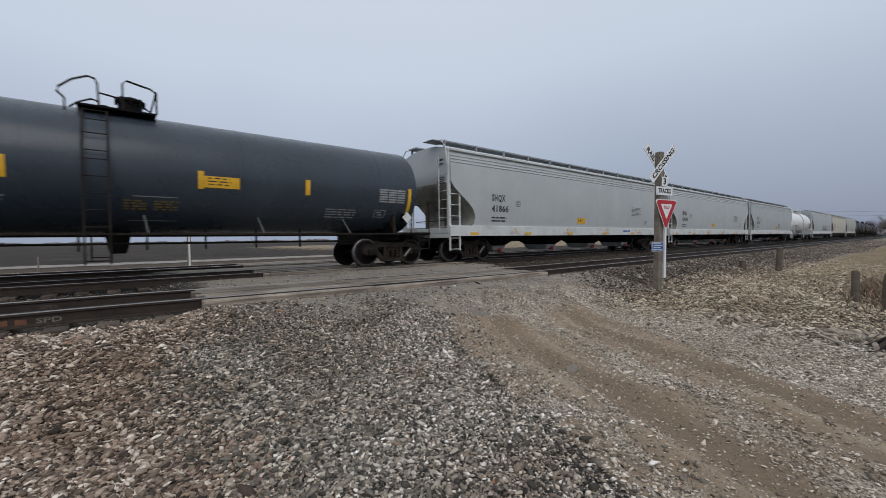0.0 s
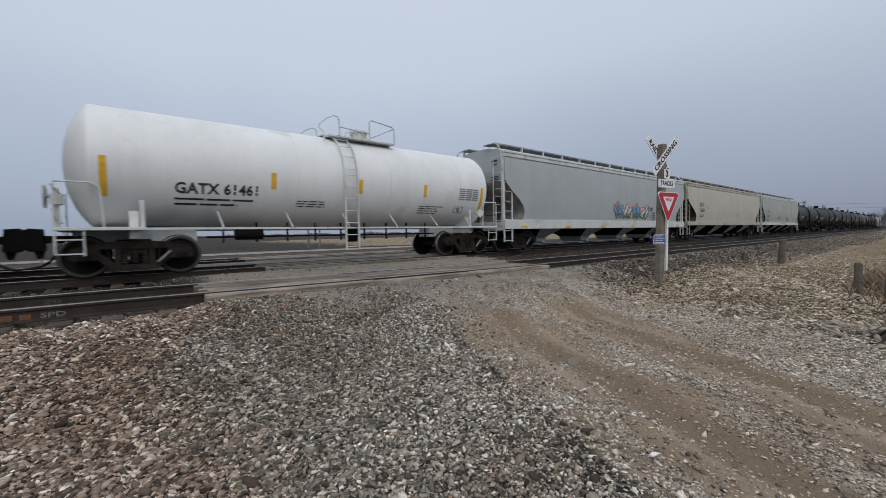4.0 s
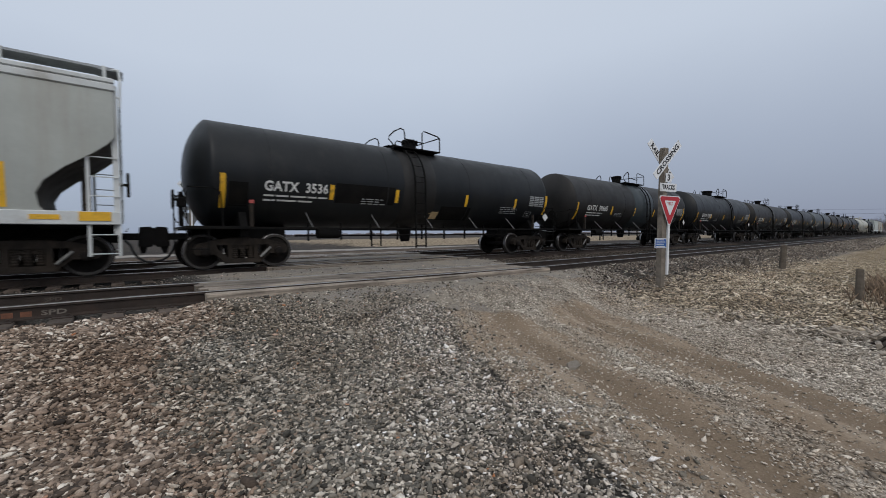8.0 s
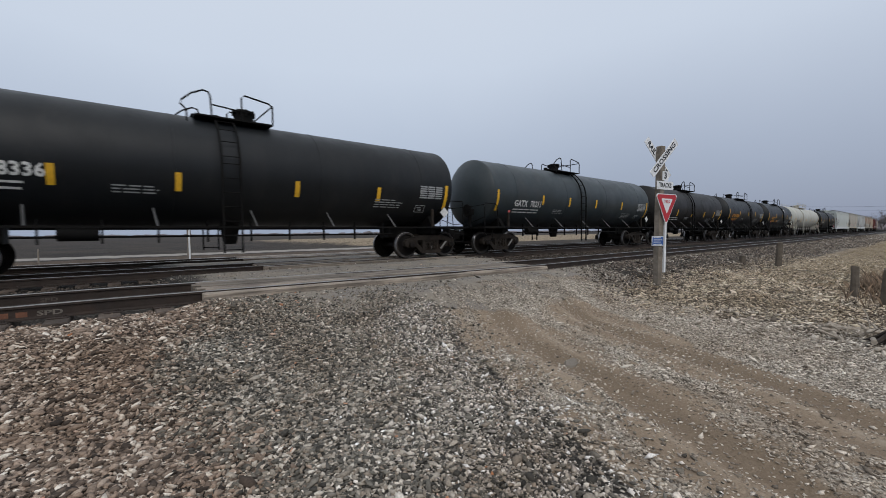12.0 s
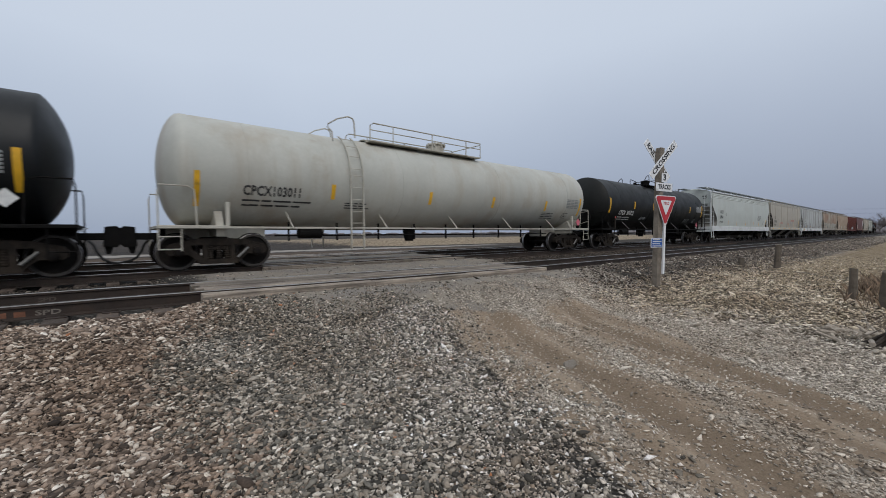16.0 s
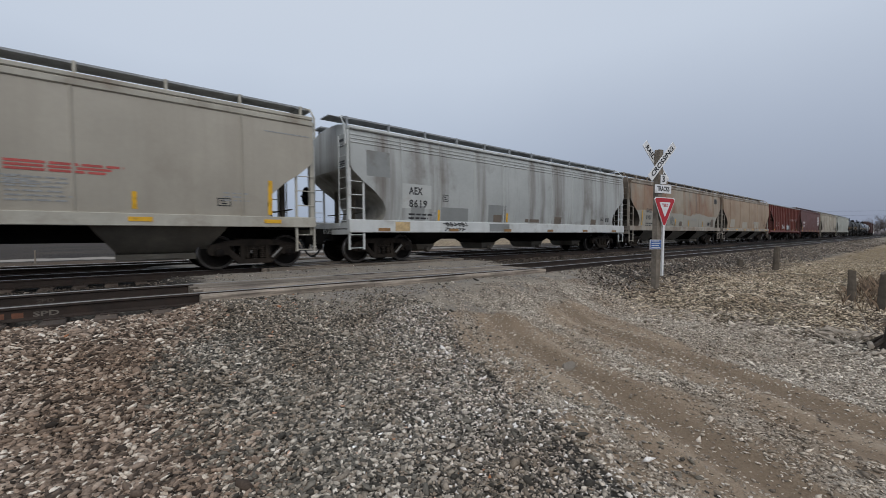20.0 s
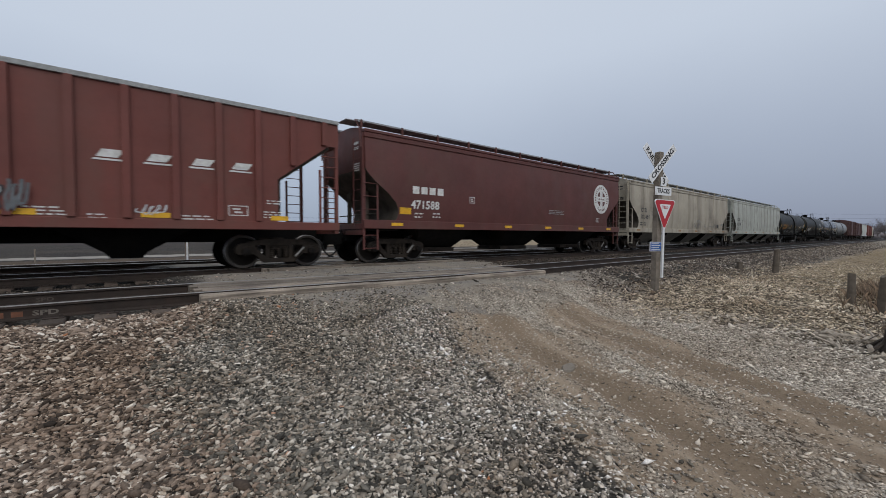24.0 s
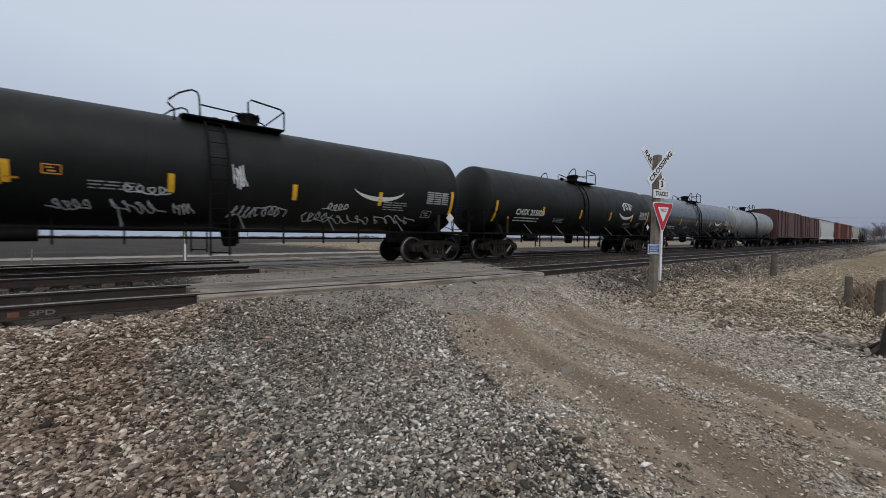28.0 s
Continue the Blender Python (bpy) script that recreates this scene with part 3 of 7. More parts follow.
ROAD_STONES = stone_material("road_stone_chips", [(0.0, (0.115, 0.097, 0.078)), (0.35, (0.30, 0.262, 0.214)), (0.7, (0.50, 0.45, 0.38)), (1.0, (0.78, 0.72, 0.63))])

SLOPE_STONES = stone_material("dull_brown_ballast", [(0.0, (0.022, 0.019, 0.016)), (0.3, (0.085, 0.072, 0.06)), (0.65, (0.175, 0.148, 0.122)), (0.86, (0.29, 0.25, 0.21)), (0.96, (0.48, 0.44, 0.385)), (1.0, (0.72, 0.68, 0.61))])
DARK_STONES = stone_material("dark_ballast", [(0.0, (0.02, 0.0175, 0.015)), (0.5, (0.078, 0.066, 0.055)), (0.85, (0.135, 0.114, 0.095)), (1.0, (0.24, 0.21, 0.18))])

OCT = np.array([(1, 0, 0), (-1, 0, 0), (0, 1, 0), (0, -1, 0), (0, 0, 1), (0, 0, -1)]) * 1.05
OCT_F = np.array([(0, 2, 4), (2, 1, 4), (1, 3, 4), (3, 0, 4), (2, 0, 5), (1, 2, 5), (3, 1, 5), (0, 3, 5)])


def scatter(name, n, seed, spots, size, flat, material, label, plain=False):
    """Loose stones lying on the ground; spots(rng, n) gives their places."""
    rng = np.random.default_rng(seed)
    x, y = spots(rng, n)
    n = len(x)
    s = size[0] * np.exp(rng.normal(0, size[1], n))
    solid_v, solid_f = (OCT, OCT_F) if plain else (ICO, ICO_F)
    k = len(solid_v)
    base = solid_v[None] * (1 + rng.normal(0, 0.17, (n, k, 1)))
    base = np.sign(base) * np.abs(base) ** 0.7 + rng.normal(0, 0.10, (n, k, 3))
    for _ in range(2 if plain else 4):
        # split faces: what lies past a random plane is pressed flat on it
        nrm = rng.normal(0, 1, (n, 1, 3))
        nrm /= np.linalg.norm(nrm, axis=2, keepdims=True)
        over = np.maximum((base * nrm).sum(2, keepdims=True) - rng.uniform(0.42, 0.78, (n, 1, 1)), 0)
        base = base - nrm * over
    dim = np.stack([s * rng.uniform(0.95, 1.75, n), s * rng.uniform(0.62, 1.0, n), s * rng.uniform(flat, flat + 0.26, n)], 1)
    p = base * dim[:, None, :] * 0.5
    tilt = rng.normal(0, 0.38, n)
    ct, st = np.cos(tilt)[:, None], np.sin(tilt)[:, None]
    px, pz = p[..., 0] * ct - p[..., 2] * st, p[..., 0] * st + p[..., 2] * ct
    a = rng.uniform(0, 2 * np.pi, n)
    ca, sa = np.cos(a)[:, None], np.sin(a)[:, None]
    gx, gy = px * ca - p[..., 1] * sa + x[:, None], px * sa + p[..., 1] * ca + y[:, None]
    gz = pz + (ground_z(x, y) + dim[:, 2] * rng.uniform(-0.15, 0.6, n))[:, None]
    v = np.stack([gx, gy, gz], -1).reshape(-1, 3)
    f = (solid_f[None] + k * np.arange(n)[:, None, None]).reshape(-1, 3)
    return tagged(new(name, big_mesh(name, v, f, [material])), label, "stones", kind="stuff")


def pick(rng, n, x0, x1, y0, y1, keep):
    x, y = rng.uniform(x0, x1, n), rng.uniform(y0, y1, n)
    k = rng.uniform(0, 1, n) < keep(x, y)
    return x[k], y[k]


def road_keep(x, y):
    """How much of the loose stone stays: little in the wheel ruts and on the dirt."""
    u = road_u(x, y)
    wob = 0.10 * np.sin(x * 3.1 + y * 1.3) + 0.07 * np.sin(y * 5.1)
    return 1 - (0.8 * smooth01(-1.68, -1.38, u + wob) + 0.2 * smooth01(-1.5, -0.7, u)) * smooth01(2.7, 1.9, u + wob)


def brown_side(x, y):
    """Ballast reddened by rail dust, towards the open end of the siding."""
    return smooth01(0.35, -0.35, x - 0.12 * y + 0.25 * np.sin(y * 1.7) + 0.1 * np.sin(x * 5.0))


def near_bed(x, y):
    toe = 6.55 - 0.56 * np.maximum(x - 1, 0) + 0.16 * np.sin(x * 4.1) + 0.5 * np.exp(-((x - 3.4) / 0.5) ** 2)
    return road_keep(x, y) * (y < T1 - 0.90) * np.where(x > 0.8, 0.04 + 0.96 * smooth01(0.45, -0.45, y - toe), 1.0)


def wedge(x, y):
    """The part of the ballast before the camera."""
    return near_bed(x, y) * (y > 2.55 - 0.84 * x) * (x > -0.9 - 0.13 * (y - 3))


def fine_side(x, y):
    """Smaller stones spill over towards the road."""
    return smooth01(-3.3, -2.0, road_u(x, y) + 0.2 * np.sin(y * 2.7))


scatter("ballast_stones", 68000, 3, lambda r, n: pick(r, n, -1.6, 4.2, 0.3, 2.7, lambda x, y: wedge(x, y) * (1 - 0.7 * fine_side(x, y))), (0.0285, 0.3), 0.36, GREY_STONES,
        "loose grey and white crushed ballast stones")
scatter("ballast_stones", 52000, 23, lambda r, n: pick(r, n, 0.4, 4.4, 0.3, 5.0, lambda x, y: wedge(x, y) * fine_side(x, y)), (0.023, 0.36), 0.4, PALE_STONES,
        "small grey and white crushed stones beside the dirt road", True)
scatter("ballast_stones", 94000, 2, lambda r, n: pick(r, n, -1.7, 4.4, 2.7, 7.0, lambda x, y: wedge(x, y) * (1 - 0.6 * fine_side(x, y)) * (1 - brown_side(x, y))), (0.0325, 0.3), 0.33, GREY_STONES,
        "grey crushed ballast along the siding")
scatter("ballast_stones", 88000, 22, lambda r, n: pick(r, n, -1.9, 2.4, 1.6, 7.0, lambda x, y: wedge(x, y) * brown_side(x, y)), (0.036, 0.32), 0.32, BROWN_STONES,
        "rust-dusted brown and grey ballast along the siding")
scatter("ballast_stones", 20000, 10, lambda r, n: pick(r, n, -6.0, 3.0, -3.5, 6.2, lambda x, y: road_keep(x, y) * (1 - (y > 2.45 - 0.84 * x) * (x > -1.0 - 0.13 * (y - 3)))), (0.045, 0.3), 0.5, GREY_STONES,
        "loose grey crushed ballast beside the road", True)
scatter("ballast_stones", 42000, 4, lambda r, n: pick(r, n, 6.0, 46, 3.4, 6.9, lambda x, y: (road_u(x, y) > 1.6) * smooth01(3.6, 5.2, y) * smooth01(9.6, 10.6, x + 1.2 * (6.2 - y))), (0.05, 0.3), 0.45, SLOPE_STONES,
        "grey crushed ballast on the slope beside the track", True)
scatter("ballast_stones", 16000, 5, lambda r, n: pick(r, n, -4, 24, T1 + 0.9, T2 - 1.0, lambda x, y: 1.0 * ((x < 0.8) | (x > 10.4))), (0.045, 0.3), 0.5, DARK_STONES,
        "grey ballast between the tracks", True)
scatter("crossing_grit", 30000, 9, lambda r, n: pick(r, n, 0.9, 11.0, 4.4, 11.4, lambda x, y: 0.2 + 0.8 * (y < 6.7) * smooth01(0.2, 0.8, 0.5 + 0.5 * np.sin(x * 2.1 + y * 3.0 + np.sin(x * 5)))), (0.019, 0.5), 0.35, GREY_STONES,
        "fine grey grit strewn over the crossing's approach", True)
lane_keep = lambda x, y: (road_u(x, y) > -1.5) * smooth01(3.4, 2.6, road_u(x, y)) * stony(x, y)
scatter("road_stones", 330000, 6, lambda r, n: pick(r, n, 1.4, 9.6, -0.2, 5.6, lane_keep), (0.019, 0.42), 0.28, ROAD_STONES, "small tan and grey stones strewn along the dirt road", True)
scatter("ballast_stones", 14000, 24, lambda r, n: pick(r, n, 44, 120, 2.8, 6.9, lambda x, y: smooth01(2.8, 4.0, y) * smooth01(120, 60, x)), (0.085, 0.3), 0.4, SLOPE_STONES,
        "grey crushed ballast far along the track", True)
bank_keep = lambda x, y: smooth01(2.0, 3.2, road_u(x, y)) * smooth01(5.4, 4.2, y)
tan_side = lambda x, y: smooth01(7.2, 9.0, x + 0.5 * np.sin(y * 2.3) + 0.6 * (y - 2.0))
scatter("bank_stones", 80000, 7, lambda r, n: pick(r, n, 5.0, 17, -0.9, 5.2, lambda x, y: bank_keep(x, y) * tan_side(x, y) * np.clip(1.45 - 0.06 * x, 0.3, 1)), (0.031, 0.5), 0.16, TAN_STONES,
        "pale tan broken stone chips on the bank beside the road", True)
scatter("bank_stones", 60000, 17, lambda r, n: pick(r, n, 4.6, 12, -0.9, 5.2, lambda x, y: bank_keep(x, y) * (1 - tan_side(x, y))), (0.033, 0.5), 0.16, ROAD_STONES,
        "flat grey broken stones at the foot of the bank", True)
scatter("bank_stones", 60000, 27, lambda r, n: pick(r, n, 12.0, 34, -1.5, 5.2, lambda x, y: bank_keep(x, y) * np.clip(1.5 - 0.04 * x, 0.2, 1)), (0.034, 0.5), 0.18, TAN_STONES,
        "tan and grey stone chips further along the bank", True)


# ---- railway tracks ----
RAIL = [(-0.075, -0.18), (0.075, -0.18), (0.075, -0.165), (0.012, -0.145), (0.012, -0.045), (0.036, -0.035), (0.036, -0.008), (0.028, 0.0),
        (-0.028, 0.0), (-0.036, -0.008), (-0.036, -0.035), (-0.012, -0.045), (-0.012, -0.145), (-0.075, -0.165)]


def rail_shape(y, height, x0=-60.0, x1=420.0):
    xs = [x0, -2, 0, 2.25, 4.5, 6.75, 9, 14, 40, 150, 180, 210, 240, 270, 300, 340, 380, x1]
    s = Shape()
    s.loft([[(x, y + a + float(bend(x)), b + height(x)) for a, b in RAIL] for x in xs])
    n = len(RAIL)
    for i in range(len(xs) - 1):
        for j in (6, 7, 8):
            s.m[i * n + j] = 1
    return s


tie_mesh = Shape().box(-0.115, 0.115, -1.24, 1.24, -0.36, -0.185, 0.012).mesh("tie", M["tie"])
plate_mesh = Shape().box(-0.1, 0.1, -0.18, 0.18, -0.186, -0.172, 0.004).box(-0.07, -0.045, 0.085, 0.11, -0.172, -0.145).box(0.045, 0.07, -0.11, -0.085, -0.172, -0.145).mesh("tie_plate", M["rail"])


def track(yc, height, label, near):
    t = thing("railway_track", label, "railway track", pose(0, yc, 0), "three parallel tracks", "structure")
    for sgn in (-1, 1):
        part("rail", rail_shape(sgn * GAUGE, height), [M["rail"], M["railtop"]], t)
    x, rng = -8.0, random.Random(int(yc * 10))
    while x < (46 if near else 30):
        m = pose(x + rng.uniform(-0.03, 0.03), rng.uniform(-0.03, 0.03), float(height(x)), 0, 0, rng.uniform(-1, 1))
        part("tie", tie_mesh, None, t, at=m)
        if near and -3 < x < 16:
            for sgn in (-1, 1):
                part("tie_plate", plate_mesh, None, t, at=pose(x, sgn * GAUGE, float(height(x))))
        x += 0.53
    return t


siding = track(T1, t1_height, "siding with rusty brown rails on weathered timber ties", True)
track(T2, lambda x: 0.0, "main track with worn shiny rails that the train rolls on", True)
track(T3, lambda x: 0.0, "far track with brown rails behind the train", False)


# ---- timber crossing ----
def crossing(yc, height, rows, x0, x1, label):
    t = thing("level_crossing", label, "level crossing", pose(0, yc, 0), "timber crossing panels", "structure")
    rng = random.Random(int(yc))
    for y0, y1, dx0, dx1 in rows:
        cuts = [x0 + dx0, x0 + (x1 - x0) * 0.36 + rng.uniform(-0.3, 0.3), x0 + (x1 - x0) * 0.68 + rng.uniform(-0.3, 0.3), x1 + dx1]
        for a, b in zip(cuts, cuts[1:]):
            s = Shape()
            za, zb = float(height(a)), float(height(b))
            lift = rng.uniform(-0.014, 0.006) - (0.02 if abs(y0) > GAUGE or abs(y1) > GAUGE else 0)
            k = 0.012
            rings = []
            for x, z in ((a + 0.004, za), (a + 0.016, za), (b - 0.016, zb), (b - 0.004, zb)):
                top = z + lift - (0.012 if x in (a + 0.004, b - 0.004) else 0)
                rings.append([(x, y0, z - 0.17), (x, y1, z - 0.17), (x, y1, top - k), (x, y1 - k, top), (x, y0 + k, top), (x, y0, top - k)])
            s.loft(rings)
            part("plank", s, M["plank"], t)
    return t


def plank_rows(near_out, far_out):
    rows = []
    y = -GAUGE - 0.06
    for k in range(near_out):
        rows.append((y - 0.225, y - 0.006, 0.1 * k, 0.05 - 0.1 * k))
        y -= 0.23
    y = -GAUGE + 0.10
    for k in range(5):
        rows.append((y, y + 0.235, 0.0 if k % 2 else 0.1, 0.0 if k % 2 else -0.12))
        y += 0.245
    y = GAUGE + 0.06
    for k in range(far_out):
        rows.append((y + 0.006, y + 0.225, 0.05, 0.0))
        y += 0.23
    return rows


crossing(T1, t1_height, plank_rows(1, 1), 0.98, 9.25, "weathered grey timber planks laid level with the siding's rails")
crossing(T2, lambda x: 0.0, plank_rows(2, 1), 3.2, 10.6, "worn grey timber planks between the main track's rails")
crossing(T3, lambda x: 0.0, plank_rows(1, 1), 3.7, 11.6, "worn grey timber planks between the far track's rails")


# ---- lettering ----
def text_outline(body, size, align="CENTER", width=None, spacing=1.0, bold=0.045):
    """Flat letters as (vertices (x, z), faces) in the built-in font, size = capital height."""
    cu = bpy.data.curves.new("lettering", "FONT")
    cu.body, cu.size, cu.align_x, cu.align_y = body, size / 0.69, align, "CENTER"
    cu.space_character, cu.resolution_u, cu.offset = spacing, 2, bold * size
    ob = bpy.data.objects.new("lettering", cu)
    me = bpy.data.meshes.new_from_object(ob)
    v = [(p.co.x, p.co.y) for p in me.vertices]
    f = [tuple(q.vertices) for q in me.polygons]
    bpy.data.objects.remove(ob)
    bpy.data.curves.remove(cu)
    bpy.data.meshes.remove(me)
    if width and v:
        w = max(p[0] for p in v) - min(p[0] for p in v)
        v = [(p[0] * width / w, p[1]) for p in v]
    return v, f


def sign_text(body, height, x, z, y, parent, material, width=None, at=None):
    v, f = text_outline(body, height, width=width)
    s = Shape().add([(x + a, y, z + b) for a, b in v], f)
    return part("lettering", s, material, parent, at=at)


# ---- crossing sign ----
def crossing_sign():
    base = (10.71, 4.39)
    zb = float(ground_z(*base))
    t = thing("railroad_crossing_sign", "weathered timber post with white crossbuck and red yield sign", "crossing sign",
              pose(base[0], base[1], zb, 0.6, 0.8, -15))
    s = Shape().box(-0.072, 0.072, -0.072, 0.072, -0.3, 3.52, 0.014)
    part("post", s, M["post"], t)
    part("sign_post", Shape().box(0.075, 0.135, -0.125, -0.08, 0.32, 1.72, 0.006), M["sign_white"], t, "white flanged metal sign post")
    c = 3.22
    for words, ang, y in (("RAIL   ROAD", -46, 0.09), ("CROSSING", 46, -0.09)):
        m = pose(0.02, y, c, 0, -ang, 0)
        blade = part("crossbuck_blade", Shape().prism_y([(-0.63, -0.1), (0.63, -0.1), (0.63, 0.1), (-0.63, 0.1)], -0.006, 0.006), M["sign_white"], t, at=m)
        sign_text(words, 0.12, 0, 0, -0.008, blade, M["sign_black"], width=1.06)
    plate = part("number_plate", Shape().prism_y([(-0.105, 2.65), (0.105, 2.65), (0.105, 2.88), (-0.105, 2.88)], -0.1, -0.09), M["sign_white"], t, at=pose(0.07, 0, 0))
    sign_text("3", 0.15, 0, 2.765, -0.103, plate, M["sign_black"])
    plate = part("tracks_plate", Shape().prism_y([(-0.30, 2.42), (0.30, 2.42), (0.30, 2.63), (-0.30, 2.63)], -0.1, -0.09), M["sign_white"], t, at=pose(0.07, 0, 0))
    sign_text("TRACKS", 0.11, 0, 2.525, -0.103, plate, M["sign_black"], width=0.46)

    def tri(w, top, low, r=0.05):
        return [(-w, top - r), (-w + r, top), (w - r, top), (w, top - r), (r * 0.6, low), (-r * 0.6, low)]
    y = part("yield_sign", Shape().prism_y(tri(0.385, 2.31, 1.57), -0.14, -0.13), M["sign_white"], t, "red and white triangular yield sign", pose(0.09, 0, 0))
    part("yield_border", Shape().prism_y(tri(0.36, 2.29, 1.61), -0.145, -0.141), M["sign_red"], y)
    part("yield_centre", Shape().prism_y(tri(0.20, 2.19, 1.83, 0.02), -0.15, -0.146), M["sign_white"], y)
    sign_text("YIELD", 0.07, 0, 2.11, -0.152, y, M["sign_red"], width=0.22)
    b = part("notice_plate", Shape().prism_y([(-0.21, 1.0), (0.21, 1.0), (0.21, 1.24), (-0.21, 1.24)], -0.11, -0.1), M["sign_white"], t, "small blue notice plate", pose(-0.16, 0, 0))
    part("notice_face", Shape().prism_y([(-0.195, 1.015), (0.195, 1.015), (0.195, 1.225), (-0.195, 1.225)], -0.114, -0.111), M["sign_blue"], b)
    s = Shape()
    for k in range(4):
        s.prism_y([(-0.16, 1.03 + 0.055 * k), (0.16 - 0.05 * (k % 2), 1.03 + 0.055 * k), (0.16 - 0.05 * (k % 2), 1.05 + 0.055 * k), (-0.16, 1.05 + 0.055 * k)], -0.117, -0.115)
    part("notice_text", s, M["decal_white"], b)


def far_sign():
    """The same kind of sign for the other direction, seen from its back through the gaps in the train."""
    x, y = 2.56, 21.0
    zb = float(ground_z(x, y))
    t = thing("railroad_crossing_sign", "white crossbuck and yield sign seen from its grey back", "crossing sign", pose(x, y, zb, 0, 0, 0))
    h = -zb
    part("post", Shape().box(-0.07, 0.07, 0.02, 0.16, -0.3, 2.55 + h, 0.014), M["post"], t)
    part("sign_post", Shape().box(-0.035, 0.035, -0.04, 0.0, -0.2, 2.38 + h, 0.006), M["sign_white"], t, "white flanged metal sign post")
    for words, ang, yy in (("RAIL   ROAD", -46, 0.2), ("CROSSING", 46, -0.06)):
        blade = part("crossbuck_blade", Shape().prism_y([(-0.63, -0.1), (0.63, -0.1), (0.63, 0.1), (-0.63, 0.1)], -0.006, 0.006), M["sign_white"], t, at=pose(0.0, yy, 2.83 + h, 0, -ang, 0))
        sign_text(words, 0.12, 0, 0, -0.008, blade, M["sign_black"], width=1.06)
    part("tracks_plate", Shape().prism_y([(-0.31, 2.06 + h), (0.31, 2.06 + h), (0.31, 2.22 + h), (-0.31, 2.22 + h)], 0.18, 0.19), M["sign_back"], t, "bare grey back of a plate")
    part("yield_sign", Shape().prism_y([(-0.37, 1.89 + h), (-0.34, 1.93 + h), (0.34, 1.93 + h), (0.37, 1.89 + h), (0.03, 1.27 + h), (-0.03, 1.27 + h)], 0.18, 0.19), M["sign_back"], t, "bare grey back of the triangular sign")


crossing_sign()
M["sign_back"] = mat("bare_aluminium", (0.24, 0.25, 0.26), 0.5, 0.5, 0.12, 4.0)
far_sign()
sign_text("SPD", 0.06, -0.66, -0.085, -GAUGE - 0.013, siding, M["faint"], width=0.24)
sign_text("SPD", 0.055, -0.80, -0.085, GAUGE - 0.013, siding, M["old_chalk"], width=0.2)
bars = Shape()
for k in range(3):
    bars.prism_y([(-1.28 + 0.16 * k, -0.12), (-1.18 + 0.16 * k, -0.12), (-1.18 + 0.16 * k, -0.05), (-1.28 + 0.16 * k, -0.05)], -GAUGE - 0.014, -GAUGE - 0.0125)
part("painted_mark", bars, M["old_paint"], siding, "faded paint marks on the rail")


# ---- stub posts, driftwood and brush on the bank ----
def stub(x, y, h, w, lean, label):
    z = float(ground_z(x, y))
    rng = random.Random(int(x * 31))
    s = Shape()
    rings = []
    for k in range(5):
        f = k / 4
        r = w * (1 - 0.12 * f)
        rings.append([(r * math.cos(a) * rng.uniform(0.9, 1.08), r * math.sin(a) * rng.uniform(0.9, 1.08), -0.2 + (h + 0.2) * f + (rng.uniform(-0.03, 0.03) if k == 4 else 0))
                      for a in [2 * math.pi * j / 8 for j in range(8)]])
    s.loft(rings)
    return solid("wooden_post", s, M["old_post"], label, "post", "stub posts along the bank", at=pose(x, y, z, lean[0], lean[1], rng.uniform(0, 90)))


stub(20.5, 3.78, 0.95, 0.12, (1, -2), "grey weathered timber stub post in the gravel")
stub(19.8, 4.8, 0.30, 0.125, (0, 1), "short cut-off timber stub beside the ballast")
stub(12.7, 1.0, 0.68, 0.085, (0, 4), "grey weathered timber stub post beside dead grass")
stub(11.3, 0.48, 0.72, 0.085, (2, -3), "dark weathered timber stub post among brush")


def stump(x, y):
    """A rotten tree stump: fluted trunk with a split top and roots that run into the ground."""
    rng = random.Random(4)
    s = Shape()
    n = 12
    flute = [1 + 0.22 * math.sin(3 * 2 * math.pi * k / n + 0.7) + rng.uniform(-0.08, 0.08) for k in range(n)]
    top = [rng.uniform(0.26, 0.42) for _ in range(n)]
    rings = []
    for f, r in ((0.0, 0.23), (0.15, 0.16), (0.45, 0.12), (0.75, 0.11), (1.0, 0.085)):
        rings.append([(r * flute[k] * math.cos(2 * math.pi * k / n) - 0.05 * f, r * flute[k] * math.sin(2 * math.pi * k / n), -0.1 + f * (top[k] + 0.1)) for k in range(n)])
    rings.append([(p[0] * 0.5, p[1] * 0.5, p[2] - 0.1) for p in rings[-1]])
    s.loft(rings)
    for k in range(6):
        q = 2 * math.pi * k / 6 + rng.uniform(-0.3, 0.3)
        d = Vector((math.cos(q), math.sin(q), 0))
        s.tube([d * 0.08 + Vector((0, 0, 0.16)), d * 0.2 + Vector((0, 0, 0.06)), d * 0.29 + Vector((0, 0, 0.0)), d * 0.38 + Vector((0, 0, -0.05))], 0.026, 6)
    return solid("tree_stump", s, M["rot"], "dark rotten tree stump with spreading roots", "stump", at=pose(x, y, float(ground_z(x, y)), 4, 6, 20))


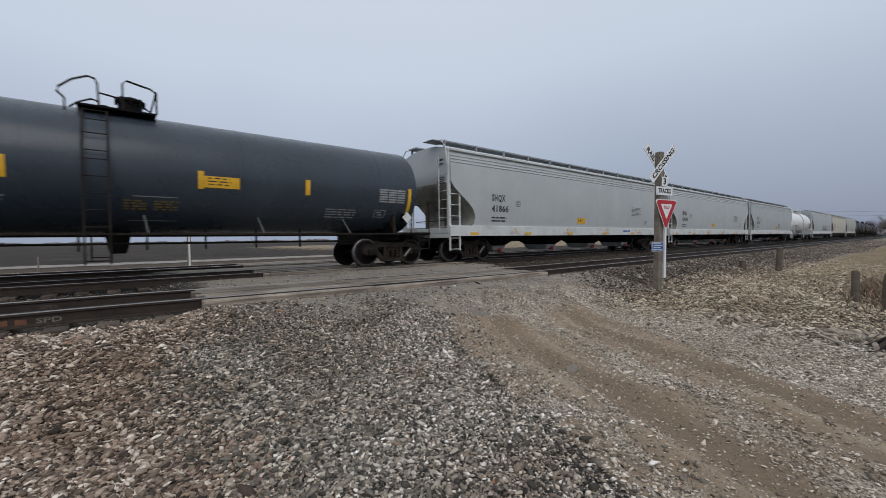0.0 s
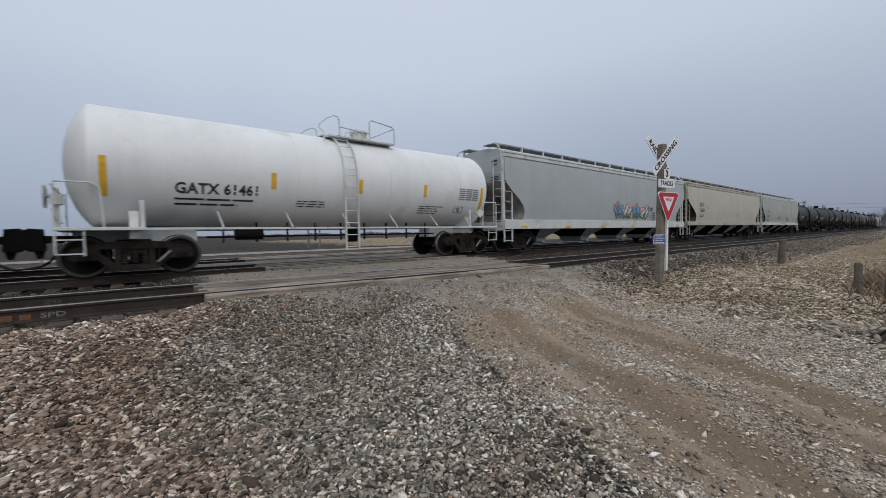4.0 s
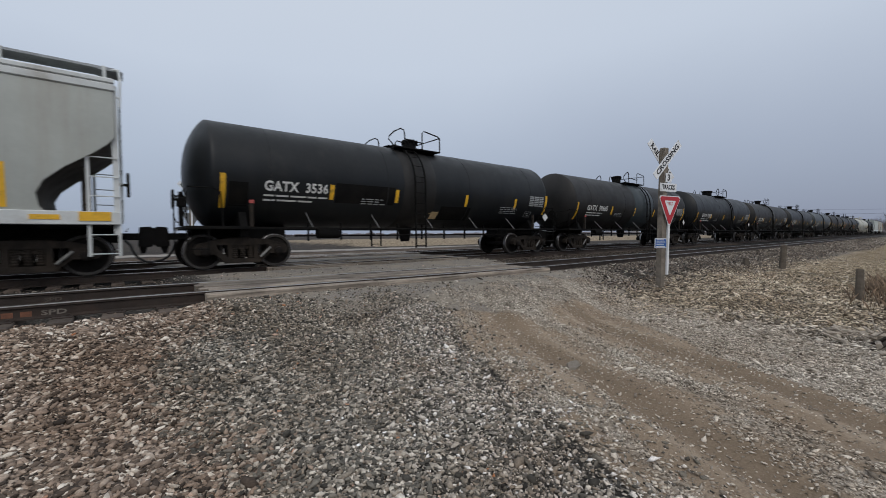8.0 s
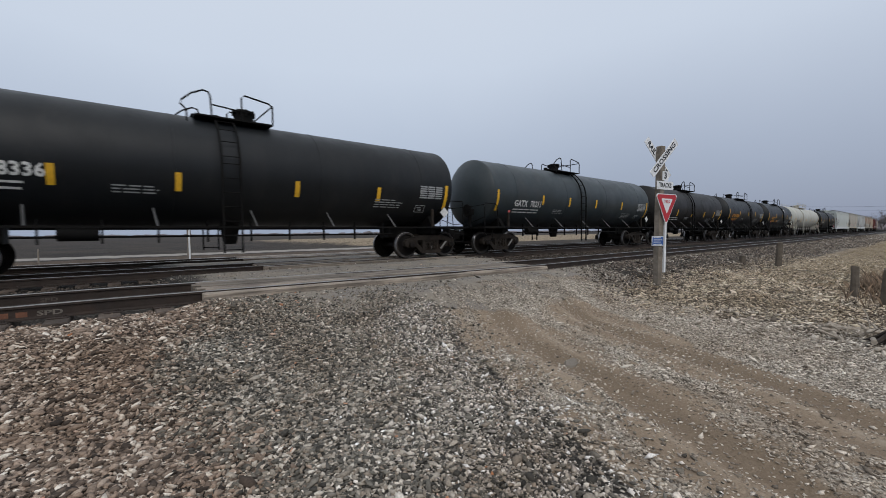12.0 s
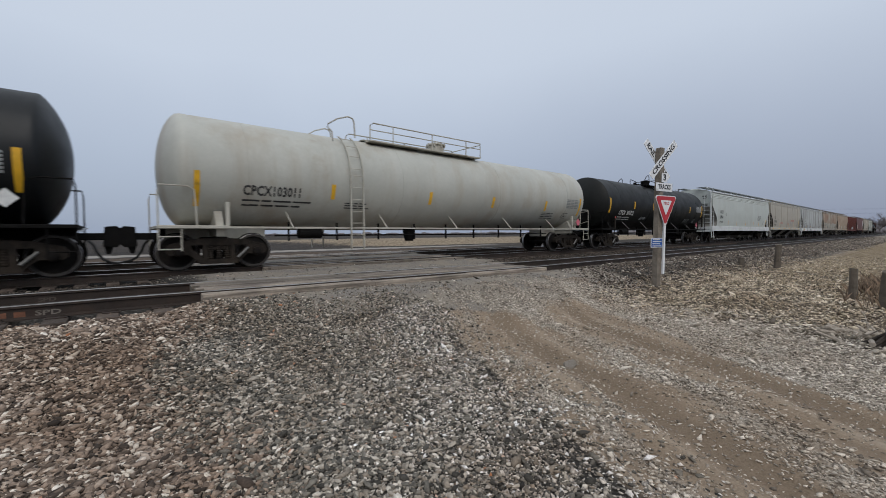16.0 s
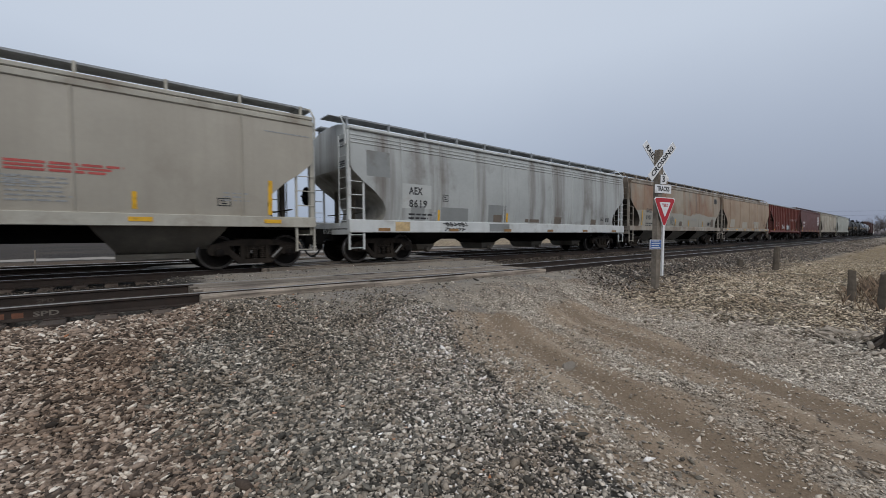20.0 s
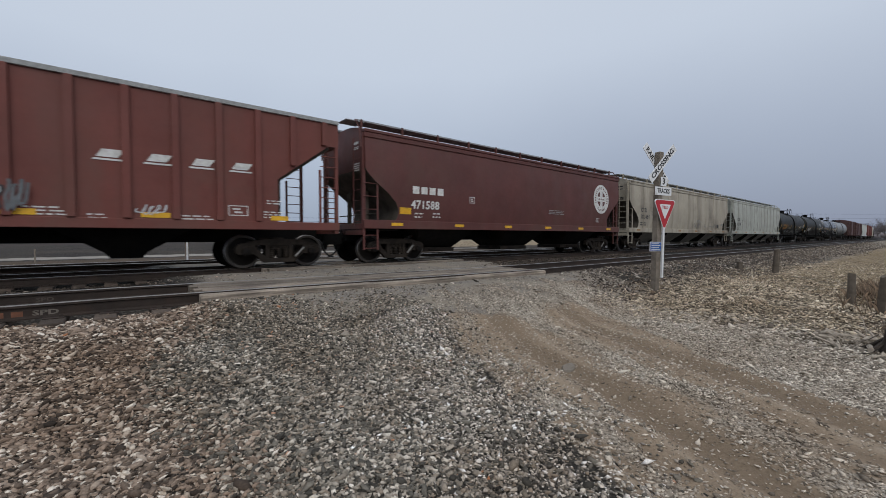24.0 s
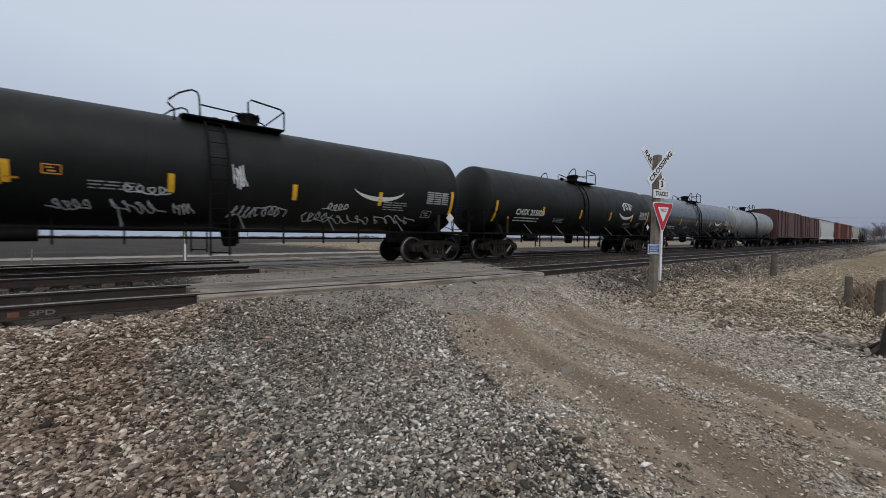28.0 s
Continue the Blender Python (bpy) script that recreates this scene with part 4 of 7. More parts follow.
def debris():
    rng = random.Random(5)
    for k in range(9):
        x, y = 7.55 + rng.uniform(-0.5, 1.2), 0.52 + rng.uniform(-0.25, 0.3)
        s = Shape()
        length, r = rng.uniform(0.16, 0.34), rng.uniform(0.018, 0.034)
        pts = [(-length + 2 * length * j / 5, 0.05 * length * math.sin(1.7 * j + k), 0.02 * math.sin(2.1 * j + k)) for j in range(6)]
        s.tube(pts, r, 6)
        if k % 2:
            s.tube([(0, 0, 0), (0.06, 0.10, 0.05), (0.14, 0.17, 0.07)], r * 0.6, 5)
        z = float(ground_z(x, y)) + 0.03
        solid("driftwood_stick", s, M["driftwood"], "pale weathered broken branch lying on the bank", "branch", "driftwood heap by the stump", at=pose(x, y, z, rng.uniform(-8, 8), rng.uniform(-10, 10), rng.uniform(-50, 40)))
    s = Shape()
    for k in range(16):
        p = Vector((7.75 + rng.uniform(-0.5, 0.7), 0.42 + rng.uniform(-0.15, 0.25), float(ground_z(7.7, 0.5)) + 0.03))
        pts = [p]
        d = Vector((rng.uniform(-0.7, 0.7), rng.uniform(-0.5, 0.5), rng.uniform(0.1, 0.8))).normalized()
        for j in range(5):
            d = (d + Vector((rng.uniform(-0.4, 0.4), rng.uniform(-0.4, 0.4), rng.uniform(-0.35, 0.15)))).normalized()
            pts.append(pts[-1] + d * 0.085)
        s.tube(pts, 0.007, 5)
    solid("dead_branches", s, M["driftwood"], "bare grey broken branches beside the stump", "branches", kind="stuff")
    # flat stone standing out of the road
    s = Shape()
    rr = random.Random(8)
    s.loft([[(0.17 * math.cos(a) * f * rr.uniform(0.8, 1.1), 0.08 * math.sin(a) * f * rr.uniform(0.8, 1.1), z) for a in [2 * math.pi * j / 9 for j in range(9)]]
            for f, z in ((0.95, -0.04), (1, 0.0), (0.8, 0.03))])
    x, y = 4.05, 2.6
    solid("flat_stone", s, M["post"], "flat pale stone bedded in the dirt road", "stone", at=pose(x, y, float(ground_z(x, y)), 3, -4, 20))


M["rot"] = mat("rotten_wood", (0.035, 0.026, 0.02), 0.95, 0.0, 0.4, 7.0, (0.09, 0.07, 0.05), 0.3, streak=0.4, bump=1.0, bump_scale=40)
M["driftwood"] = mat("bleached_wood", (0.36, 0.31, 0.25), 0.9, 0.0, 0.3, 5.0, (0.12, 0.095, 0.075), 0.35, bump=0.7)
stump(7.34, 0.22)
debris()

M["brush"] = mat("dead_brush", (0.21, 0.145, 0.095), 0.95, var=0.4, scale=1.5, island=0.5)
M["drygrass"] = mat("dry_grass", (0.30, 0.235, 0.14), 0.95, var=0.35, scale=1.2, island=0.4)


def blades(name, n, seed, spots, h, w, material, label):
    """Thin dry stalks, each a bent three-sided blade, as one mass."""
    rng = np.random.default_rng(seed)
    x, y = spots(rng, n)
    n = len(x)
    hh = h * rng.uniform(0.4, 1.2, n)
    a = rng.uniform(0, 2 * np.pi, n)
    lean = rng.uniform(0.05, 0.7, n) * hh
    b = rng.uniform(0, 2 * np.pi, n)
    z = ground_z(x, y)
    wx, wy = np.cos(a) * w, np.sin(a) * w
    lx, ly = np.cos(b) * lean, np.sin(b) * lean
    v = np.stack([np.stack([x - wx, y - wy, z - 0.02], 1), np.stack([x + wx, y + wy, z - 0.02], 1),
                  np.stack([x + wy + lx * 0.35, y - wx + ly * 0.35, z + hh * 0.6], 1), np.stack([x + lx, y + ly, z + hh], 1)], 1).reshape(-1, 3)
    f = (np.array([(0, 1, 2), (0, 2, 3), (1, 3, 2), (0, 3, 1)])[None] + 4 * np.arange(n)[:, None, None]).reshape(-1, 3)
    return tagged(new(name, big_mesh(name, v, f, [material])), label, "dead grass", kind="stuff")


blades("dead_brush", 6000, 11, lambda r, n: (r.normal(15.0, 1.5, n), np.clip(r.normal(-0.2, 0.6, n), -3.0, 1.1)), 0.3, 0.0013, M["brush"], "red-brown dead weeds and brush beside the stub posts")
blades("dry_grass", 22000, 12, lambda r, n: (r.uniform(14, 60, n), r.uniform(-5, 3.2, n)), 0.06, 0.007, M["drygrass"], "pale dry grass on the bank")
blades("dry_grass", 7000, 13, lambda r, n: (r.uniform(-20, 60, n), 23 + 5 * r.random(n) ** 1.5), 0.17, 0.012, M["drygrass"], "pale dry weeds beyond the far track")


# ---- things beyond the tracks ----
def marker(x, y, h, r, material, label):
    s = Shape().spin_z([(-0.2, r), (h - 0.03, r), (h, r * 0.6)], 0, 0, 8)
    solid("marker_post", s, material, label, "post", "marker posts", at=pose(x, y, float(ground_z(x, y))))


marker(-2.7, 25.5, 0.95, 0.03, M["post"], "thin brown stake beyond the far track")

M["bark"] = mat("grey_bark", (0.11, 0.09, 0.08), 0.95, var=0.3, scale=4.0)
M["twig"] = mat("bare_twigs", (0.13, 0.11, 0.105), 0.95, var=0.3, scale=0.4, island=0.3)
M["farwood"] = mat("far_wood", (0.16, 0.145, 0.15), 0.95, var=0.25, scale=0.05)


def bare_tree_meshes(seed, height):
    """A leafless tree: tapered trunk with limbs, and a crown of fine twigs."""
    rng = random.Random(seed)
    wood, crown = Shape(), Shape()

    def grow(p, d, length, r, level):
        pts, q = [p], p
        for k in range(4):
            d = (d + Vector((rng.uniform(-0.2, 0.2), rng.uniform(-0.2, 0.2), rng.uniform(-0.05, 0.18)))).normalized()
            q = q + d * length / 4
            pts.append(q)
        target = wood if level < 2 else crown
        n = 6 if level == 0 else 4 if level == 1 else 3
        for k in range(4):
            a, b = pts[k], pts[k + 1]
            dd = (b - a).normalized()
            u = dd.cross(Vector((0.3, 0.1, 1)) if abs(dd.z) < 0.9 else Vector((1, 0, 0))).normalized()
            w = dd.cross(u)
            ra, rb = r * (1 - 0.18 * k), r * (1 - 0.18 * (k + 1))
            target.loft([[a + ra * (math.cos(2 * math.pi * j / n) * u + math.sin(2 * math.pi * j / n) * w) for j in range(n)],
                         [b + rb * (math.cos(2 * math.pi * j / n) * u + math.sin(2 * math.pi * j / n) * w) for j in range(n)]], caps=False)
        if level < 4:
            for k in range(5 if level < 3 else 3):
                i = rng.randint(1 if level else 2, 4)
                side = Vector((rng.uniform(-1, 1), rng.uniform(-1, 1), rng.uniform(0.0, 0.9))).normalized()
                grow(pts[i], (d * 0.55 + side).normalized(), length * rng.uniform(0.5, 0.72), r * (0.5 if level else 0.42), level + 1)

    grow(Vector((0, 0, -0.2)), Vector((0, 0, 1)), height * 0.42, height * 0.022, 0)
    return wood.mesh("trunk", M["bark"]), crown.mesh("crown", M["twig"])


def far_trees():
    kinds = [bare_tree_meshes(k, 9.0) for k in (2, 3, 4)]
    rng = random.Random(21)
    first = []
    for tr, cr_ in kinds:
        t = thing("bare_tree", "leafless grey tree in a hedgerow", "tree", pose(0, -500, 0), "trees along the far hedgerow")
        part("trunk", tr, None, t)
        part("crown", cr_, None, t, "bare twigs")
        first.append(t)
    spots = []
    for k in range(16):
        x = 330 + 22 * k + rng.uniform(-8, 8)
        spots.append((x, 21 + 0.02 * (x - 330) + rng.uniform(-3, 9), rng.uniform(0.8, 1.45) * (1.7 if x > 430 else 1.0)))
    for k in range(8):
        spots.append((rng.uniform(500, 800), rng.uniform(-60, 15), rng.uniform(0.9, 1.5)))
    spots += [(150, 43.5, 2.0), (168, 52, 1.5), (240, 92, 1.3), (420, 14, 2.2), (445, 9, 2.4), (470, 19, 2.3), (520, 6, 2.6)]
    used = set()
    for i, (x, y, sc) in enumerate(spots):
        k = i % 3
        m = pose(x, y, -0.7, 0, 0, rng.uniform(0, 360))
        if k not in used:
            used.add(k)
            first[k].matrix_basis = m @ Matrix.Diagonal((sc, sc, sc, 1))
        else:
            c = copy_thing(first[k], m)
            c.scale = (sc, sc, sc)


far_trees()


def far_woods():
    """Low ragged line of distant trees along the horizon."""
    rng = np.random.default_rng(9)
    v, f = [], []

    def clump(x, y, r, h):
        o = len(v)
        for k in range(12):
            q = ICO[k] * (1 + rng.normal(0, 0.22))
            v.append((x + q[0] * r, y + q[1] * r, -1.0 + h * (0.5 + 0.5 * q[2])))
        f.extend((tri_ + o).tolist() for tri_ in ICO_F)
    for a in np.linspace(-0.5, 2.2, 360):
        d = rng.uniform(1500, 1900)
        clump(d * math.cos(a) * 1.0, d * math.sin(a), rng.uniform(12, 34), rng.uniform(5, 13))
    for x in np.linspace(380, 1100, 130):
        clump(x, 24 + 0.02 * (x - 380) + rng.uniform(-4, 8), rng.uniform(2, 4.5), rng.uniform(2, 6.0))
    for x in np.linspace(500, 1200, 90):
        clump(x, rng.uniform(-70, 0), rng.uniform(3, 6), rng.uniform(2, 6.0))
    tagged(new("far_woods", big_mesh("far_woods", np.array(v), np.array(f), [M["farwood"]])), "hazy grey line of distant bare woods", "woods", kind="stuff")


far_woods()


def power_line():
    t = thing("power_line", "two thin sagging wires between distant timber poles", "power line")
    poles = [(330, -40), (235, 60), (150, 150), (60, 245)]
    for x, y in poles:
        p = part("pole", Shape().spin_z([(-1, 0.16), (13.2, 0.11), (13.3, 0.09)], x, y, 8), M["post"], t)
        part("crossarm", Shape().box(x - 1.2, x + 1.2, y - 0.08, y + 0.08, 12.3, 12.5), M["post"], p)
    for (xa, ya), (xb, yb) in zip(poles, poles[1:]):
        for z in (12.6, 10.6):
            pts = [(xa + (xb - xa) * k / 10, ya + (yb - ya) * k / 10, z - 1.2 * (1 - (2 * k / 10 - 1) ** 2)) for k in range(11)]
            part("wire", Shape().tube(pts, 0.03, 4), M["hose"], t)


power_line()


# ---- the train: parts shared by all cars ----
def mirror_y(s):
    o = Shape()
    o.v = [(x, -y, z) for x, y, z in s.v]
    o.f = [q[::-1] for q in s.f]
    o.s, o.m = list(s.s), list(s.m)
    return o


def wheelset_shape():
    prof = [(-0.86, 0.02), (-0.86, 0.10), (-0.80, 0.13), (-0.77, 0.17), (-0.765, 0.36), (-0.815, 0.385), (-0.82, 0.445), (-0.812, 0.457), (-0.70, 0.461), (-0.69, 0.484),
            (-0.672, 0.484), (-0.665, 0.44), (-0.672, 0.39), (-0.735, 0.36), (-0.735, 0.15), (-0.68, 0.12), (-0.68, 0.02)]
    s = Shape().spin_y(prof, 0, 0, 28)
    for i in (5, 6, 7):
        for j in range(28):
            s.m[i * 28 + j] = 2 if i == 5 else 1
    far = mirror_y(s)
    s.add(far.v, far.f)
    s.s, s.m = [True] * len(s.f), s.m[:len(far.f)] + far.m
    s.spin_y([(-1.12, 0.075), (-0.86, 0.08), (0.86, 0.08), (1.12, 0.075)], 0, 0, 10)
    return s


def side_frame_shape():
    d = (-1.10, -0.94)
    s = Shape()
    s.prism_y([(-0.95, 0.54), (-0.60, 0.63), (0.60, 0.63), (0.95, 0.54), (1.0, 0.67), (0.62, 0.775), (0.30, 0.80), (-0.30, 0.80), (-0.62, 0.775), (-1.0, 0.67)], *d)
    for k in (-1, 1):
        lobe = [(0.60, 0.50), (0.66, 0.40), (0.72, 0.385), (1.06, 0.385), (1.13, 0.44), (1.14, 0.56), (1.08, 0.65), (0.92, 0.70), (0.66, 0.69)]
        s.prism_y([(k * x, z) for x, z in lobe][::k], d[0] - 0.02, d[1])
        s.bar((0.70 * k, 0.52), (0.36 * k, 0.20), 0.145, (d[0] + 0.005, d[1] - 0.005))
        s.bar((0.315 * k, 0.70), (0.315 * k, 0.22), 0.11, (d[0] + 0.01, d[1] - 0.01))
        s.box(min(0.80 * k, 0.98 * k), max(0.80 * k, 0.98 * k), d[0] - 0.05, d[0], 0.50, 0.62, 0.02)
    s.prism_y([(-0.44, 0.15), (0.44, 0.15), (0.40, 0.27), (-0.40, 0.27)], d[0] - 0.012, d[1])
    return s


def springs_shape():
    s = Shape()
    for x in (-0.19, 0.0, 0.19):
        prof = []
        for k in range(6):
            z = 0.28 + 0.055 * k
            prof += [(z, 0.062), (z + 0.027, 0.078), (z + 0.05, 0.062)]
        s.spin_z(prof, x, -1.02, 10)
    s.box(-0.27, 0.27, -1.08, -0.95, 0.60, 0.68, 0.01)
    return s


def cap_shape():
    return Shape().spin_y([(-1.22, 0.03), (-1.215, 0.085), (-1.20, 0.105), (-1.09, 0.115)], 0, 0, 14)


frame_s, spring_s, cap_s = side_frame_shape(), springs_shape(), cap_shape()
TRUCK = {
    "bolster": Shape().box(-0.19, 0.19, -1.05, 1.05, 0.50, 0.72, 0.02).box(-0.35, 0.35, -0.4, 0.4, 0.70, 0.84, 0.03).mesh("bolster", M["truck"]),
    "frames": [frame_s.mesh("side_frame", M["truck"]), mirror_y(frame_s).mesh("side_frame", M["truck"])],
    "springs": [spring_s.mesh("spring_nest", M["truck"]), mirror_y(spring_s).mesh("spring_nest", M["truck"])],
    "caps": [cap_s.mesh("bearing_cap", M["wheel"]), mirror_y(cap_s).mesh("bearing_cap", M["wheel"])],
    "wheelset": wheelset_shape().mesh("wheelset", [M["wheel"], M["tread"], M["rim"]]),
    "lever": [Shape().tube([(k * 0.68, -1.125 if k > 0 else -0.90, 0.56), (k * 0.42, -1.135 if k > 0 else -0.92, 0.30)], 0.03, 6).mesh("brake_lever", M["lever"]) for k in (-1, 1)],
}
WHEELS = []


def truck(car, x, s0):
    t = part("truck", TRUCK["bolster"], None, car, "dark cast-steel two-axle truck", pose(x, 0, 0))
    for k in (0, 1):
        part("side_frame", TRUCK["frames"][k], None, t)
        part("spring_nest", TRUCK["springs"][k], None, t)
        part("brake_lever", TRUCK["lever"][k], None, t)
    for dx in (-0.89, 0.89):
        w = part("wheelset", TRUCK["wheelset"], None, t, "steel wheels with worn bright treads", pose(dx, 0, 0.459))
        WHEELS.append((w, dx, s0 + x + dx))
        for k in (0, 1):
            part("bearing_cap", TRUCK["caps"][k], None, t, at=pose(dx, 0, 0.459))


def coupler_mesh():
    s = Shape().box(-0.55, 0.22, -0.09, 0.09, 0.78, 0.95, 0.02)
    s.prism_y([(0.16, 0.62), (0.42, 0.60), (0.5, 0.68), (0.5, 1.06), (0.42, 1.12), (0.2, 1.10)], -0.2, 0.18)
    s.prism_y([(0.22, 0.44), (0.30, 0.44), (0.36, 0.62), (0.18, 0.62)], -0.1, 0.1)
    s.box(-0.6, -0.3, -0.32, 0.32, 0.74, 1.06, 0.02)
    return s.mesh("coupler", M["steel_black"])


def hose_mesh():
    return Shape().tube([(-0.1, -0.35, 0.78), (0.0, -0.40, 0.66), (0.06, -0.40, 0.48), (0.16, -0.37, 0.33), (0.30, -0.31, 0.24), (0.47, -0.25, 0.21)], 0.03, 7).mesh("air_hose", M["hose"])


COUPLER, HOSE = coupler_mesh(), hose_mesh()
LEVER = Shape().tube([(0.12, -1.35, 1.0), (0.14, -0.9, 0.98), (0.16, -0.5, 1.05), (0.2, -0.1, 1.06)], 0.014, 5).mesh("uncoupling_lever", M["galv"])


def ends(car, a, g0, g1):
    """Couplers, hoses and levers at both ends; the ends reach half way across the gaps g0 and g1."""
    for sgn, g in ((-1, g0), (1, g1)):
        k = g / 2 - 0.49
        m = pose(sgn * (a + k), 0, 0, 0, 0, 0 if sgn > 0 else 180)
        part("coupler", COUPLER, None, car, at=m)
        part("air_hose", HOSE, None, car, at=m)
        part("uncoupling_lever", LEVER, None, car, at=pose(sgn * (a - 0.05), 0, 0, 0, 0, 0 if sgn > 0 else 180))


# ---- decals: thin shapes that follow a car's near side; surf(z) gives its y ----
def on_side(verts, surf, lift=0.006):
    return [(x, surf(z) - lift, z) for x, z in verts]


def letters(car, words, x, z, size, surf, material, width=None, align="LEFT", spacing=1.05, lift=0.006):
    v, f = text_outline(words, size, align, spacing=spacing)
    if width:
        w = max(p[0] for p in v) - min(p[0] for p in v)
        v = [(p[0] * width / w, p[1]) for p in v]
    return part("lettering", Shape().add(on_side([(x + a, z + b) for a, b in v], surf, lift), f), material, car)


def patch(s, x0, x1, z0, z1, surf, lift=0.006, n=4):
    v = []
    for k in range(n + 1):
        z = z0 + (z1 - z0) * k / n
        v += [(x0, surf(z) - lift, z), (x1, surf(z) - lift, z)]
    return s.add(v, [(2 * k, 2 * k + 1, 2 * k + 3, 2 * k + 2) for k in range(n)])


def lines(car, x, z, w, rows, surf, material, pitch=0.075, thick=0.035, seed=0, name="data_stencil"):
    """Rows of short bars: writing too small to read."""
    rng = random.Random(seed)
    s = Shape()
    for k in range(rows):
        u, zz = x, z - k * pitch
        end = x + w * rng.uniform(0.7, 1.0)
        while u < end:
            d = rng.uniform(0.12, 0.34) * max(0.5, w)
            patch(s, u, min(u + d, end), zz - thick / 2, zz + thick / 2, surf, n=1)
            u += d + 0.05
    ob = part(name, s, material, car)
    ob["kind"] = "stuff"
    return ob


def stencil_box(car, x, z, w, h, surf, material, inner=True):
    s = Shape()
    t = 0.022
    patch(s, x, x + w, z, z + t, surf, n=1)
    patch(s, x, x + w, z + h - t, z + h, surf, n=1)
    patch(s, x, x + t, z + t, z + h - t, surf, n=1)
    patch(s, x + w - t, x + w, z + t, z + h - t, surf, n=1)
    if inner:
        patch(s, x + w * 0.3, x + w * 0.7, z + h * 0.25, z + h * 0.42, surf, n=1)
        patch(s, x + w * 0.2, x + w * 0.6, z + h * 0.58, z + h * 0.72, surf, n=1)
    return part("stencil", s, material, car)


def scribble(car, seed, x0, x1, z0, z1, surf, material, thick=0.035, loops=5, lift=0.008):
    """A sprayed tag: one looping stroke."""
    rng = random.Random(seed)
    n = loops * 14
    pts = []
    ph, ph2 = rng.uniform(0, 6), rng.uniform(0, 6)
    for k in range(n + 1):
        f = k / n
        a = 2 * math.pi * loops * f
        x = x0 + (x1 - x0) * (f + 0.55 / loops * math.sin(a + ph) * rng.uniform(0.85, 1.1))
        z = (z0 + z1) / 2 + (z1 - z0) / 2 * (0.75 * math.cos(a + ph2) + 0.25 * math.sin(2.3 * a + ph))
        pts.append((x, z))
    s = Shape()
    v = []
    for k, (x, z) in enumerate(pts):
        xa, za = pts[max(0, k - 1)]
        xb, zb = pts[min(n, k + 1)]
        d = math.hypot(xb - xa, zb - za) or 1
        nx, nz = -(zb - za) / d * thick / 2, (xb - xa) / d * thick / 2
        v += [(x - nx, z - nz), (x + nx, z + nz)]
    s.add(on_side(v, surf, lift + 0.001 * (seed % 5)), [(2 * k, 2 * k + 1, 2 * k + 3, 2 * k + 2) for k in range(n)])
    return part("graffiti", s, material, car)


def blob(car, seed, x0, x1, z0, z1, surf, material, lift=0.004, n=26):
    """A sprayed fill with a lumpy outline."""
    rng = random.Random(seed)
    cx, cz = (x0 + x1) / 2, (z0 + z1) / 2
    v = [(cx, cz)]
    for k in range(n):
        a = 2 * math.pi * k / n
        r = 0.82 + 0.18 * math.sin(5 * a + seed) + rng.uniform(-0.06, 0.06)
        v.append((cx + (x1 - x0) / 2 * r * math.cos(a), cz + (z1 - z0) / 2 * r * math.sin(a)))
    mid = [(cx + (x - cx) * 0.5, cz + (z - cz) * 0.5) for x, z in v[1:]]
    w = v + mid
    f = [(0, n + 1 + k, n + 1 + (k + 1) % n) for k in range(n)] + [(n + 1 + k, 1 + k, 1 + (k + 1) % n, n + 1 + (k + 1) % n) for k in range(n)]
    return part("graffiti", Shape().add(on_side(w, surf, lift), f), material, car)


def arc_strip(car, cx, cz, rx, rz, a0, a1, thick, surf, material, name="emblem", n=28, taper=False, lift=0.007):
    s, v = Shape(), []
    for k in range(n + 1):
        a = radians(a0 + (a1 - a0) * k / n)
        t = thick * (math.sin(math.pi * k / n) if taper else 1) / 2
        v += [(cx + (rx - t) * math.cos(a), cz + (rz - t) * math.sin(a)), (cx + (rx + t) * math.cos(a), cz + (rz + t) * math.sin(a))]
    s.add(on_side(v, surf, lift), [(2 * k, 2 * k + 1, 2 * k + 3, 2 * k + 2) for k in range(n)])
    return part(name, s, material, car)


TRAIN = []
SPANS = [
    (-7.4, 8.6), (9.51, 28.07), (29.06, 47.60), (48.68, 67.45), (68.8, 81.7), (82.1, 100.9), (101.6, 120.6), (121.6, 139.25),
    (140.55, 155.25), (156.4, 171.2), (172.4, 187.0), (188.05, 202.8), (204.1, 218.7), (220.0, 235.1), (236.1, 249.3), (250.25, 262.9),
    (264.2, 276.9), (278.4, 296.65), (298.2, 313.85), (315.2, 333.5), (334.36, 350.85), (351.9, 369.2), (369.96, 386.3), (387.09, 403.0),
    (403.95, 420.2), (421.0, 437.2), (438.45, 456.9), (458.2, 476.9), (478.1, 494.0), (495.0, 510.7), (511.6, 527.6), (528.5, 544.4),
    (545.5, 560.5), (561.5, 576.5), (577.6, 594.5), (595.5, 610.5), (611.5, 626.5), (627.6, 645), (646, 661), (662, 677),
]


def gaps(L, R):
    """Free lengths to the cars in front and behind."""
    before = [L - r for _, r in SPANS if r < L + 0.01]
    after = [l - R for l, _ in SPANS if l > R - 0.01]
    return min(before, default=1.0), min(after, default=1.0)



# ---- tank cars ----
TANK_R, TANK_Z = 1.445, 2.575


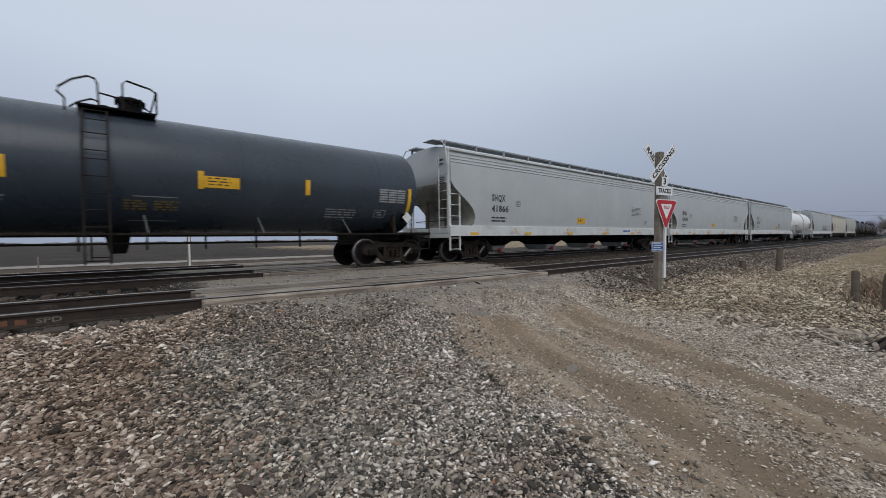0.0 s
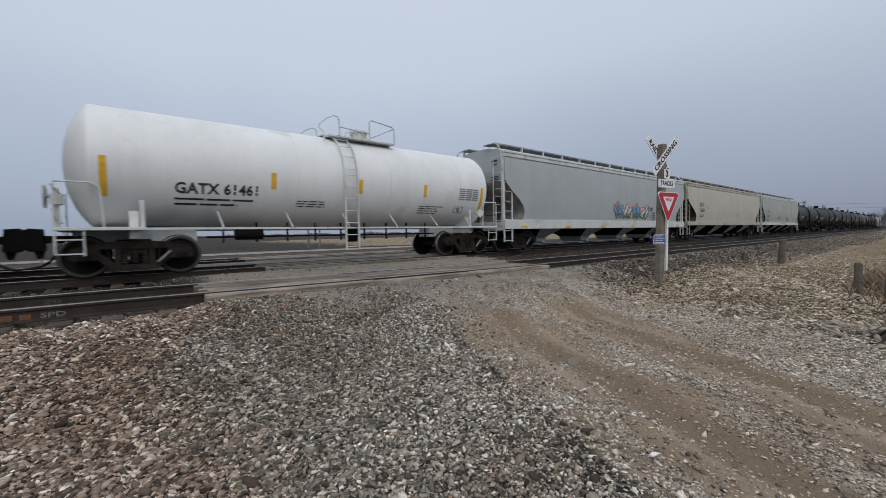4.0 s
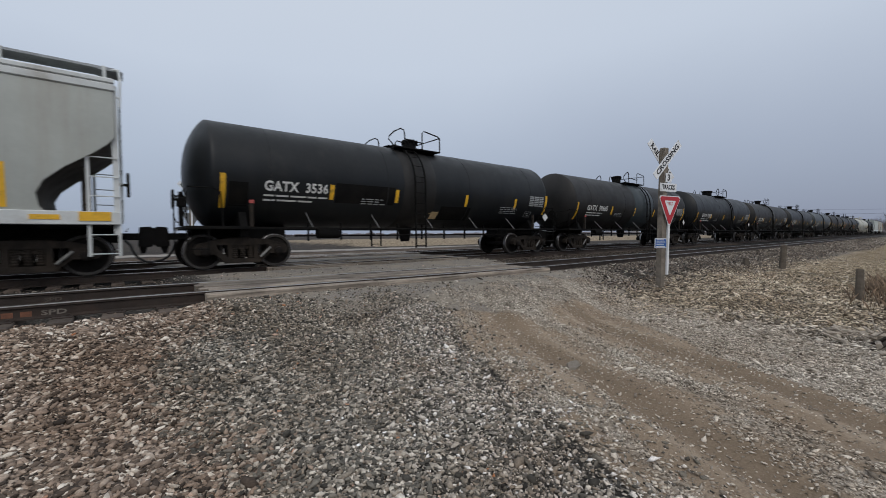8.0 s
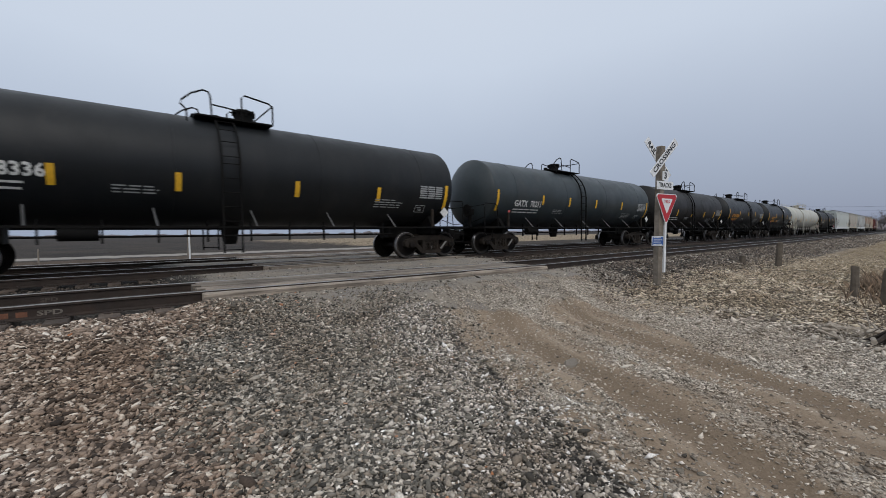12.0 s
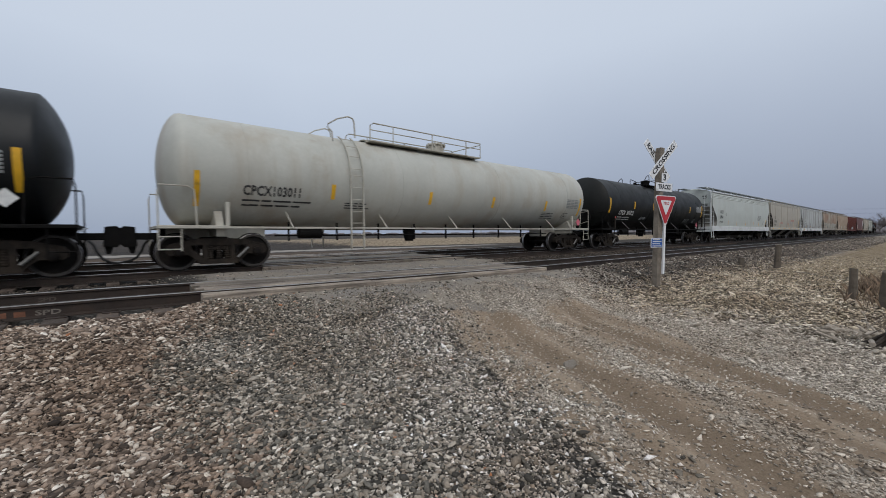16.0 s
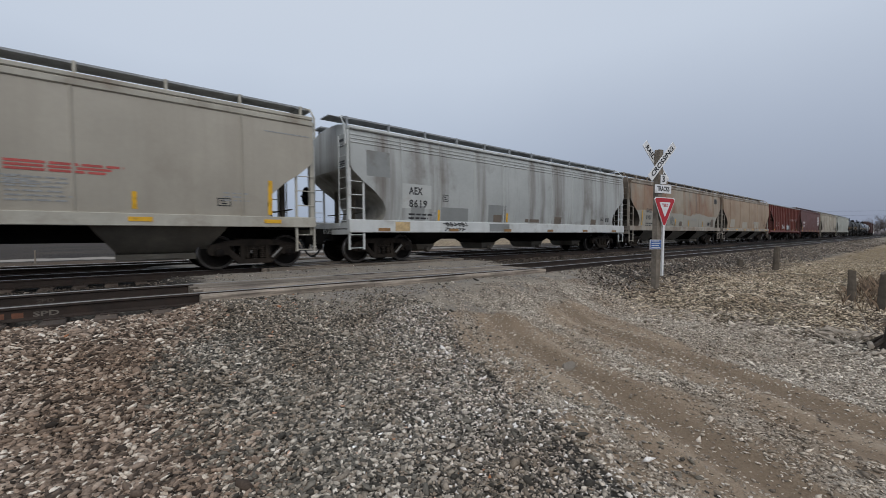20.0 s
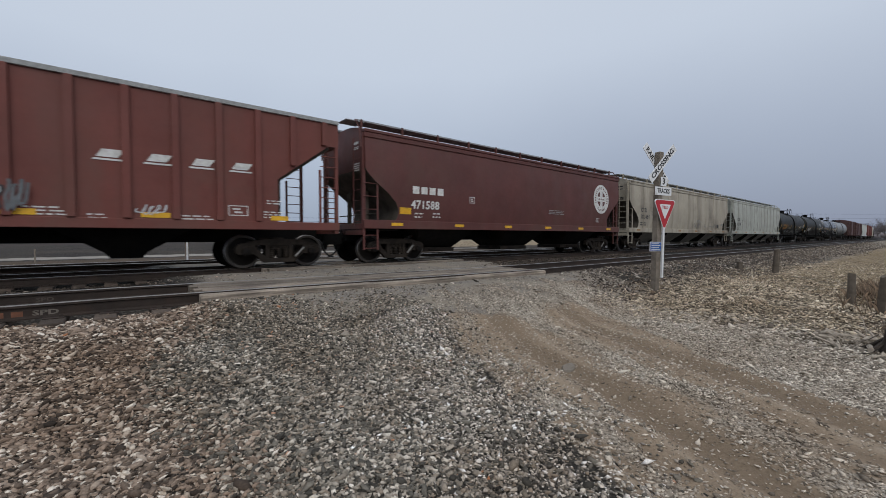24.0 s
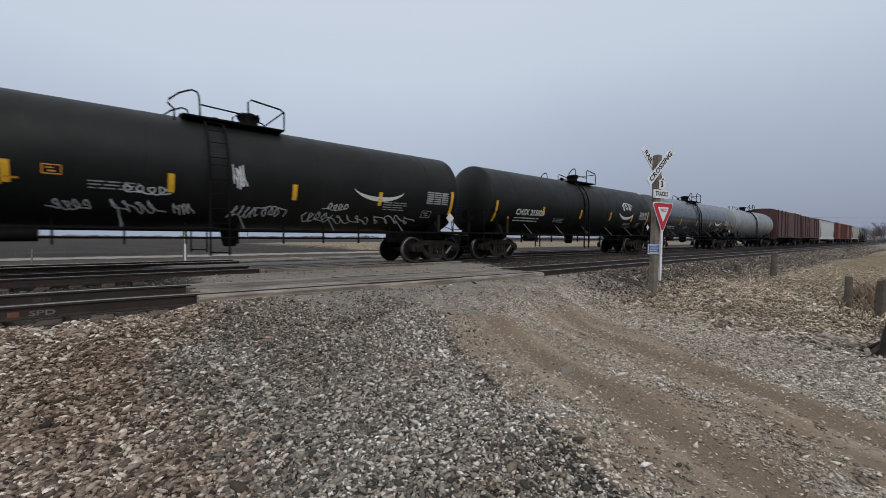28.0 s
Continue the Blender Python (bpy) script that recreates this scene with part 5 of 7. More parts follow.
def tank_car(L, R, body, label, mark="", mark_mat="decal_white", rad=TANK_R, zc=TANK_Z, dome=0.5, deck=2.7, trim="steel_black", mark_at=2.0, mark_size=0.24,
             rail_mat=None, near=True, band=False, stripe=True, mark_width=None, long_deck=False, mark_z=2.04, dome_r=0.25, deck_x=None, dome_x=None, lad_x=None, stripes=None, panel_up=0.0, placard=(0.95, 1.62, "decal_white"), stripe_up=0.0, brake_end=-1, short=0.04, dish=0.25):
    a, s0 = (R - L) / 2, (L + R) / 2
    g0, g1 = gaps(L, R)
    car = thing("tank_car", label, "tank car", pose(s0, T2, 0), "freight cars of the train")
    TRAIN.append((car, s0))
    body, trim, rail = M[body], M[trim], M[rail_mat or trim]
    surf = lambda z: -math.sqrt(max(0.01, rad * rad - (z - zc) ** 2))
    hd = 0.50
    prof = []
    for k in range(15):
        q = math.sin(math.pi / 2 * k / 14)
        prof.append((-a + hd * (dish * (1 - math.sqrt(max(0.0, 1 - q * q))) + (1 - dish) * q ** 2.3), max(0.02, rad * q)))
    prof += [(-a + hd + 0.05, rad + 0.006), (-a + hd + 0.12, rad)]
    full = prof + [(x, rad) for x in np.linspace(-a + hd + 0.5, a - hd - 0.6, 8)] + [(-x - short, r) for x, r in prof[::-1]]
    shell = Shape().spin_x(full, 0, zc, 48)
    part("tank", shell, body, car)
    # jacket seams
    for x in np.linspace(-a + 1.9, a - 1.9, 4):
        part("seam_band", Shape().spin_x([(x - 0.02, rad), (x - 0.018, rad + 0.006), (x + 0.018, rad + 0.006), (x + 0.02, rad)], 0, zc, 48), body, car)
    xd = -a + 2 * a * dome
    if deck_x:
        deck = deck_x[1] - deck_x[0]
        xd = deck_x[0] + deck * 0.55
    if band:
        part("painted_band", Shape().spin_x([(xd + 0.60, rad + 0.004), (xd + 0.61, rad + 0.008), (xd + 0.82, rad + 0.008), (xd + 0.83, rad + 0.004)], 0, zc, 48), M["patch_grey"], car, "pale painted band")
    # under-frame
    for sgn in (-1, 1):
        b = a if sgn < 0 else a - short
        e = sgn * (b - 0.15)
        part("end_sill", Shape().box(min(e, e - sgn * 2.4), max(e, e - sgn * 2.4), -0.33, 0.33, 0.72, 1.14, 0.02), trim, car)
        part("end_platform", Shape().box(min(e + sgn * 0.25, e - sgn * 1.2), max(e + sgn * 0.25, e - sgn * 1.2), -1.45, 1.45, 1.04, 1.12, 0.01), trim, car)
        x = sgn * (b - 1.22)
        part("saddle", Shape().prism_x([(-1.25, 0.86), (1.25, 0.86), (1.28, 1.05), (1.02, 1.5), (0.75, 1.36), (0, 1.2), (-0.75, 1.36), (-1.02, 1.5), (-1.28, 1.05)], x - 0.09, x + 0.09), trim, car)
        truck(car, x, s0)
        for side in (-1, 1):
            y = side * 1.42
            xo = sgn * (b + 0.05)
            part("end_handrail", Shape().tube([(xo - sgn * 0.75, y, 1.12), (xo - sgn * 0.7, y, 1.98), (xo - sgn * 0.55, y, 2.06), (xo, y, 2.06), (xo + sgn * 0.03, y, 1.9), (xo + sgn * 0.03, y, 0.55)], 0.02, 6), rail, car)
            st = Shape()
            for z in (0.55, 0.85):
                st.tube([(xo - sgn * 0.42, y, z), (xo + sgn * 0.03, y, z)], 0.016, 5)
            st.tube([(xo - sgn * 0.42, y, 1.1), (xo - sgn * 0.42, y, 0.5)], 0.018, 5)
            part("sill_step", st, rail, car)
            xs = x - sgn * 0.15
            part("jacking_post", Shape().box(xs - 0.045, xs + 0.045, min(y, y * 0.95), max(y, y * 0.95), 1.05, 1.72 if side < 0 else 1.5, 0.01), trim if trim is not M["steel_black"] else M["truck"], car)
            if near and side < 0 and sgn < 0 and trim is M["steel_black"]:
                part("tag", Shape().box(xs - 0.06, xs + 0.06, y - 0.012, y + 0.004, 1.72, 1.81), M["red_text"], car, "small red tag")
    for side in (-1, 1):
        y = side * 1.44
        part("side_rail", Shape().box(-a + 1.2, a - 1.2, y - 0.03, y + 0.03, 1.05, 1.10), rail, car)
        for x in np.linspace(-a + 3.0, a - 3.0, 5):
            s = Shape().tube([(x, y, 1.08), (x - 0.06, side * 1.02, 1.53)], 0.022, 4)
            part("rail_bracket", s, trim if trim is not M["steel_black"] else M["jack_grey"], car)
    # brake pipe and hangers
    s = Shape().tube([(-a + 2.7, -0.75, 0.86), (a - 2.7, -0.75, 0.86)], 0.03, 6)
    for x in np.linspace(-a + 3.1, a - 3.1, 9):
        s.box(x - 0.02, x + 0.02, -0.78, -0.72, 0.70, 1.25)
    part("brake_pipe", s, M["steel_black"], car)
    part("brake_cylinder", Shape().spin_x([(-a + 3.4, 0.02), (-a + 3.4, 0.15), (-a + 4.1, 0.15), (-a + 4.1, 0.02)], -0.7, 0.92, 12), M["steel_black"], car)
    part("outlet_valve", Shape().spin_z([(0.62, 0.16), (0.75, 0.2), (1.0, 0.24), (1.2, 0.3)], xd, 0, 14), M["steel_black"], car)
    # top works
    zt = zc + rad
    x0, x1 = xd - deck * 0.55, xd + deck * 0.45
    xs = x0 + (1.5 if long_deck else 0.32)
    dk = part("top_platform", Shape().box(xs, x1, -0.92, -0.38, zt - 0.10, zt - 0.06).box(xs, x1, 0.38, 0.92, zt - 0.10, zt - 0.06)
              .box(xs, xs + 0.4, -0.38, 0.38, zt + 0.02, zt + 0.05).box(x1 - 0.4, x1, -0.38, 0.38, zt + 0.02, zt + 0.05), trim, car)
    for side in (-1, 1):
        y = side * 0.9
        zl, zh = zt - 0.08, zt + 0.50
        k = 1.35 if long_deck else 1.0
        part("ladder_hoop", Shape().tube([(x0 + 0.14, y * 1.12, zl - 0.22), (x0 + 0.14, y * 1.06, zl + 0.06), (x0 + 0.02, y, zl + 0.20), (x0 + 0.05, y, zl + 0.30), (x0 + 0.26 * k, y, zl + 0.50),
                                         (x0 + 0.52 * k, y, zl + 0.63), (x0 + 0.64 * k, y, zl + 0.60), (x0 + 0.68 * k, y, zl + 0.50), (x0 + 0.70 * k, y, zl)], 0.023, 6), rail, dk)
        if long_deck:
            s = Shape().tube([(xs, y, zl), (xs, y, zh - 0.1), (xs + 0.12, y, zh), (x1, y, zh), (x1, y, zl)], 0.022, 6).tube([(xs, y, zl + 0.35), (x1, y, zl + 0.35)], 0.018, 6)
            for x in np.linspace(xs + 0.9, x1 - 0.8, 3):
                s.tube([(x, y, zl), (x, y, zh)], 0.02, 6)
            part("platform_railing", s, rail, dk)
        else:
            w = min(0.95, deck * 0.36)
            part("platform_railing", Shape().tube([(x1 - w, y, zl), (x1 - w, y, zh + 0.02), (x1 - w + 0.08, y, zh + 0.10), (x1 - 0.1, y, zh), (x1, y, zh - 0.08), (x1, y, zl)], 0.023, 6), rail, dk)
            part("platform_railing", Shape().tube([(x0 + 0.72, y, zl + 0.30), (x1 - w, y, zl + 0.24)], 0.02, 6), rail, dk)
        if side < 0:
            for xx in (x1,):
                part("platform_railing", Shape().tube([(xx, -0.9, zh - 0.05), (xx, 0.9, zh - 0.05)], 0.02, 6), rail, dk)
    xm = dome_x if dome_x is not None else xd + deck * (0.22 if long_deck else 0.12)
    man = part("manway", Shape().spin_z([(zt - 0.12, dome_r), (zt + 0.34, dome_r), (zt + 0.34, dome_r + 0.05), (zt + 0.385, dome_r + 0.05), (zt + 0.40, dome_r), (zt + 0.44, dome_r * 0.8), (zt + 0.46, 0.05)], xm, 0, 22), trim, car)
    s = Shape()
    for k in range(8):
        q = math.pi / 4 * k
        ux, uy = xm + (dome_r + 0.03) * math.cos(q), (dome_r + 0.03) * math.sin(q)
        s.box(ux - 0.025, ux + 0.025, uy - 0.025, uy + 0.025, zt + 0.26, zt + 0.42)
    part("eye_bolts", s, trim, man)["kind"] = "stuff"
    part("safety_valve", Shape().spin_z([(zt - 0.03, 0.05), (zt + 0.14, 0.05), (zt + 0.15, 0.1), (zt + 0.25, 0.1), (zt + 0.27, 0.06)], xd - deck * 0.1 if not long_deck else xd, 0.3, 12), M["steel_black"], car)
    # side ladder, bent round the shell
    for side in (-1, 1):
        lad = Shape()
        xl = lad_x if lad_x is not None else xd - deck * 0.28
        path = [(side * (rad + 0.10), 0.42), (side * (rad + 0.10), zc)]
        for k in range(1, 7):
            q = radians(62) * k / 6
            path.append((side * (rad + 0.10) * math.cos(q), zc + (rad + 0.10) * math.sin(q)))
        for dx in (-0.21, 0.21):
            rings = [[(xl + dx - 0.018, y - side * 0.03, z), (xl + dx + 0.018, y - side * 0.03, z), (xl + dx + 0.018, y + side * 0.03, z), (xl + dx - 0.018, y + side * 0.03, z)] for y, z in path]
            lad.loft(rings)
        zz = 0.5
        while zz < zc + 0.1:
            lad.tube([(xl - 0.21, side * (rad + 0.10), zz), (xl + 0.21, side * (rad + 0.10), zz)], 0.013, 5)
            zz += 0.36
        for k in range(4):
            q = radians(10 + 15 * k)
            y, z = side * (rad + 0.10) * math.cos(q), zc + (rad + 0.10) * math.sin(q)
            lad.tube([(xl - 0.21, y, z), (xl + 0.21, y, z)], 0.013, 5)
        part("ladder", lad, rail, car)
    if near:
        bx, k = brake_end * (a + 0.1), brake_end
        stand = part("hand_brake_stand", Shape().box(bx - 0.05, bx + 0.05, -0.62, -0.5, 1.12, 2.0, 0.01).box(bx - 0.09, bx + 0.12, -0.70, -0.44, 1.62, 1.86, 0.02), trim, car)
        part("hand_brake_wheel", Shape().spin_x([(bx + k * 0.17, 0.20), (bx + k * 0.19, 0.24), (bx + k * 0.17, 0.26), (bx + k * 0.15, 0.24), (bx + k * 0.17, 0.20)], -0.57, 1.8, 16)
             .box(min(bx, bx + k * 0.18), max(bx, bx + k * 0.18), -0.6, -0.54, 1.77, 1.83).box(min(bx + k * 0.16, bx + k * 0.18), max(bx + k * 0.16, bx + k * 0.18), -0.80, -0.34, 1.785, 1.815), rail, stand)
        for z in (1.5, 2.2):
            part("end_brace", Shape().tube([(bx, -1.4, 2.0 if z > 2 else 1.5), (bx, -0.5, z - 0.25), (bx, 0.5, z - 0.25), (bx, 1.4, 2.0 if z > 2 else 1.5)], 0.016, 5), rail, car)
    ends(car, a, g0, g1)
    # markings
    if stripe:
        xs = [(-a + 0.72, 1.6 + stripe_up, 2.45 + stripe_up)] + [(x, 1.93 + stripe_up, 2.36 + stripe_up) for x in stripes or [-a + 2 * a * f for f in (0.25, 0.455, 0.65, 0.817)]] + [(a - 0.78, 1.75 + panel_up, 2.6 + panel_up)]
        for x, z0, z1 in xs:
            part("reflector_stripe", patch(Shape(), x - 0.065, x + 0.065, z0, z1, surf, n=5), M["yellow"], car)
    if mark:
        letters(car, mark, -a + mark_at, mark_z, mark_size, surf, M[mark_mat], width=mark_width or mark_size * 0.77 * len(mark))
    if near:
        dm = M["decal_grey"] if mark_mat != "decal_black" else M["decal_black"]
        sd = int(L)
        lines(car, -a + mark_at, mark_z - 0.24, 1.9, 2, surf, M[mark_mat], 0.12, 0.045, sd)
        lines(car, -a + mark_at + 2.9, mark_z - 0.2, 0.9, 3, surf, dm, 0.07, 0.03, sd + 1)
        lines(car, a - 3.7, mark_z - 0.22, 1.1, 4, surf, dm, 0.075, 0.03, sd + 2)
        s = Shape()
        for k in range(6):
            for j in range(3):
                patch(s, a - 1.95 + 0.34 * j, a - 1.95 + 0.34 * j + 0.30, 2.10 + panel_up + 0.075 * k, 2.10 + panel_up + 0.075 * k + 0.05, surf, n=1)
        part("data_panel", s, dm if mark_mat != "decal_black" else M["patch_grey"], car)["kind"] = "stuff"
        stencil_box(car, a - 2.05, 1.62, 0.42, 0.24, surf, dm)
        # placard on its bracket
        p = part("placard", Shape().prism_y([(0, -0.19), (0.19, 0), (0, 0.19), (-0.19, 0)], -0.006, 0.006), M[placard[2]], car, "diamond hazard placard", pose(a - placard[0], -1.50, placard[1]))
        part("placard_holder", Shape().box(-0.03, 0.03, 0.007, 1.50 + surf(placard[1]) + 0.02, -0.12, 0.12), trim, p)
    return car


# ---- covered hoppers ----
LEVELS = ((1.28, 1.50, 1.05), (1.5, 1.53, 1.20), (1.75, 1.553, 1.24), (2.0, 1.57, 1.12), (2.3, 1.585, 0.80), (2.6, 1.59, 0.38), (2.85, 1.588, 0.10), (3.0, 1.585, 0.0),
          (3.5, 1.57, 0.0), (3.95, 1.54, 0.0), (4.16, 1.49, 0.0), (4.24, 1.40, 0.0), (4.34, 1.10, 0.0), (4.42, 0.70, 0.0), (4.45, 0.32, 0.0))


def hopper_car(L, R, body, label, mark=(), kind="pellet", bays=4, sill=None, mark_mat="decal_black", mark_at=2.2, mark_size=0.25, rise=0.0, near=True,
               seams=0, board_mat="walk", mark_z=2.50, refl=True, under=None, data_mat=None, posts=(), data_at=None, plate=None, caps=True, gate="gate_grey", refl_mat="yellow", seam_mat=None, cut=1.0, narrow=False, mark_k=0.80, data=True):
    a, s0 = (R - L) / 2, (L + R) / 2
    g0, g1 = gaps(L, R)
    car = thing("covered_hopper_car", label, "hopper car", pose(s0, T2, 0), "freight cars of the train")
    TRAIN.append((car, s0))
    key = body
    body, sill = M[body], M[sill or body]
    # unpainted bays default to black, which stands for shade under the car
    under = M[under] if under else M["steel_black"]
    lv = [(z + rise * max(0, min(1, (z - 1.28) / 2.9)), y, c) for z, y, c in LEVELS]
    zs, ws = [q[0] for q in lv], [q[1] for q in lv]
    surf = lambda z: -float(np.interp(z, zs, ws))
    ze = 4.16 + rise
    sill_z = (1.12, 1.40) if kind == "grain" else (0.98, 1.38)
    s = Shape()
    rings = []
    for z, y, c in lv:
        l, e = c * cut - a + 0.06, a - 0.06 - c
        rings.append([(l, -y, z), (l / 3, -y, z), (e / 3, -y, z), (e, -y, z), (e, y, z), (e / 3, y, z), (l / 3, y, z), (l, y, z)])
    s.loft(rings, True)
    # end faces below the wall take the shade-darkened slope colour
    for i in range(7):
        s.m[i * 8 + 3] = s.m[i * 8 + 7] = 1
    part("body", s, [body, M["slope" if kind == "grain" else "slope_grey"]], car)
    # top chord and ridges
    for side in (-1, 1):
        sh = Shape().box(-a + 0.04, a - 0.04, min(side * 1.40, side * 1.585), max(side * 1.40, side * 1.585), ze - 0.03, ze + 0.075, 0.02)
        part("top_chord", sh, sill, car)
        if kind == "pellet":
            for k in range(3):
                z = ze - 0.20 - 0.115 * k
                y = surf(z)
                part("side_ridge", Shape().prism_x([(side * -y, z - 0.03), (side * (-y + 0.022), z), (side * -y, z + 0.03), (side * (-y - 0.03), z)][::side], -a + 0.08, a - 0.08), body, car)
        else:
            ye = -surf(ze - 0.16) + 0.045
            part("eave", Shape().box(-a + 0.04, a - 0.04, min(side * 1.42, side * ye), max(side * 1.42, side * ye), ze - 0.19, ze - 0.035, 0.02), sill, car)
        part("side_sill", Shape().box(-a, a, min(side * 1.47, side * 1.585), max(side * 1.47, side * 1.585), *sill_z, 0.012), sill, car)
        for k in range(seams):
            x = -a + 1.9 + (2 * a - 3.8) * k / max(1, seams - 1)
            sh = Shape()
            for z0, z1 in zip(lv[:-5], lv[1:-4]):
                if z0[2] > 0.5 and abs(x) > a - 1.3:
                    continue
                sh.add([(x - 0.035, side * z0[1], z0[0]), (x, side * (z0[1] + 0.028), z0[0]), (x + 0.035, side * z0[1], z0[0]),
                        (x - 0.035, side * z1[1], z1[0]), (x, side * (z1[1] + 0.028), z1[0]), (x + 0.035, side * z1[1], z1[0])], [(0, 1, 4, 3), (1, 2, 5, 4)])
            part("side_seam", sh, M[seam_mat] if seam_mat else body, car)
    part("center_sill", Shape().box(-a + 0.2, a - 0.2, -0.26, 0.26, 0.74, 1.27, 0.01), M["steel_black"], car)
    # ends
    for sgn in (-1, 1):
        e = sgn * a
        truck(car, sgn * (a - 1.5), s0)
        part("end_platform", Shape().box(min(e, e - sgn * 1.35), max(e, e - sgn * 1.35), -1.44, 1.44, 1.06, 1.13, 0.01), M["steel_black"], car)
        part("end_sill", Shape().box(min(e, e - sgn * 0.12), max(e, e - sgn * 0.12), -1.46, 1.46, 0.92, 1.29, 0.01), sill, car)
        # columns and rail share the colour with the shade painted in
        for y in (-0.62, 0.62):
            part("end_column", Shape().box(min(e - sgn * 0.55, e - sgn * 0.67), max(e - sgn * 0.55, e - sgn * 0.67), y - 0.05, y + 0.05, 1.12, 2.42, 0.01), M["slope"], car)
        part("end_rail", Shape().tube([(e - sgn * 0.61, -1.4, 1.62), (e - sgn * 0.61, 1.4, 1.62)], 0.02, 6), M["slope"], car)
        part("draft_sill", Shape().box(min(e, e - sgn * 1.6), max(e, e - sgn * 1.6), -0.30, 0.30, 0.72, 1.1, 0.01), M["steel_black"], car)
        for side in (-1, 1):
            y = side * 1.49
            part("corner_post", Shape().box(min(e, e - sgn * 0.11), max(e, e - sgn * 0.11), min(y, y - side * 0.1), max(y, y - side * 0.1), 1.28, ze - 0.05, 0.01), sill, car)
            x1 = e - sgn * 0.52
            lad = Shape().box(x1 - 0.03, x1 + 0.03, min(y, y + side * 0.04), max(y, y + side * 0.04), 0.45, 2.75)
            lad.box(min(e, e - sgn * 0.05), max(e, e - sgn * 0.05), min(y, y + side * 0.05), max(y, y + side * 0.05), 0.45, 1.3)
            for k in range(6):
                z = 0.5 + 0.41 * k
                lad.tube([(e - sgn * 0.02, y + side * 0.03, z), (x1, y + side * 0.03, z)], 0.014, 5)
            part("ladder", lad, sill, car)
            el = Shape()
            for k in range(9):
                z = 1.35 + 0.33 * k
                el.tube([(e + sgn * 0.04, side * 1.40, z), (e + sgn * 0.04, side * 0.98, z)], 0.013, 5)
            el.tube([(e + sgn * 0.04, side * 0.98, 1.2), (e + sgn * 0.04, side * 0.98, 4.0 + rise)], 0.02, 5)
            part("end_ladder", el, sill, car)
            part("roof_grab", Shape().tube([(e - sgn * 0.25, side * 0.85, ze + 0.46), (e + sgn * 0.05, side * 1.15, ze + 0.40), (e + sgn * 0.06, side * 1.42, ze + 0.1), (e + sgn * 0.04, side * 1.48, ze - 0.5)], 0.026, 6), sill, car)
    # outlet bays
    for k in range(bays):
        x = -a + 3.55 + (2 * a - 7.1) * k / (bays - 1)
        w = (2 * a - 7.1) / (bays - 1) / 2
        if narrow:
            levels = ((0.44, 0.34, 0.55), (0.52, 0.40, 0.66), (0.95, 0.82, 1.22), (1.3, 1.12, 1.46))
        elif kind == "grain":
            levels = ((0.46, 0.86, 0.62), (0.52, 0.90, 0.72), (1.0, 1.25, 1.30), (1.3, 1.46, 1.46))
        else:
            levels = ((0.56, 0.40, 0.66), (0.66, 0.48, 0.8), (0.95, 0.80, 1.25), (1.3, min(1.3, w * 0.9), 1.46))
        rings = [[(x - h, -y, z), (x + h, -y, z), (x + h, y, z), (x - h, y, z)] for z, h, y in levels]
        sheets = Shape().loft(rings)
        # the two end sheets of each bay get the painted shade
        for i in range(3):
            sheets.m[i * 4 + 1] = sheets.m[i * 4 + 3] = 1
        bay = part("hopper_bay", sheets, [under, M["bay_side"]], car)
        if narrow:
            part("outlet_gate", Shape().box(x - 0.36, x + 0.36, -0.66, 0.66, 0.30, 0.44, 0.02).box(x - 0.12, x + 0.14, -0.80, -0.62, 0.30, 0.42, 0.02), M["truck"], bay)
            continue
        if kind == "grain":
            part("outlet_gate", Shape().box(x - 0.90, x + 0.90, -0.72, 0.72, 0.30, 0.46, 0.015).box(x - 0.35, x + 0.35, -0.76, -0.70, 0.34, 0.42), M["truck"] if under is M["steel_black"] else under, bay)
            continue
        chute = part("outlet_gate", Shape().loft([[(x - h, -y, z), (x + h, -y, z), (x + h, y, z), (x - h, y, z)] for z, h, y in ((0.30, 0.26, 0.5), (0.36, 0.32, 0.62), (0.558, 0.43, 0.70))]), M[gate], bay)
        part("outlet_cap", Shape().spin_y([(-0.82, 0.02), (-0.82, 0.075), (-0.79, 0.09), (-0.6, 0.09), (-0.6, 0.02)], x + 0.05, 0.36, 14), M["cap_red"] if caps else M[gate], chute, "faded red outlet cap" if caps else "")
        if not caps:
            continue
        part("sill_mark", Shape().prism_y([(x + 0.02, 1.20), (x + 0.13, 1.20), (x + 0.13, 1.29), (x + 0.02, 1.29)], -1.5895, -1.586), M["yellow"], car)
        part("sill_stencil", Shape().prism_y([(x - 0.3, 1.08), (x + 0.35, 1.08), (x + 0.35, 1.10), (x - 0.3, 1.10)], -1.5895, -1.586).prism_y([(x - 0.2, 1.13), (x + 0.25, 1.13), (x + 0.25, 1.15), (x - 0.2, 1.15)], -1.5895, -1.586), M["red_text"], car)
    # roof
    zb = ze + 0.44
    nn = 3 if kind == "pellet" else 6
    for k in range(nn):
        x0, x1 = -a + 0.7 + (2 * a - 1.4) * k / nn, -a + 0.7 + (2 * a - 1.4) * (k + 1) / nn - 0.12
        hatch = Shape().box(x0, x1, -0.30, 0.30, zb - 0.18, zb - 0.02, 0.03)
        part("roof_hatch", hatch, body, car)
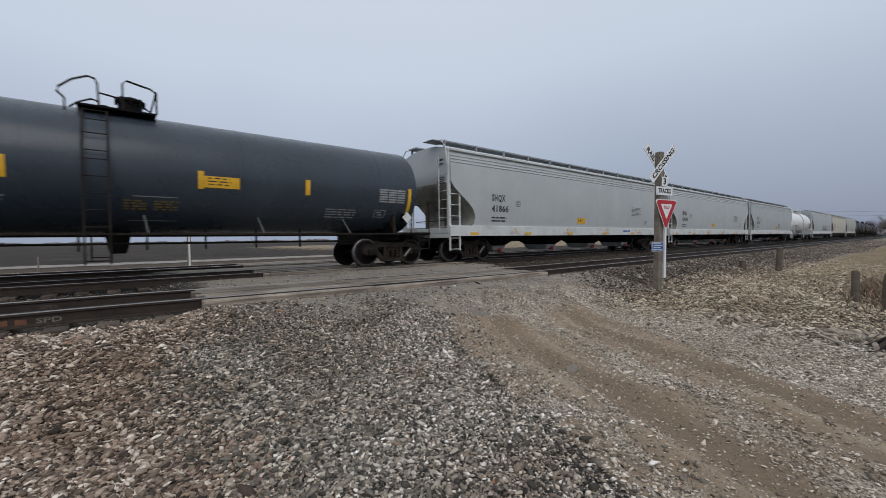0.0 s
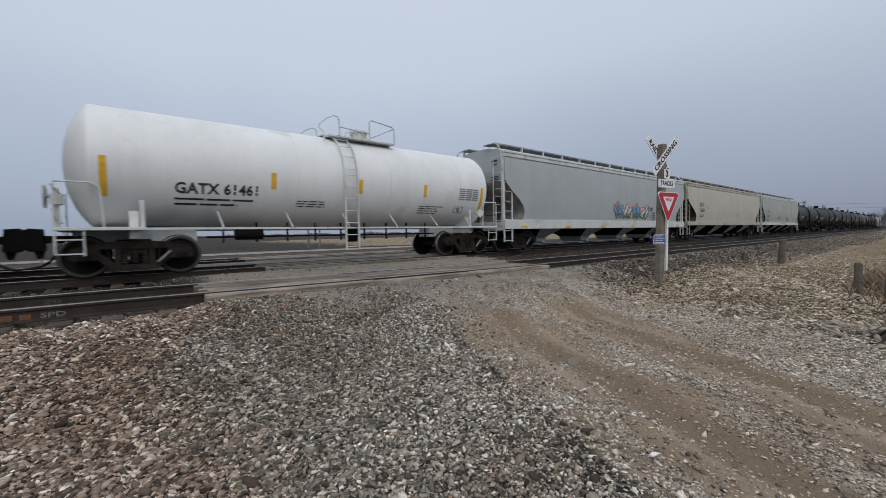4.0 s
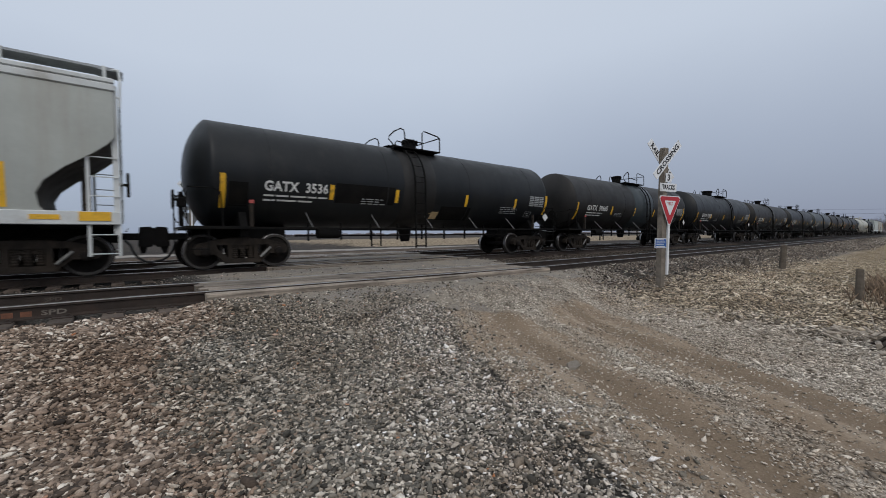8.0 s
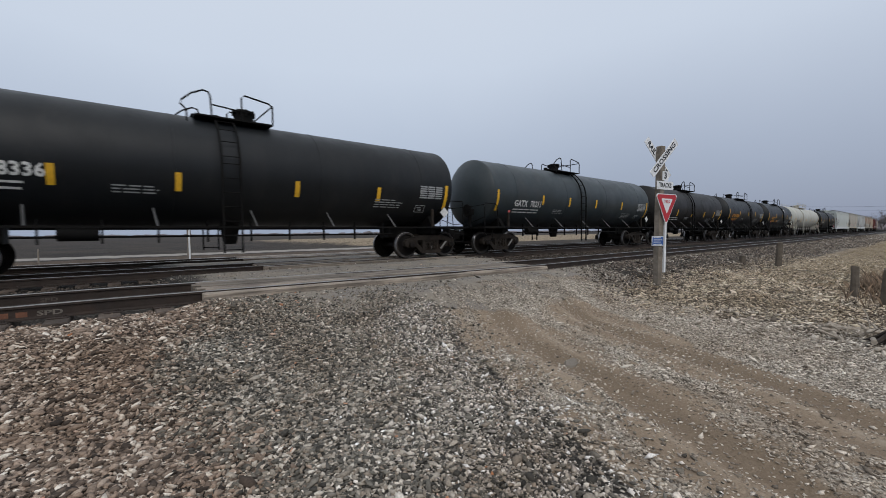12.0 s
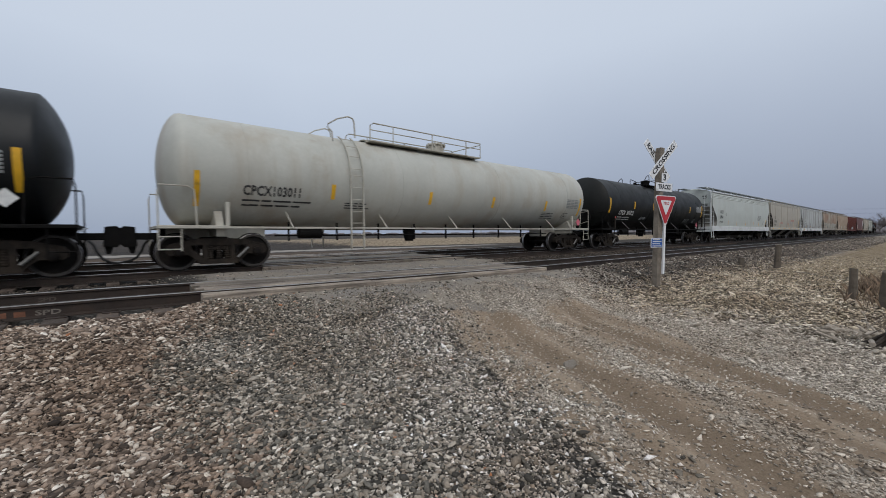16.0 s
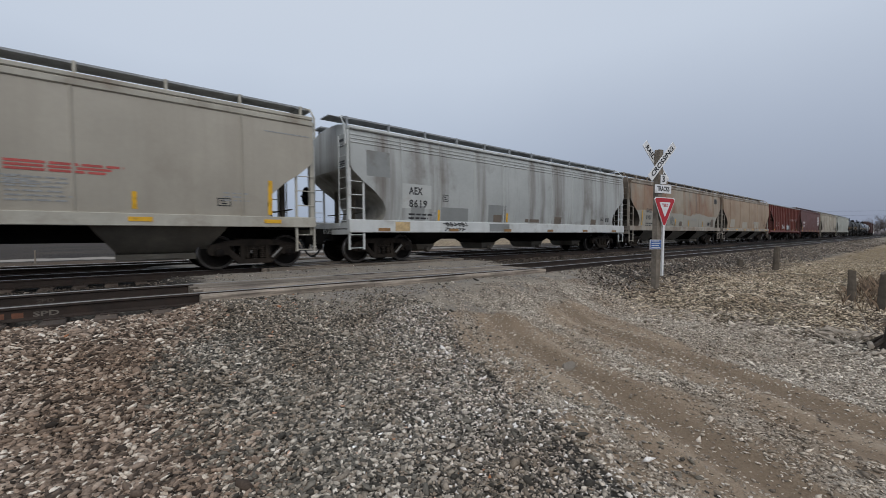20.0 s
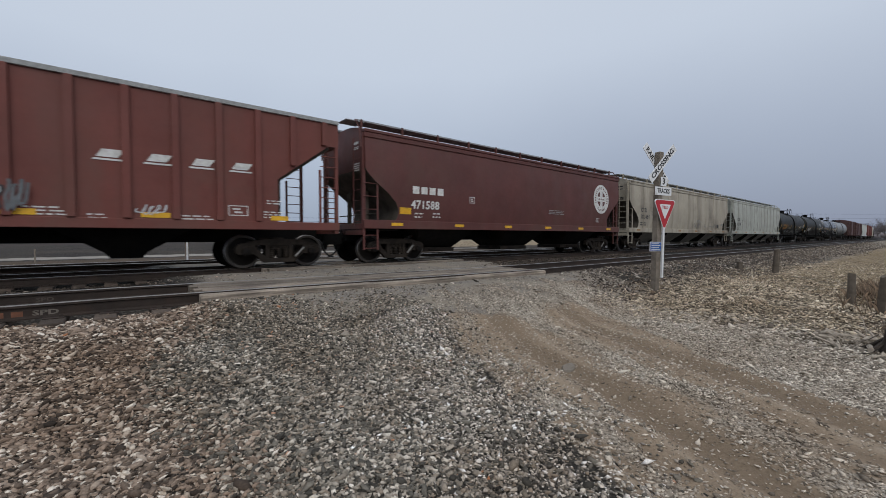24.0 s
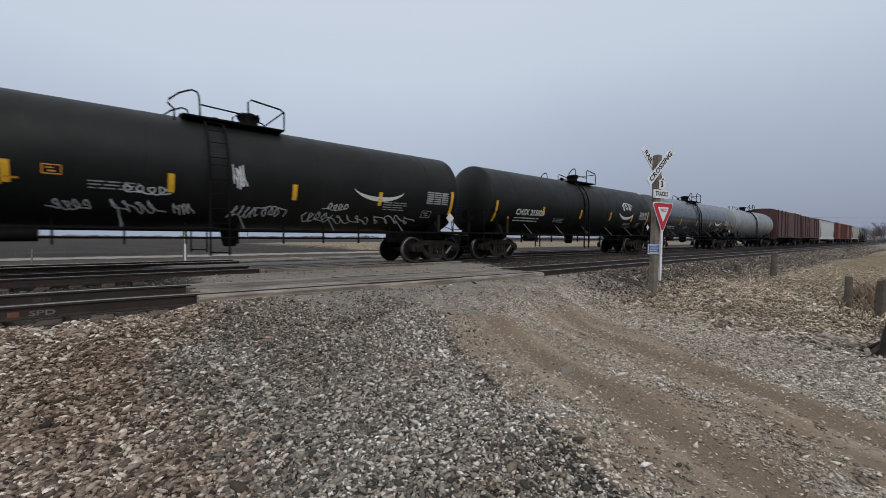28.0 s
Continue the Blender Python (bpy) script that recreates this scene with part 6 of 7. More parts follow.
    for side in (-1, 1):
        y0, y1 = sorted((side * 0.52, side * 1.06))
        brd = part("running_board", Shape().box(-a + 0.02, a - 0.02, y0, y1, zb - 0.03, zb + 0.02), M[board_mat], car, "dark galvanised roof walkway")
        nb = int(2 * a / 1.55)
        s = Shape()
        for k in range(nb + 1):
            x = -a + 0.2 + (2 * a - 0.4) * k / nb
            part("bracket", Shape().box(x - 0.03, x + 0.03, min(side * 1.02, side * 1.10), max(side * 1.02, side * 1.10), ze + 0.10, zb + 0.025), M[board_mat] if kind == "pellet" else sill, brd)
    for sgn in (-1, 1):
        e, out = sgn * (a - 0.02), min(0.42, g0 / 2 - 0.06) if sgn < 0 else min(0.14, g1 / 2 - 0.06)
        part("crossover_board", Shape().box(min(e + sgn * out, e - sgn * 0.3), max(e + sgn * out, e - sgn * 0.3), -1.06, -0.46, zb - 0.052, zb - 0.032), M[board_mat], car)
    part("hand_brake_wheel", Shape().spin_x([(a + 0.16, 0.24), (a + 0.19, 0.28), (a + 0.16, 0.30), (a + 0.13, 0.28), (a + 0.16, 0.24)], -0.45, 2.1, 18).box(a, a + 0.15, -0.48, -0.42, 2.07, 2.13).box(a + 0.15, a + 0.17, -0.72, -0.18, 2.08, 2.12), M["truck"], car)
    ends(car, a, g0, g1)
    # markings
    dm = M[data_mat or mark_mat]
    for k, words in enumerate(mark):
        letters(car, words, -a + mark_at, mark_z - 0.43 * k, mark_size, surf, M[mark_mat], width=mark_size * mark_k * len(words), spacing=1.1)
    if near:
        sd = int(L)
        if mark:
            lines(car, -a + mark_at, mark_z - 0.78, 1.05, 2, surf, dm, 0.13, 0.06, sd)
            stencil_box(car, -a + mark_at + 1.47, mark_z - 0.28, 0.27, 0.24, surf, dm)
        data_x, data_top = data_at or (-a + 2 * a * 0.59, 2.08)
        if data:
            lines(car, data_x, data_top, 1.35, 7 if kind == "pellet" else 3, surf, dm if kind == "pellet" else M["decal_grey"], 0.075, 0.028, sd + 3)
        if plate:
            wp = part("warning_plate", patch(Shape(), plate, plate + 0.72, 1.57, 1.86, surf, n=3), M["yellow"], car, "yellow notice panel")
            lines(wp, plate + 0.07, 1.80, 0.58, 3, surf, M["decal_black"], 0.07, 0.03, sd, "notice_text")
        # small marks on the end wall
        s = Shape()
        rng = random.Random(sd)
        for y, z, w in ((-1.15, 3.88, 0.34), (-1.15, 3.72, 0.30), (-1.2, 3.2, 0.42), (-1.2, 3.13, 0.36), (-1.2, 3.06, 0.45), (-1.2, 2.99, 0.3)):
            s.add([(-a + 0.052, y, z - 0.02 * (1 + 2 * (z > 3.5))), (-a + 0.052, y + w, z - 0.02 * (1 + 2 * (z > 3.5))), (-a + 0.052, y + w, z + 0.02), (-a + 0.052, y, z + 0.02)], [(0, 3, 2, 1)])
        part("end_stencil", s, dm, car)["kind"] = "stuff"
        stencil_box(car, -a + 2 * a * 0.85, 1.63, 0.30, 0.2, surf, dm)
        if posts:
            for x in posts:
                part("reflector_stripe", patch(Shape(), x - 0.045, x + 0.045, 1.5, 1.88, surf, n=2), M["yellow"], car)
        rz = 1.22 if kind == "grain" else 1.02
        if refl:
            for k in range(6):
                x = -a + 1.0 + (2 * a - 2.4) * k / 5
                part("reflector_strip", Shape().prism_y([(x, rz), (x + 0.44, rz), (x + 0.44, rz + 0.10), (x, rz + 0.10)], -1.594, -1.587), M[refl_mat], car)
    return car


# ---- boxcars and ribbed open hopper ----
def box_car(L, R, body, label, rib=1.15, top=4.35, kind="box"):
    a, s0 = (R - L) / 2, (L + R) / 2
    g0, g1 = gaps(L, R)
    car = thing("boxcar" if kind == "box" else "open_hopper_car", label, "boxcar" if kind == "box" else "hopper car", pose(s0, T2, 0), "freight cars of the train")
    TRAIN.append((car, s0))
    b = M[body]
    W = 1.50
    surf = lambda z: -W
    if kind == "box":
        part("body", Shape().prism_x([(-W, 1.15), (W, 1.15), (W, top - 0.15), (0.9, top + 0.08), (0, top + 0.13), (-0.9, top + 0.08), (-W, top - 0.15)], -a, a), b, car)
        for side in (-1, 1):
            y0, y1 = sorted((side * W, side * (W + 0.07)))
            part("sliding_door", Shape().box(-1.5, 1.5, y0, y1, 1.2, top - 0.25, 0.02), b, car)
    else:
        out = [(-a, 3.5), (-a + 0.3, 3.5), (-a + 1.75, 2.42), (-a + 1.75, 1.25), (a - 1.75, 1.25), (a - 1.75, 2.42), (a - 0.3, 3.5), (a, 3.5), (a, top), (-a, top)]
        part("body", Shape().prism_y(out, -W, W), b, car)
        for side in (-1, 1):
            y0, y1 = sorted((side * (W - 0.06), side * (W + 0.05)))
            part("side_sill", Shape().box(-a, a, y0, y1, 1.05, 1.27, 0.01), b, car)
            part("top_chord", Shape().box(-a, a, y0, y1, top - 0.06, top + 0.05, 0.01), M["decal_grey"], car)
        for sgn in (-1, 1):
            for side in (-1, 1):
                e, y = sgn * a, side * (W - 0.02)
                part("corner_post", Shape().box(min(e, e - sgn * 0.09), max(e, e - sgn * 0.09), min(y, y - side * 0.09), max(y, y - side * 0.09), 1.26, 3.5), b, car)
                x1 = e - sgn * 0.55
                lad = Shape().box(x1 - 0.03, x1 + 0.03, min(y, y - side * 0.05), max(y, y - side * 0.05), 1.26, 2.8)
                for k in range(7):
                    lad.tube([(e, y, 1.4 + 0.3 * k), (x1, y, 1.4 + 0.3 * k)], 0.014, 5)
                part("ladder", lad, b, car)
                part("slope_brace", Shape().bar((e - sgn * 1.72, 1.3), (e - sgn * 1.72, 2.42), 0.07, tuple(sorted((y, y - side * 0.06)))).bar((e - sgn * 0.3, 3.46), (e - sgn * 1.74, 2.40), 0.10, tuple(sorted((y, y - side * 0.3)))), M["truck"], car)
        for k in range(3):
            x = -a + 3.4 + (2 * a - 6.8) * (k + 0.5) / 3
            w = (2 * a - 6.8) / 6
            part("hopper_bay", Shape().loft([[(x - h, -y, z), (x + h, -y, z), (x + h, y, z), (x - h, y, z)] for z, h, y in ((0.36, 0.3, 0.7), (0.5, 0.4, 0.8), (1.26, w, 1.4))]), M["steel_black"], car)
    n = max(2, int(round((2 * a - 0.9) / rib)))
    for side in (-1, 1):
        for k in range(n + 1):
            x = -a + 0.45 + (2 * a - 0.9) * k / n
            if kind == "box" and abs(x) < 1.7:
                continue
            z0 = 1.27
            if kind != "box" and abs(x) > a - 1.8:
                z0 = 3.52 if abs(x) > a - 0.4 else 3.52 - (abs(x) - a + 1.75 < 0) * 1.0 - max(0, (a - 0.3 - abs(x))) * 0.745 + 0.08
            y0, y1 = sorted((side * W, side * (W + 0.09)))
            part("side_rib", Shape().box(x - 0.07, x + 0.07, y0, y1, z0, top - 0.06, 0.015), b, car)
    part("center_sill", Shape().box(-a + 0.2, a - 0.2, -0.28, 0.28, 0.72, 1.2, 0.01), M["steel_black"], car)
    for sgn in (-1, 1):
        e = sgn * a
        truck(car, sgn * (a - 1.6), s0)
        part("end_sill", Shape().box(min(e, e - sgn * 0.12), max(e, e - sgn * 0.12), -W, W, 0.95, 1.27, 0.01), b, car)
    ends(car, a, g0, g1)
    return car, surf, a


# ---- the cars, from the head of what is seen to the tail ----
GREY = (0.16, 0.13, 0.10)
M.update({
    "blueblack": mat("blue_black_paint", (0.040, 0.052, 0.067), 0.30, var=0.15, scale=0.7, grime=(0.035, 0.04, 0.045), grime_amt=0.1, streak=0.15, spec=0.35),
    "black": mat("black_tank_paint", (0.0085, 0.0100, 0.0116), 0.46, var=0.25, scale=0.7, grime=(0.026, 0.025, 0.023), grime_amt=0.2, streak=0.3, spec=0.28),
    "brownblack": mat("dusty_black_paint", (0.0165, 0.0157, 0.0152), 0.52, var=0.3, scale=0.7, grime=(0.028, 0.025, 0.022), grime_amt=0.35, streak=0.4, spec=0.24),
    "olive": mat("dull_black_paint", (0.0100, 0.0108, 0.0100), 0.5, var=0.3, scale=0.7, grime=(0.02, 0.019, 0.016), grime_amt=0.3, streak=0.3, spec=0.2),
    "slate": mat("slate_tank_paint", (0.033, 0.042, 0.046), 0.42, var=0.2, scale=0.7, grime=(0.05, 0.05, 0.048), grime_amt=0.3, streak=0.3, spec=0.28),
    "silver": mat("aluminium_tank_paint", (0.22, 0.235, 0.25), 0.4, var=0.25, scale=0.7, grime=(0.08, 0.07, 0.06), grime_amt=0.3, streak=0.4),
    "whitetank": mat("white_tank_paint", (0.74, 0.75, 0.75), 0.45, var=0.06, scale=0.7, grime=(0.45, 0.42, 0.38), grime_amt=0.1, streak=0.25),
    "creamtank": mat("chalky_white_tank_paint", (0.44, 0.44, 0.395), 0.55, var=0.1, scale=0.7, grime=(0.30, 0.22, 0.14), grime_amt=0.15, streak=0.45),
    "hop_light": mat("light_grey_car_paint", (0.425, 0.447, 0.452), 0.5, var=0.06, scale=0.6, grime=(0.36, 0.35, 0.33), grime_amt=0.12, streak=0.25, bump=0.3, bump_scale=1.3),
    "hop_grey": mat("mid_grey_car_paint", (0.385, 0.41, 0.415), 0.5, var=0.06, scale=0.6, grime=(0.28, 0.27, 0.26), grime_amt=0.12, streak=0.25, bump=0.3, bump_scale=1.3),
    "hop_cream": mat("cream_car_paint", (0.48, 0.445, 0.375), 0.55, var=0.06, scale=0.6, grime=(0.34, 0.30, 0.23), grime_amt=0.1, streak=0.3, bump=0.3, bump_scale=1.3),
    "hop_white": mat("white_car_paint", (0.47, 0.50, 0.465), 0.5, var=0.06, scale=0.6, grime=(0.38, 0.35, 0.3), grime_amt=0.15, streak=0.3, bump=0.3, bump_scale=1.3),
    "hop_chalk": mat("chalky_car_paint", (0.365, 0.38, 0.352), 0.6, var=0.1, scale=0.6, grime=(0.26, 0.22, 0.17), grime_amt=0.2, streak=0.6, bump=0.3, bump_scale=1.3),
    "hop_dirty": mat("dirty_grey_white_paint", (0.40, 0.415, 0.405), 0.6, var=0.10, scale=0.6, grime=(0.105, 0.078, 0.058), grime_amt=0.26, streak=1.0, bump=0.3, bump_scale=1.3),
    "hop_rust": mat("rust_stained_tan_paint", (0.31, 0.27, 0.21), 0.65, var=0.15, scale=0.6, grime=(0.27, 0.14, 0.075), grime_amt=0.6, streak=0.8, bump=0.3, bump_scale=1.3),
    "hop_tan": mat("tan_car_paint", (0.33, 0.25, 0.175), 0.65, var=0.12, scale=0.6, grime=(0.20, 0.11, 0.065), grime_amt=0.4, streak=0.6, bump=0.3, bump_scale=1.3),
    "hop_pale": mat("pale_grey_white_paint", (0.375, 0.39, 0.35), 0.6, var=0.14, scale=0.9, grime=(0.175, 0.16, 0.132), grime_amt=0.32, streak=0.9, bump=0.3, bump_scale=1.3),
    "hop_old": mat("weathered_grey_beige_paint", (0.365, 0.328, 0.262), 0.65, var=0.14, scale=0.6, grime=(0.105, 0.082, 0.062), grime_amt=0.36, streak=0.75, bump=0.3, bump_scale=1.3),
    "gate_grey": mat("outlet_gate_paint", (0.40, 0.41, 0.40), 0.6, var=0.2, scale=3.0, grime=(0.16, 0.14, 0.12), grime_amt=0.4),
    "cap_red": mat("faded_red_cap", (0.36, 0.10, 0.085), 0.6, var=0.2, scale=6.0),
    "patch_grey": mat("grey_patch_paint", (0.235, 0.245, 0.24), 0.6, var=0.1, scale=1.5, grime=(0.15, 0.13, 0.11), grime_amt=0.2),
    "patch_brown": mat("brown_patch_paint", (0.15, 0.12, 0.095), 0.7, var=0.2, scale=3.0),
    "graf_green": mat("spray_green", (0.05, 0.16, 0.09), 0.7, var=0.3, scale=6.0),
    "graf_violet": mat("spray_violet", (0.34, 0.30, 0.46), 0.7, var=0.2, scale=6.0),
    "jack_grey": mat("worn_bracket_paint", (0.10, 0.10, 0.10), 0.7, var=0.3, scale=5.0),
    "graf_rust": mat("browned_reflector", (0.26, 0.14, 0.05), 0.6, var=0.3, scale=5.0),
    "hop_beige": mat("dusty_cream_paint", (0.37, 0.34, 0.285), 0.6, var=0.08, scale=0.6, grime=(0.25, 0.22, 0.175), grime_amt=0.15, streak=0.45, bump=0.3, bump_scale=1.3),
    "sheen": mat("glossy_dark_tank_paint", (0.035, 0.042, 0.05), 0.24, var=0.2, scale=0.7, grime=(0.05, 0.05, 0.05), grime_amt=0.2, streak=0.2, spec=0.8),
    "faded_yellow": mat("faded_yellow_lettering", (0.20, 0.14, 0.035), 0.6, var=0.3, scale=9.0),
    "maroon": mat("maroon_car_paint", (0.098, 0.029, 0.024), 0.6, var=0.2, scale=0.6, grime=(0.095, 0.048, 0.036), grime_amt=0.3, streak=0.4),
    "redbrown": mat("oxide_red_car_paint", (0.15, 0.04, 0.03), 0.65, var=0.15, scale=0.6, grime=(0.13, 0.06, 0.045), grime_amt=0.3, streak=0.4, bump=0.2, bump_scale=8),
    "brownbox": mat("brown_boxcar_paint", (0.065, 0.024, 0.022), 0.65, var=0.2, scale=0.6, grime=(0.10, 0.06, 0.045), grime_amt=0.4, streak=0.5),
    "seam_grey": mat("dull_seam_paint", (0.30, 0.305, 0.275), 0.6, var=0.15, scale=1.5),
    "patch_pale": mat("pale_patch_paint", (0.46, 0.475, 0.46), 0.55, var=0.1, scale=1.5, grime=(0.3, 0.27, 0.23), grime_amt=0.25, streak=0.3),
    "sill_white": mat("white_sill_paint", (0.58, 0.60, 0.59), 0.5, var=0.1, scale=1.5, grime=(0.3, 0.27, 0.23), grime_amt=0.25, streak=0.3),
    "sill_cream": mat("cream_sill_paint", (0.43, 0.41, 0.35), 0.55, var=0.12, scale=1.5, grime=(0.22, 0.18, 0.14), grime_amt=0.35, streak=0.4),
    "sill_rust": mat("rusty_sill_paint", (0.36, 0.33, 0.28), 0.65, var=0.2, scale=1.5, grime=(0.14, 0.085, 0.05), grime_amt=0.6, streak=0.6),
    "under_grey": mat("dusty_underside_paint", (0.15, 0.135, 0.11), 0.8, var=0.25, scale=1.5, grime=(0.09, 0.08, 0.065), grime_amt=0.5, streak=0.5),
})


def banded_rust():
    """Tan paint with broad rust stains above a ragged line and paler repaint below it."""
    m = M["hop_rust"]
    n, l = m.node_tree.nodes, m.node_tree.links
    b = n["Principled BSDF"]
    old = b.inputs["Base Color"].links[0].from_socket
    co = n.new("ShaderNodeTexCoord")
    sep = n.new("ShaderNodeSeparateXYZ")
    l.new(co.outputs["Object"], sep.inputs[0])

    def noise_of(stretch, detail):
        mp = n.new("ShaderNodeMapping")
        mp.inputs["Scale"].default_value = stretch
        t = n.new("ShaderNodeTexNoise")
        t.inputs["Scale"].default_value = 1.0
        t.inputs["Detail"].default_value = detail
        l.new(co.outputs["Object"], mp.inputs[0])
        l.new(mp.outputs[0], t.inputs["Vector"])
        return t.outputs[0]

    def ramp(src, p0, p1, top=1.0):
        r = n.new("ShaderNodeValToRGB")
        r.color_ramp.elements[0].position, r.color_ramp.elements[0].color = p0, (0, 0, 0, 1)
        r.color_ramp.elements[1].position, r.color_ramp.elements[1].color = p1, (top, top, top, 1)
        l.new(src, r.inputs[0])
        return r.outputs[0]

    def mix(fac, a, c):
        x = n.new("ShaderNodeMix")
        x.data_type = "RGBA"
        l.new(fac, x.inputs[0])
        l.new(a, x.inputs[6])
        x.inputs[7].default_value = (*c, 1)
        return x.outputs[2]

    col = mix(ramp(noise_of((0.55, 0.5, 0.35), 4.0), 0.47, 0.56, 0.75), old, (0.235, 0.125, 0.075))
    col = mix(ramp(noise_of((1.1, 1.0, 0.12), 5.0), 0.56, 0.68, 0.7), col, (0.11, 0.085, 0.068))
    k = n.new("ShaderNodeMath")
    k.operation = "MULTIPLY_ADD"
    k.inputs[1].default_value = 0.9
    l.new(noise_of((0.5, 0.5, 1.5), 7.0), k.inputs[0])
    l.new(sep.outputs[2], k.inputs[2])
    d = n.new("ShaderNodeMath")
    d.operation = "SUBTRACT"
    d.inputs[0].default_value = 3.3
    l.new(k.outputs[0], d.inputs[1])
    col = mix(ramp(d.outputs[0], 0.48, 0.54, 0.85), col, (0.33, 0.325, 0.285))
    l.new(col, b.inputs["Base Color"])


banded_rust()


def build_train():
    c = tank_car(-7.4, 8.6, "blueblack", "glossy blue-black tank car with yellow reflector stripes", "", near=True, deck_x=(-1.5, 0.25), dome_x=-0.22, lad_x=-0.88, stripes=(-2.26, 1.06, 3.70), stripe_up=0.25, rail_mat="truck")
    su = lambda z: -math.sqrt(max(0.01, TANK_R ** 2 - (z - TANK_Z) ** 2))
    part("warning_plate", patch(Shape(), 1.12, 1.92, 2.22, 2.5, su), M["yellow"], c, "yellow notice panel")
    lines(c, 1.2, 2.45, 0.64, 3, su, M["decal_black"], 0.075, 0.03, 4)
    lines(c, -0.43, 1.84, 0.46, 4, su, M["faded_yellow"], 0.06, 0.035, 14)
    lines(c, 0.13, 1.84, 0.5, 4, su, M["faded_yellow"], 0.06, 0.035, 15)
    part("stencil", patch(Shape(), -0.27, 0.56, 1.93, 1.95, su, n=1), M["decal_grey"], c)
    part("stencil", patch(Shape(), -0.35, 0.6, 1.40, 1.415, su, n=1), M["decal_grey"], c)
    c = hopper_car(9.51, 28.07, "hop_light", "clean light grey covered hopper with ridged top and white sill", ("SHQX", "41866"), sill="sill_white", bays=4, data_at=(4.79, 2.58), plate=-0.92)
    for x0, x1 in ((3.75, 4.22), (4.28, 4.56)):
        part("sill_lettering", Shape().prism_y([(x0, 1.16), (x1, 1.16), (x1 + 0.03, 1.25), (x0 + 0.03, 1.25)], -1.59, -1.586), M["sign_blue"], c, "blue lettering bar")
    hopper_car(29.06, 47.60, "hop_light", "light grey covered hopper with ridged top and white sill", ("SHQX", "42030"), sill="sill_white", bays=4, data_at=(4.79, 2.58), plate=-0.92)
    hopper_car(48.68, 67.45, "hop_grey", "plain mid-grey covered hopper with ridged top and white sill", ("CPCX", "816686"), sill="sill_white", bays=4, mark_size=0.23, mark_at=2.14, mark_z=2.60, data_at=(1.77, 2.1), plate=0.79)
    flat = lambda z: -float(np.interp(z, [q[0] for q in LEVELS], [q[1] for q in LEVELS]))
    tank_car(68.8, 81.7, "whitetank", "bright white tank car with white ladders and handrails", "GATX 61461", "decal_black", trim="sill_white", rail_mat="sill_white", dome=0.56, stripes=(-2.2, 0.4, 2.9), stripe_up=0.2)
    c = hopper_car(82.1, 100.9, "hop_grey", "grey covered hopper with blue and orange graffiti", (), kind="eave", sill="sill_white", bays=4, under="hop_grey", caps=False, gate="hop_grey", data_at=(4.9, 1.68))
    lines(c, 5.9, 2.36, 1.2, 5, flat, M["decal_black"], 0.09, 0.035, 8)
    part("sill_mark", patch(Shape(), 6.14, 6.23, 1.42, 1.5, flat), M["yellow"], c)
    for k, (x0, x1) in enumerate(((-0.6, 0.75), (0.45, 1.75), (1.5, 2.8), (2.55, 3.95))):
        blob(c, 30 + k, x0, x1, 1.42, 2.5 - 0.1 * (k % 2), flat, M["graf_orange"], 0.004 + 0.0005 * k)
        blob(c, 30 + k, x0 + 0.09, x1 - 0.09, 1.50, 2.40 - 0.1 * (k % 2), flat, M["graf_white"] if k % 2 else M["graf_blue"], 0.0065 + 0.0005 * k)
        scribble(c, 35 + k, x0 + 0.25, x1 - 0.25, 1.58, 2.3, flat, M["graf_grey"], 0.07, 2, 0.010)
        scribble(c, 45 + k, x0 + 0.3, x1 - 0.3, 1.52, 1.85, flat, M["graf_green"], 0.09, 2, 0.016)
    scribble(c, 34, 3.85, 4.32, 1.98, 2.24, flat, M["graf_grey"], 0.05, 3)
    blob(c, 36, 3.82, 4.28, 1.42, 1.95, flat, M["graf_violet"])
    scribble(c, 37, 3.85, 4.25, 1.5, 1.9, flat, M["hop_grey"], 0.03, 3, 0.009)
    for k in range(4):
        scribble(c, 38 + k, 4.32, 4.7, 1.44 + 0.13 * k, 1.54 + 0.13 * k, flat, M["decal_black"], 0.025, 4)
    hopper_car(101.6, 120.6, "hop_cream", "cream covered hopper with white roof rail", ("EQUX", "13828"), mark_at=2.37, mark_z=2.68, mark_k=0.69, cut=1.35, narrow=True, kind="grain", sill="sill_cream", bays=4, under="hop_cream")
    c = hopper_car(121.6, 139.25, "hop_chalk", "chalky pale grey covered hopper with tan and black graffiti", ("GPLX", "1388"), mark_at=2.0, mark_k=0.72, narrow=True, kind="grain", sill="sill_white", bays=4, under="hop_chalk")
    for x, z0, z1 in ((-7.39, 1.67, 2.42), (-5.38, 1.5, 2.0)):
        part("reflector_stripe", patch(Shape(), x - 0.05, x + 0.05, z0, z1, flat), M["yellow"], c)
    part("reflector_panel", Shape().prism_y([(-8.7, 1.2), (-8.24, 1.2), (-8.24, 1.39), (-8.7, 1.39)], -1.6, -1.587), M["yellow"], c)
    part("reflector_stripe", patch(Shape(), 7.02, 7.13, 1.45, 2.3, flat), M["yellow"], c)
    part("reflector_panel", Shape().prism_y([(8.15, 1.2), (8.66, 1.2), (8.66, 1.39), (8.15, 1.39)], -1.6, -1.587), M["yellow"], c)
    for k in range(7):
        part("sill_lettering", Shape().prism_y([(-0.92 + 0.36 * k, 1.27), (-0.64 + 0.36 * k, 1.27), (-0.64 + 0.36 * k, 1.33), (-0.92 + 0.36 * k, 1.33)], -1.59, -1.587), M["red_text"], c)
    blob(c, 41, -4.92, -2.52, 1.45, 2.05, flat, M["graf_tan"])
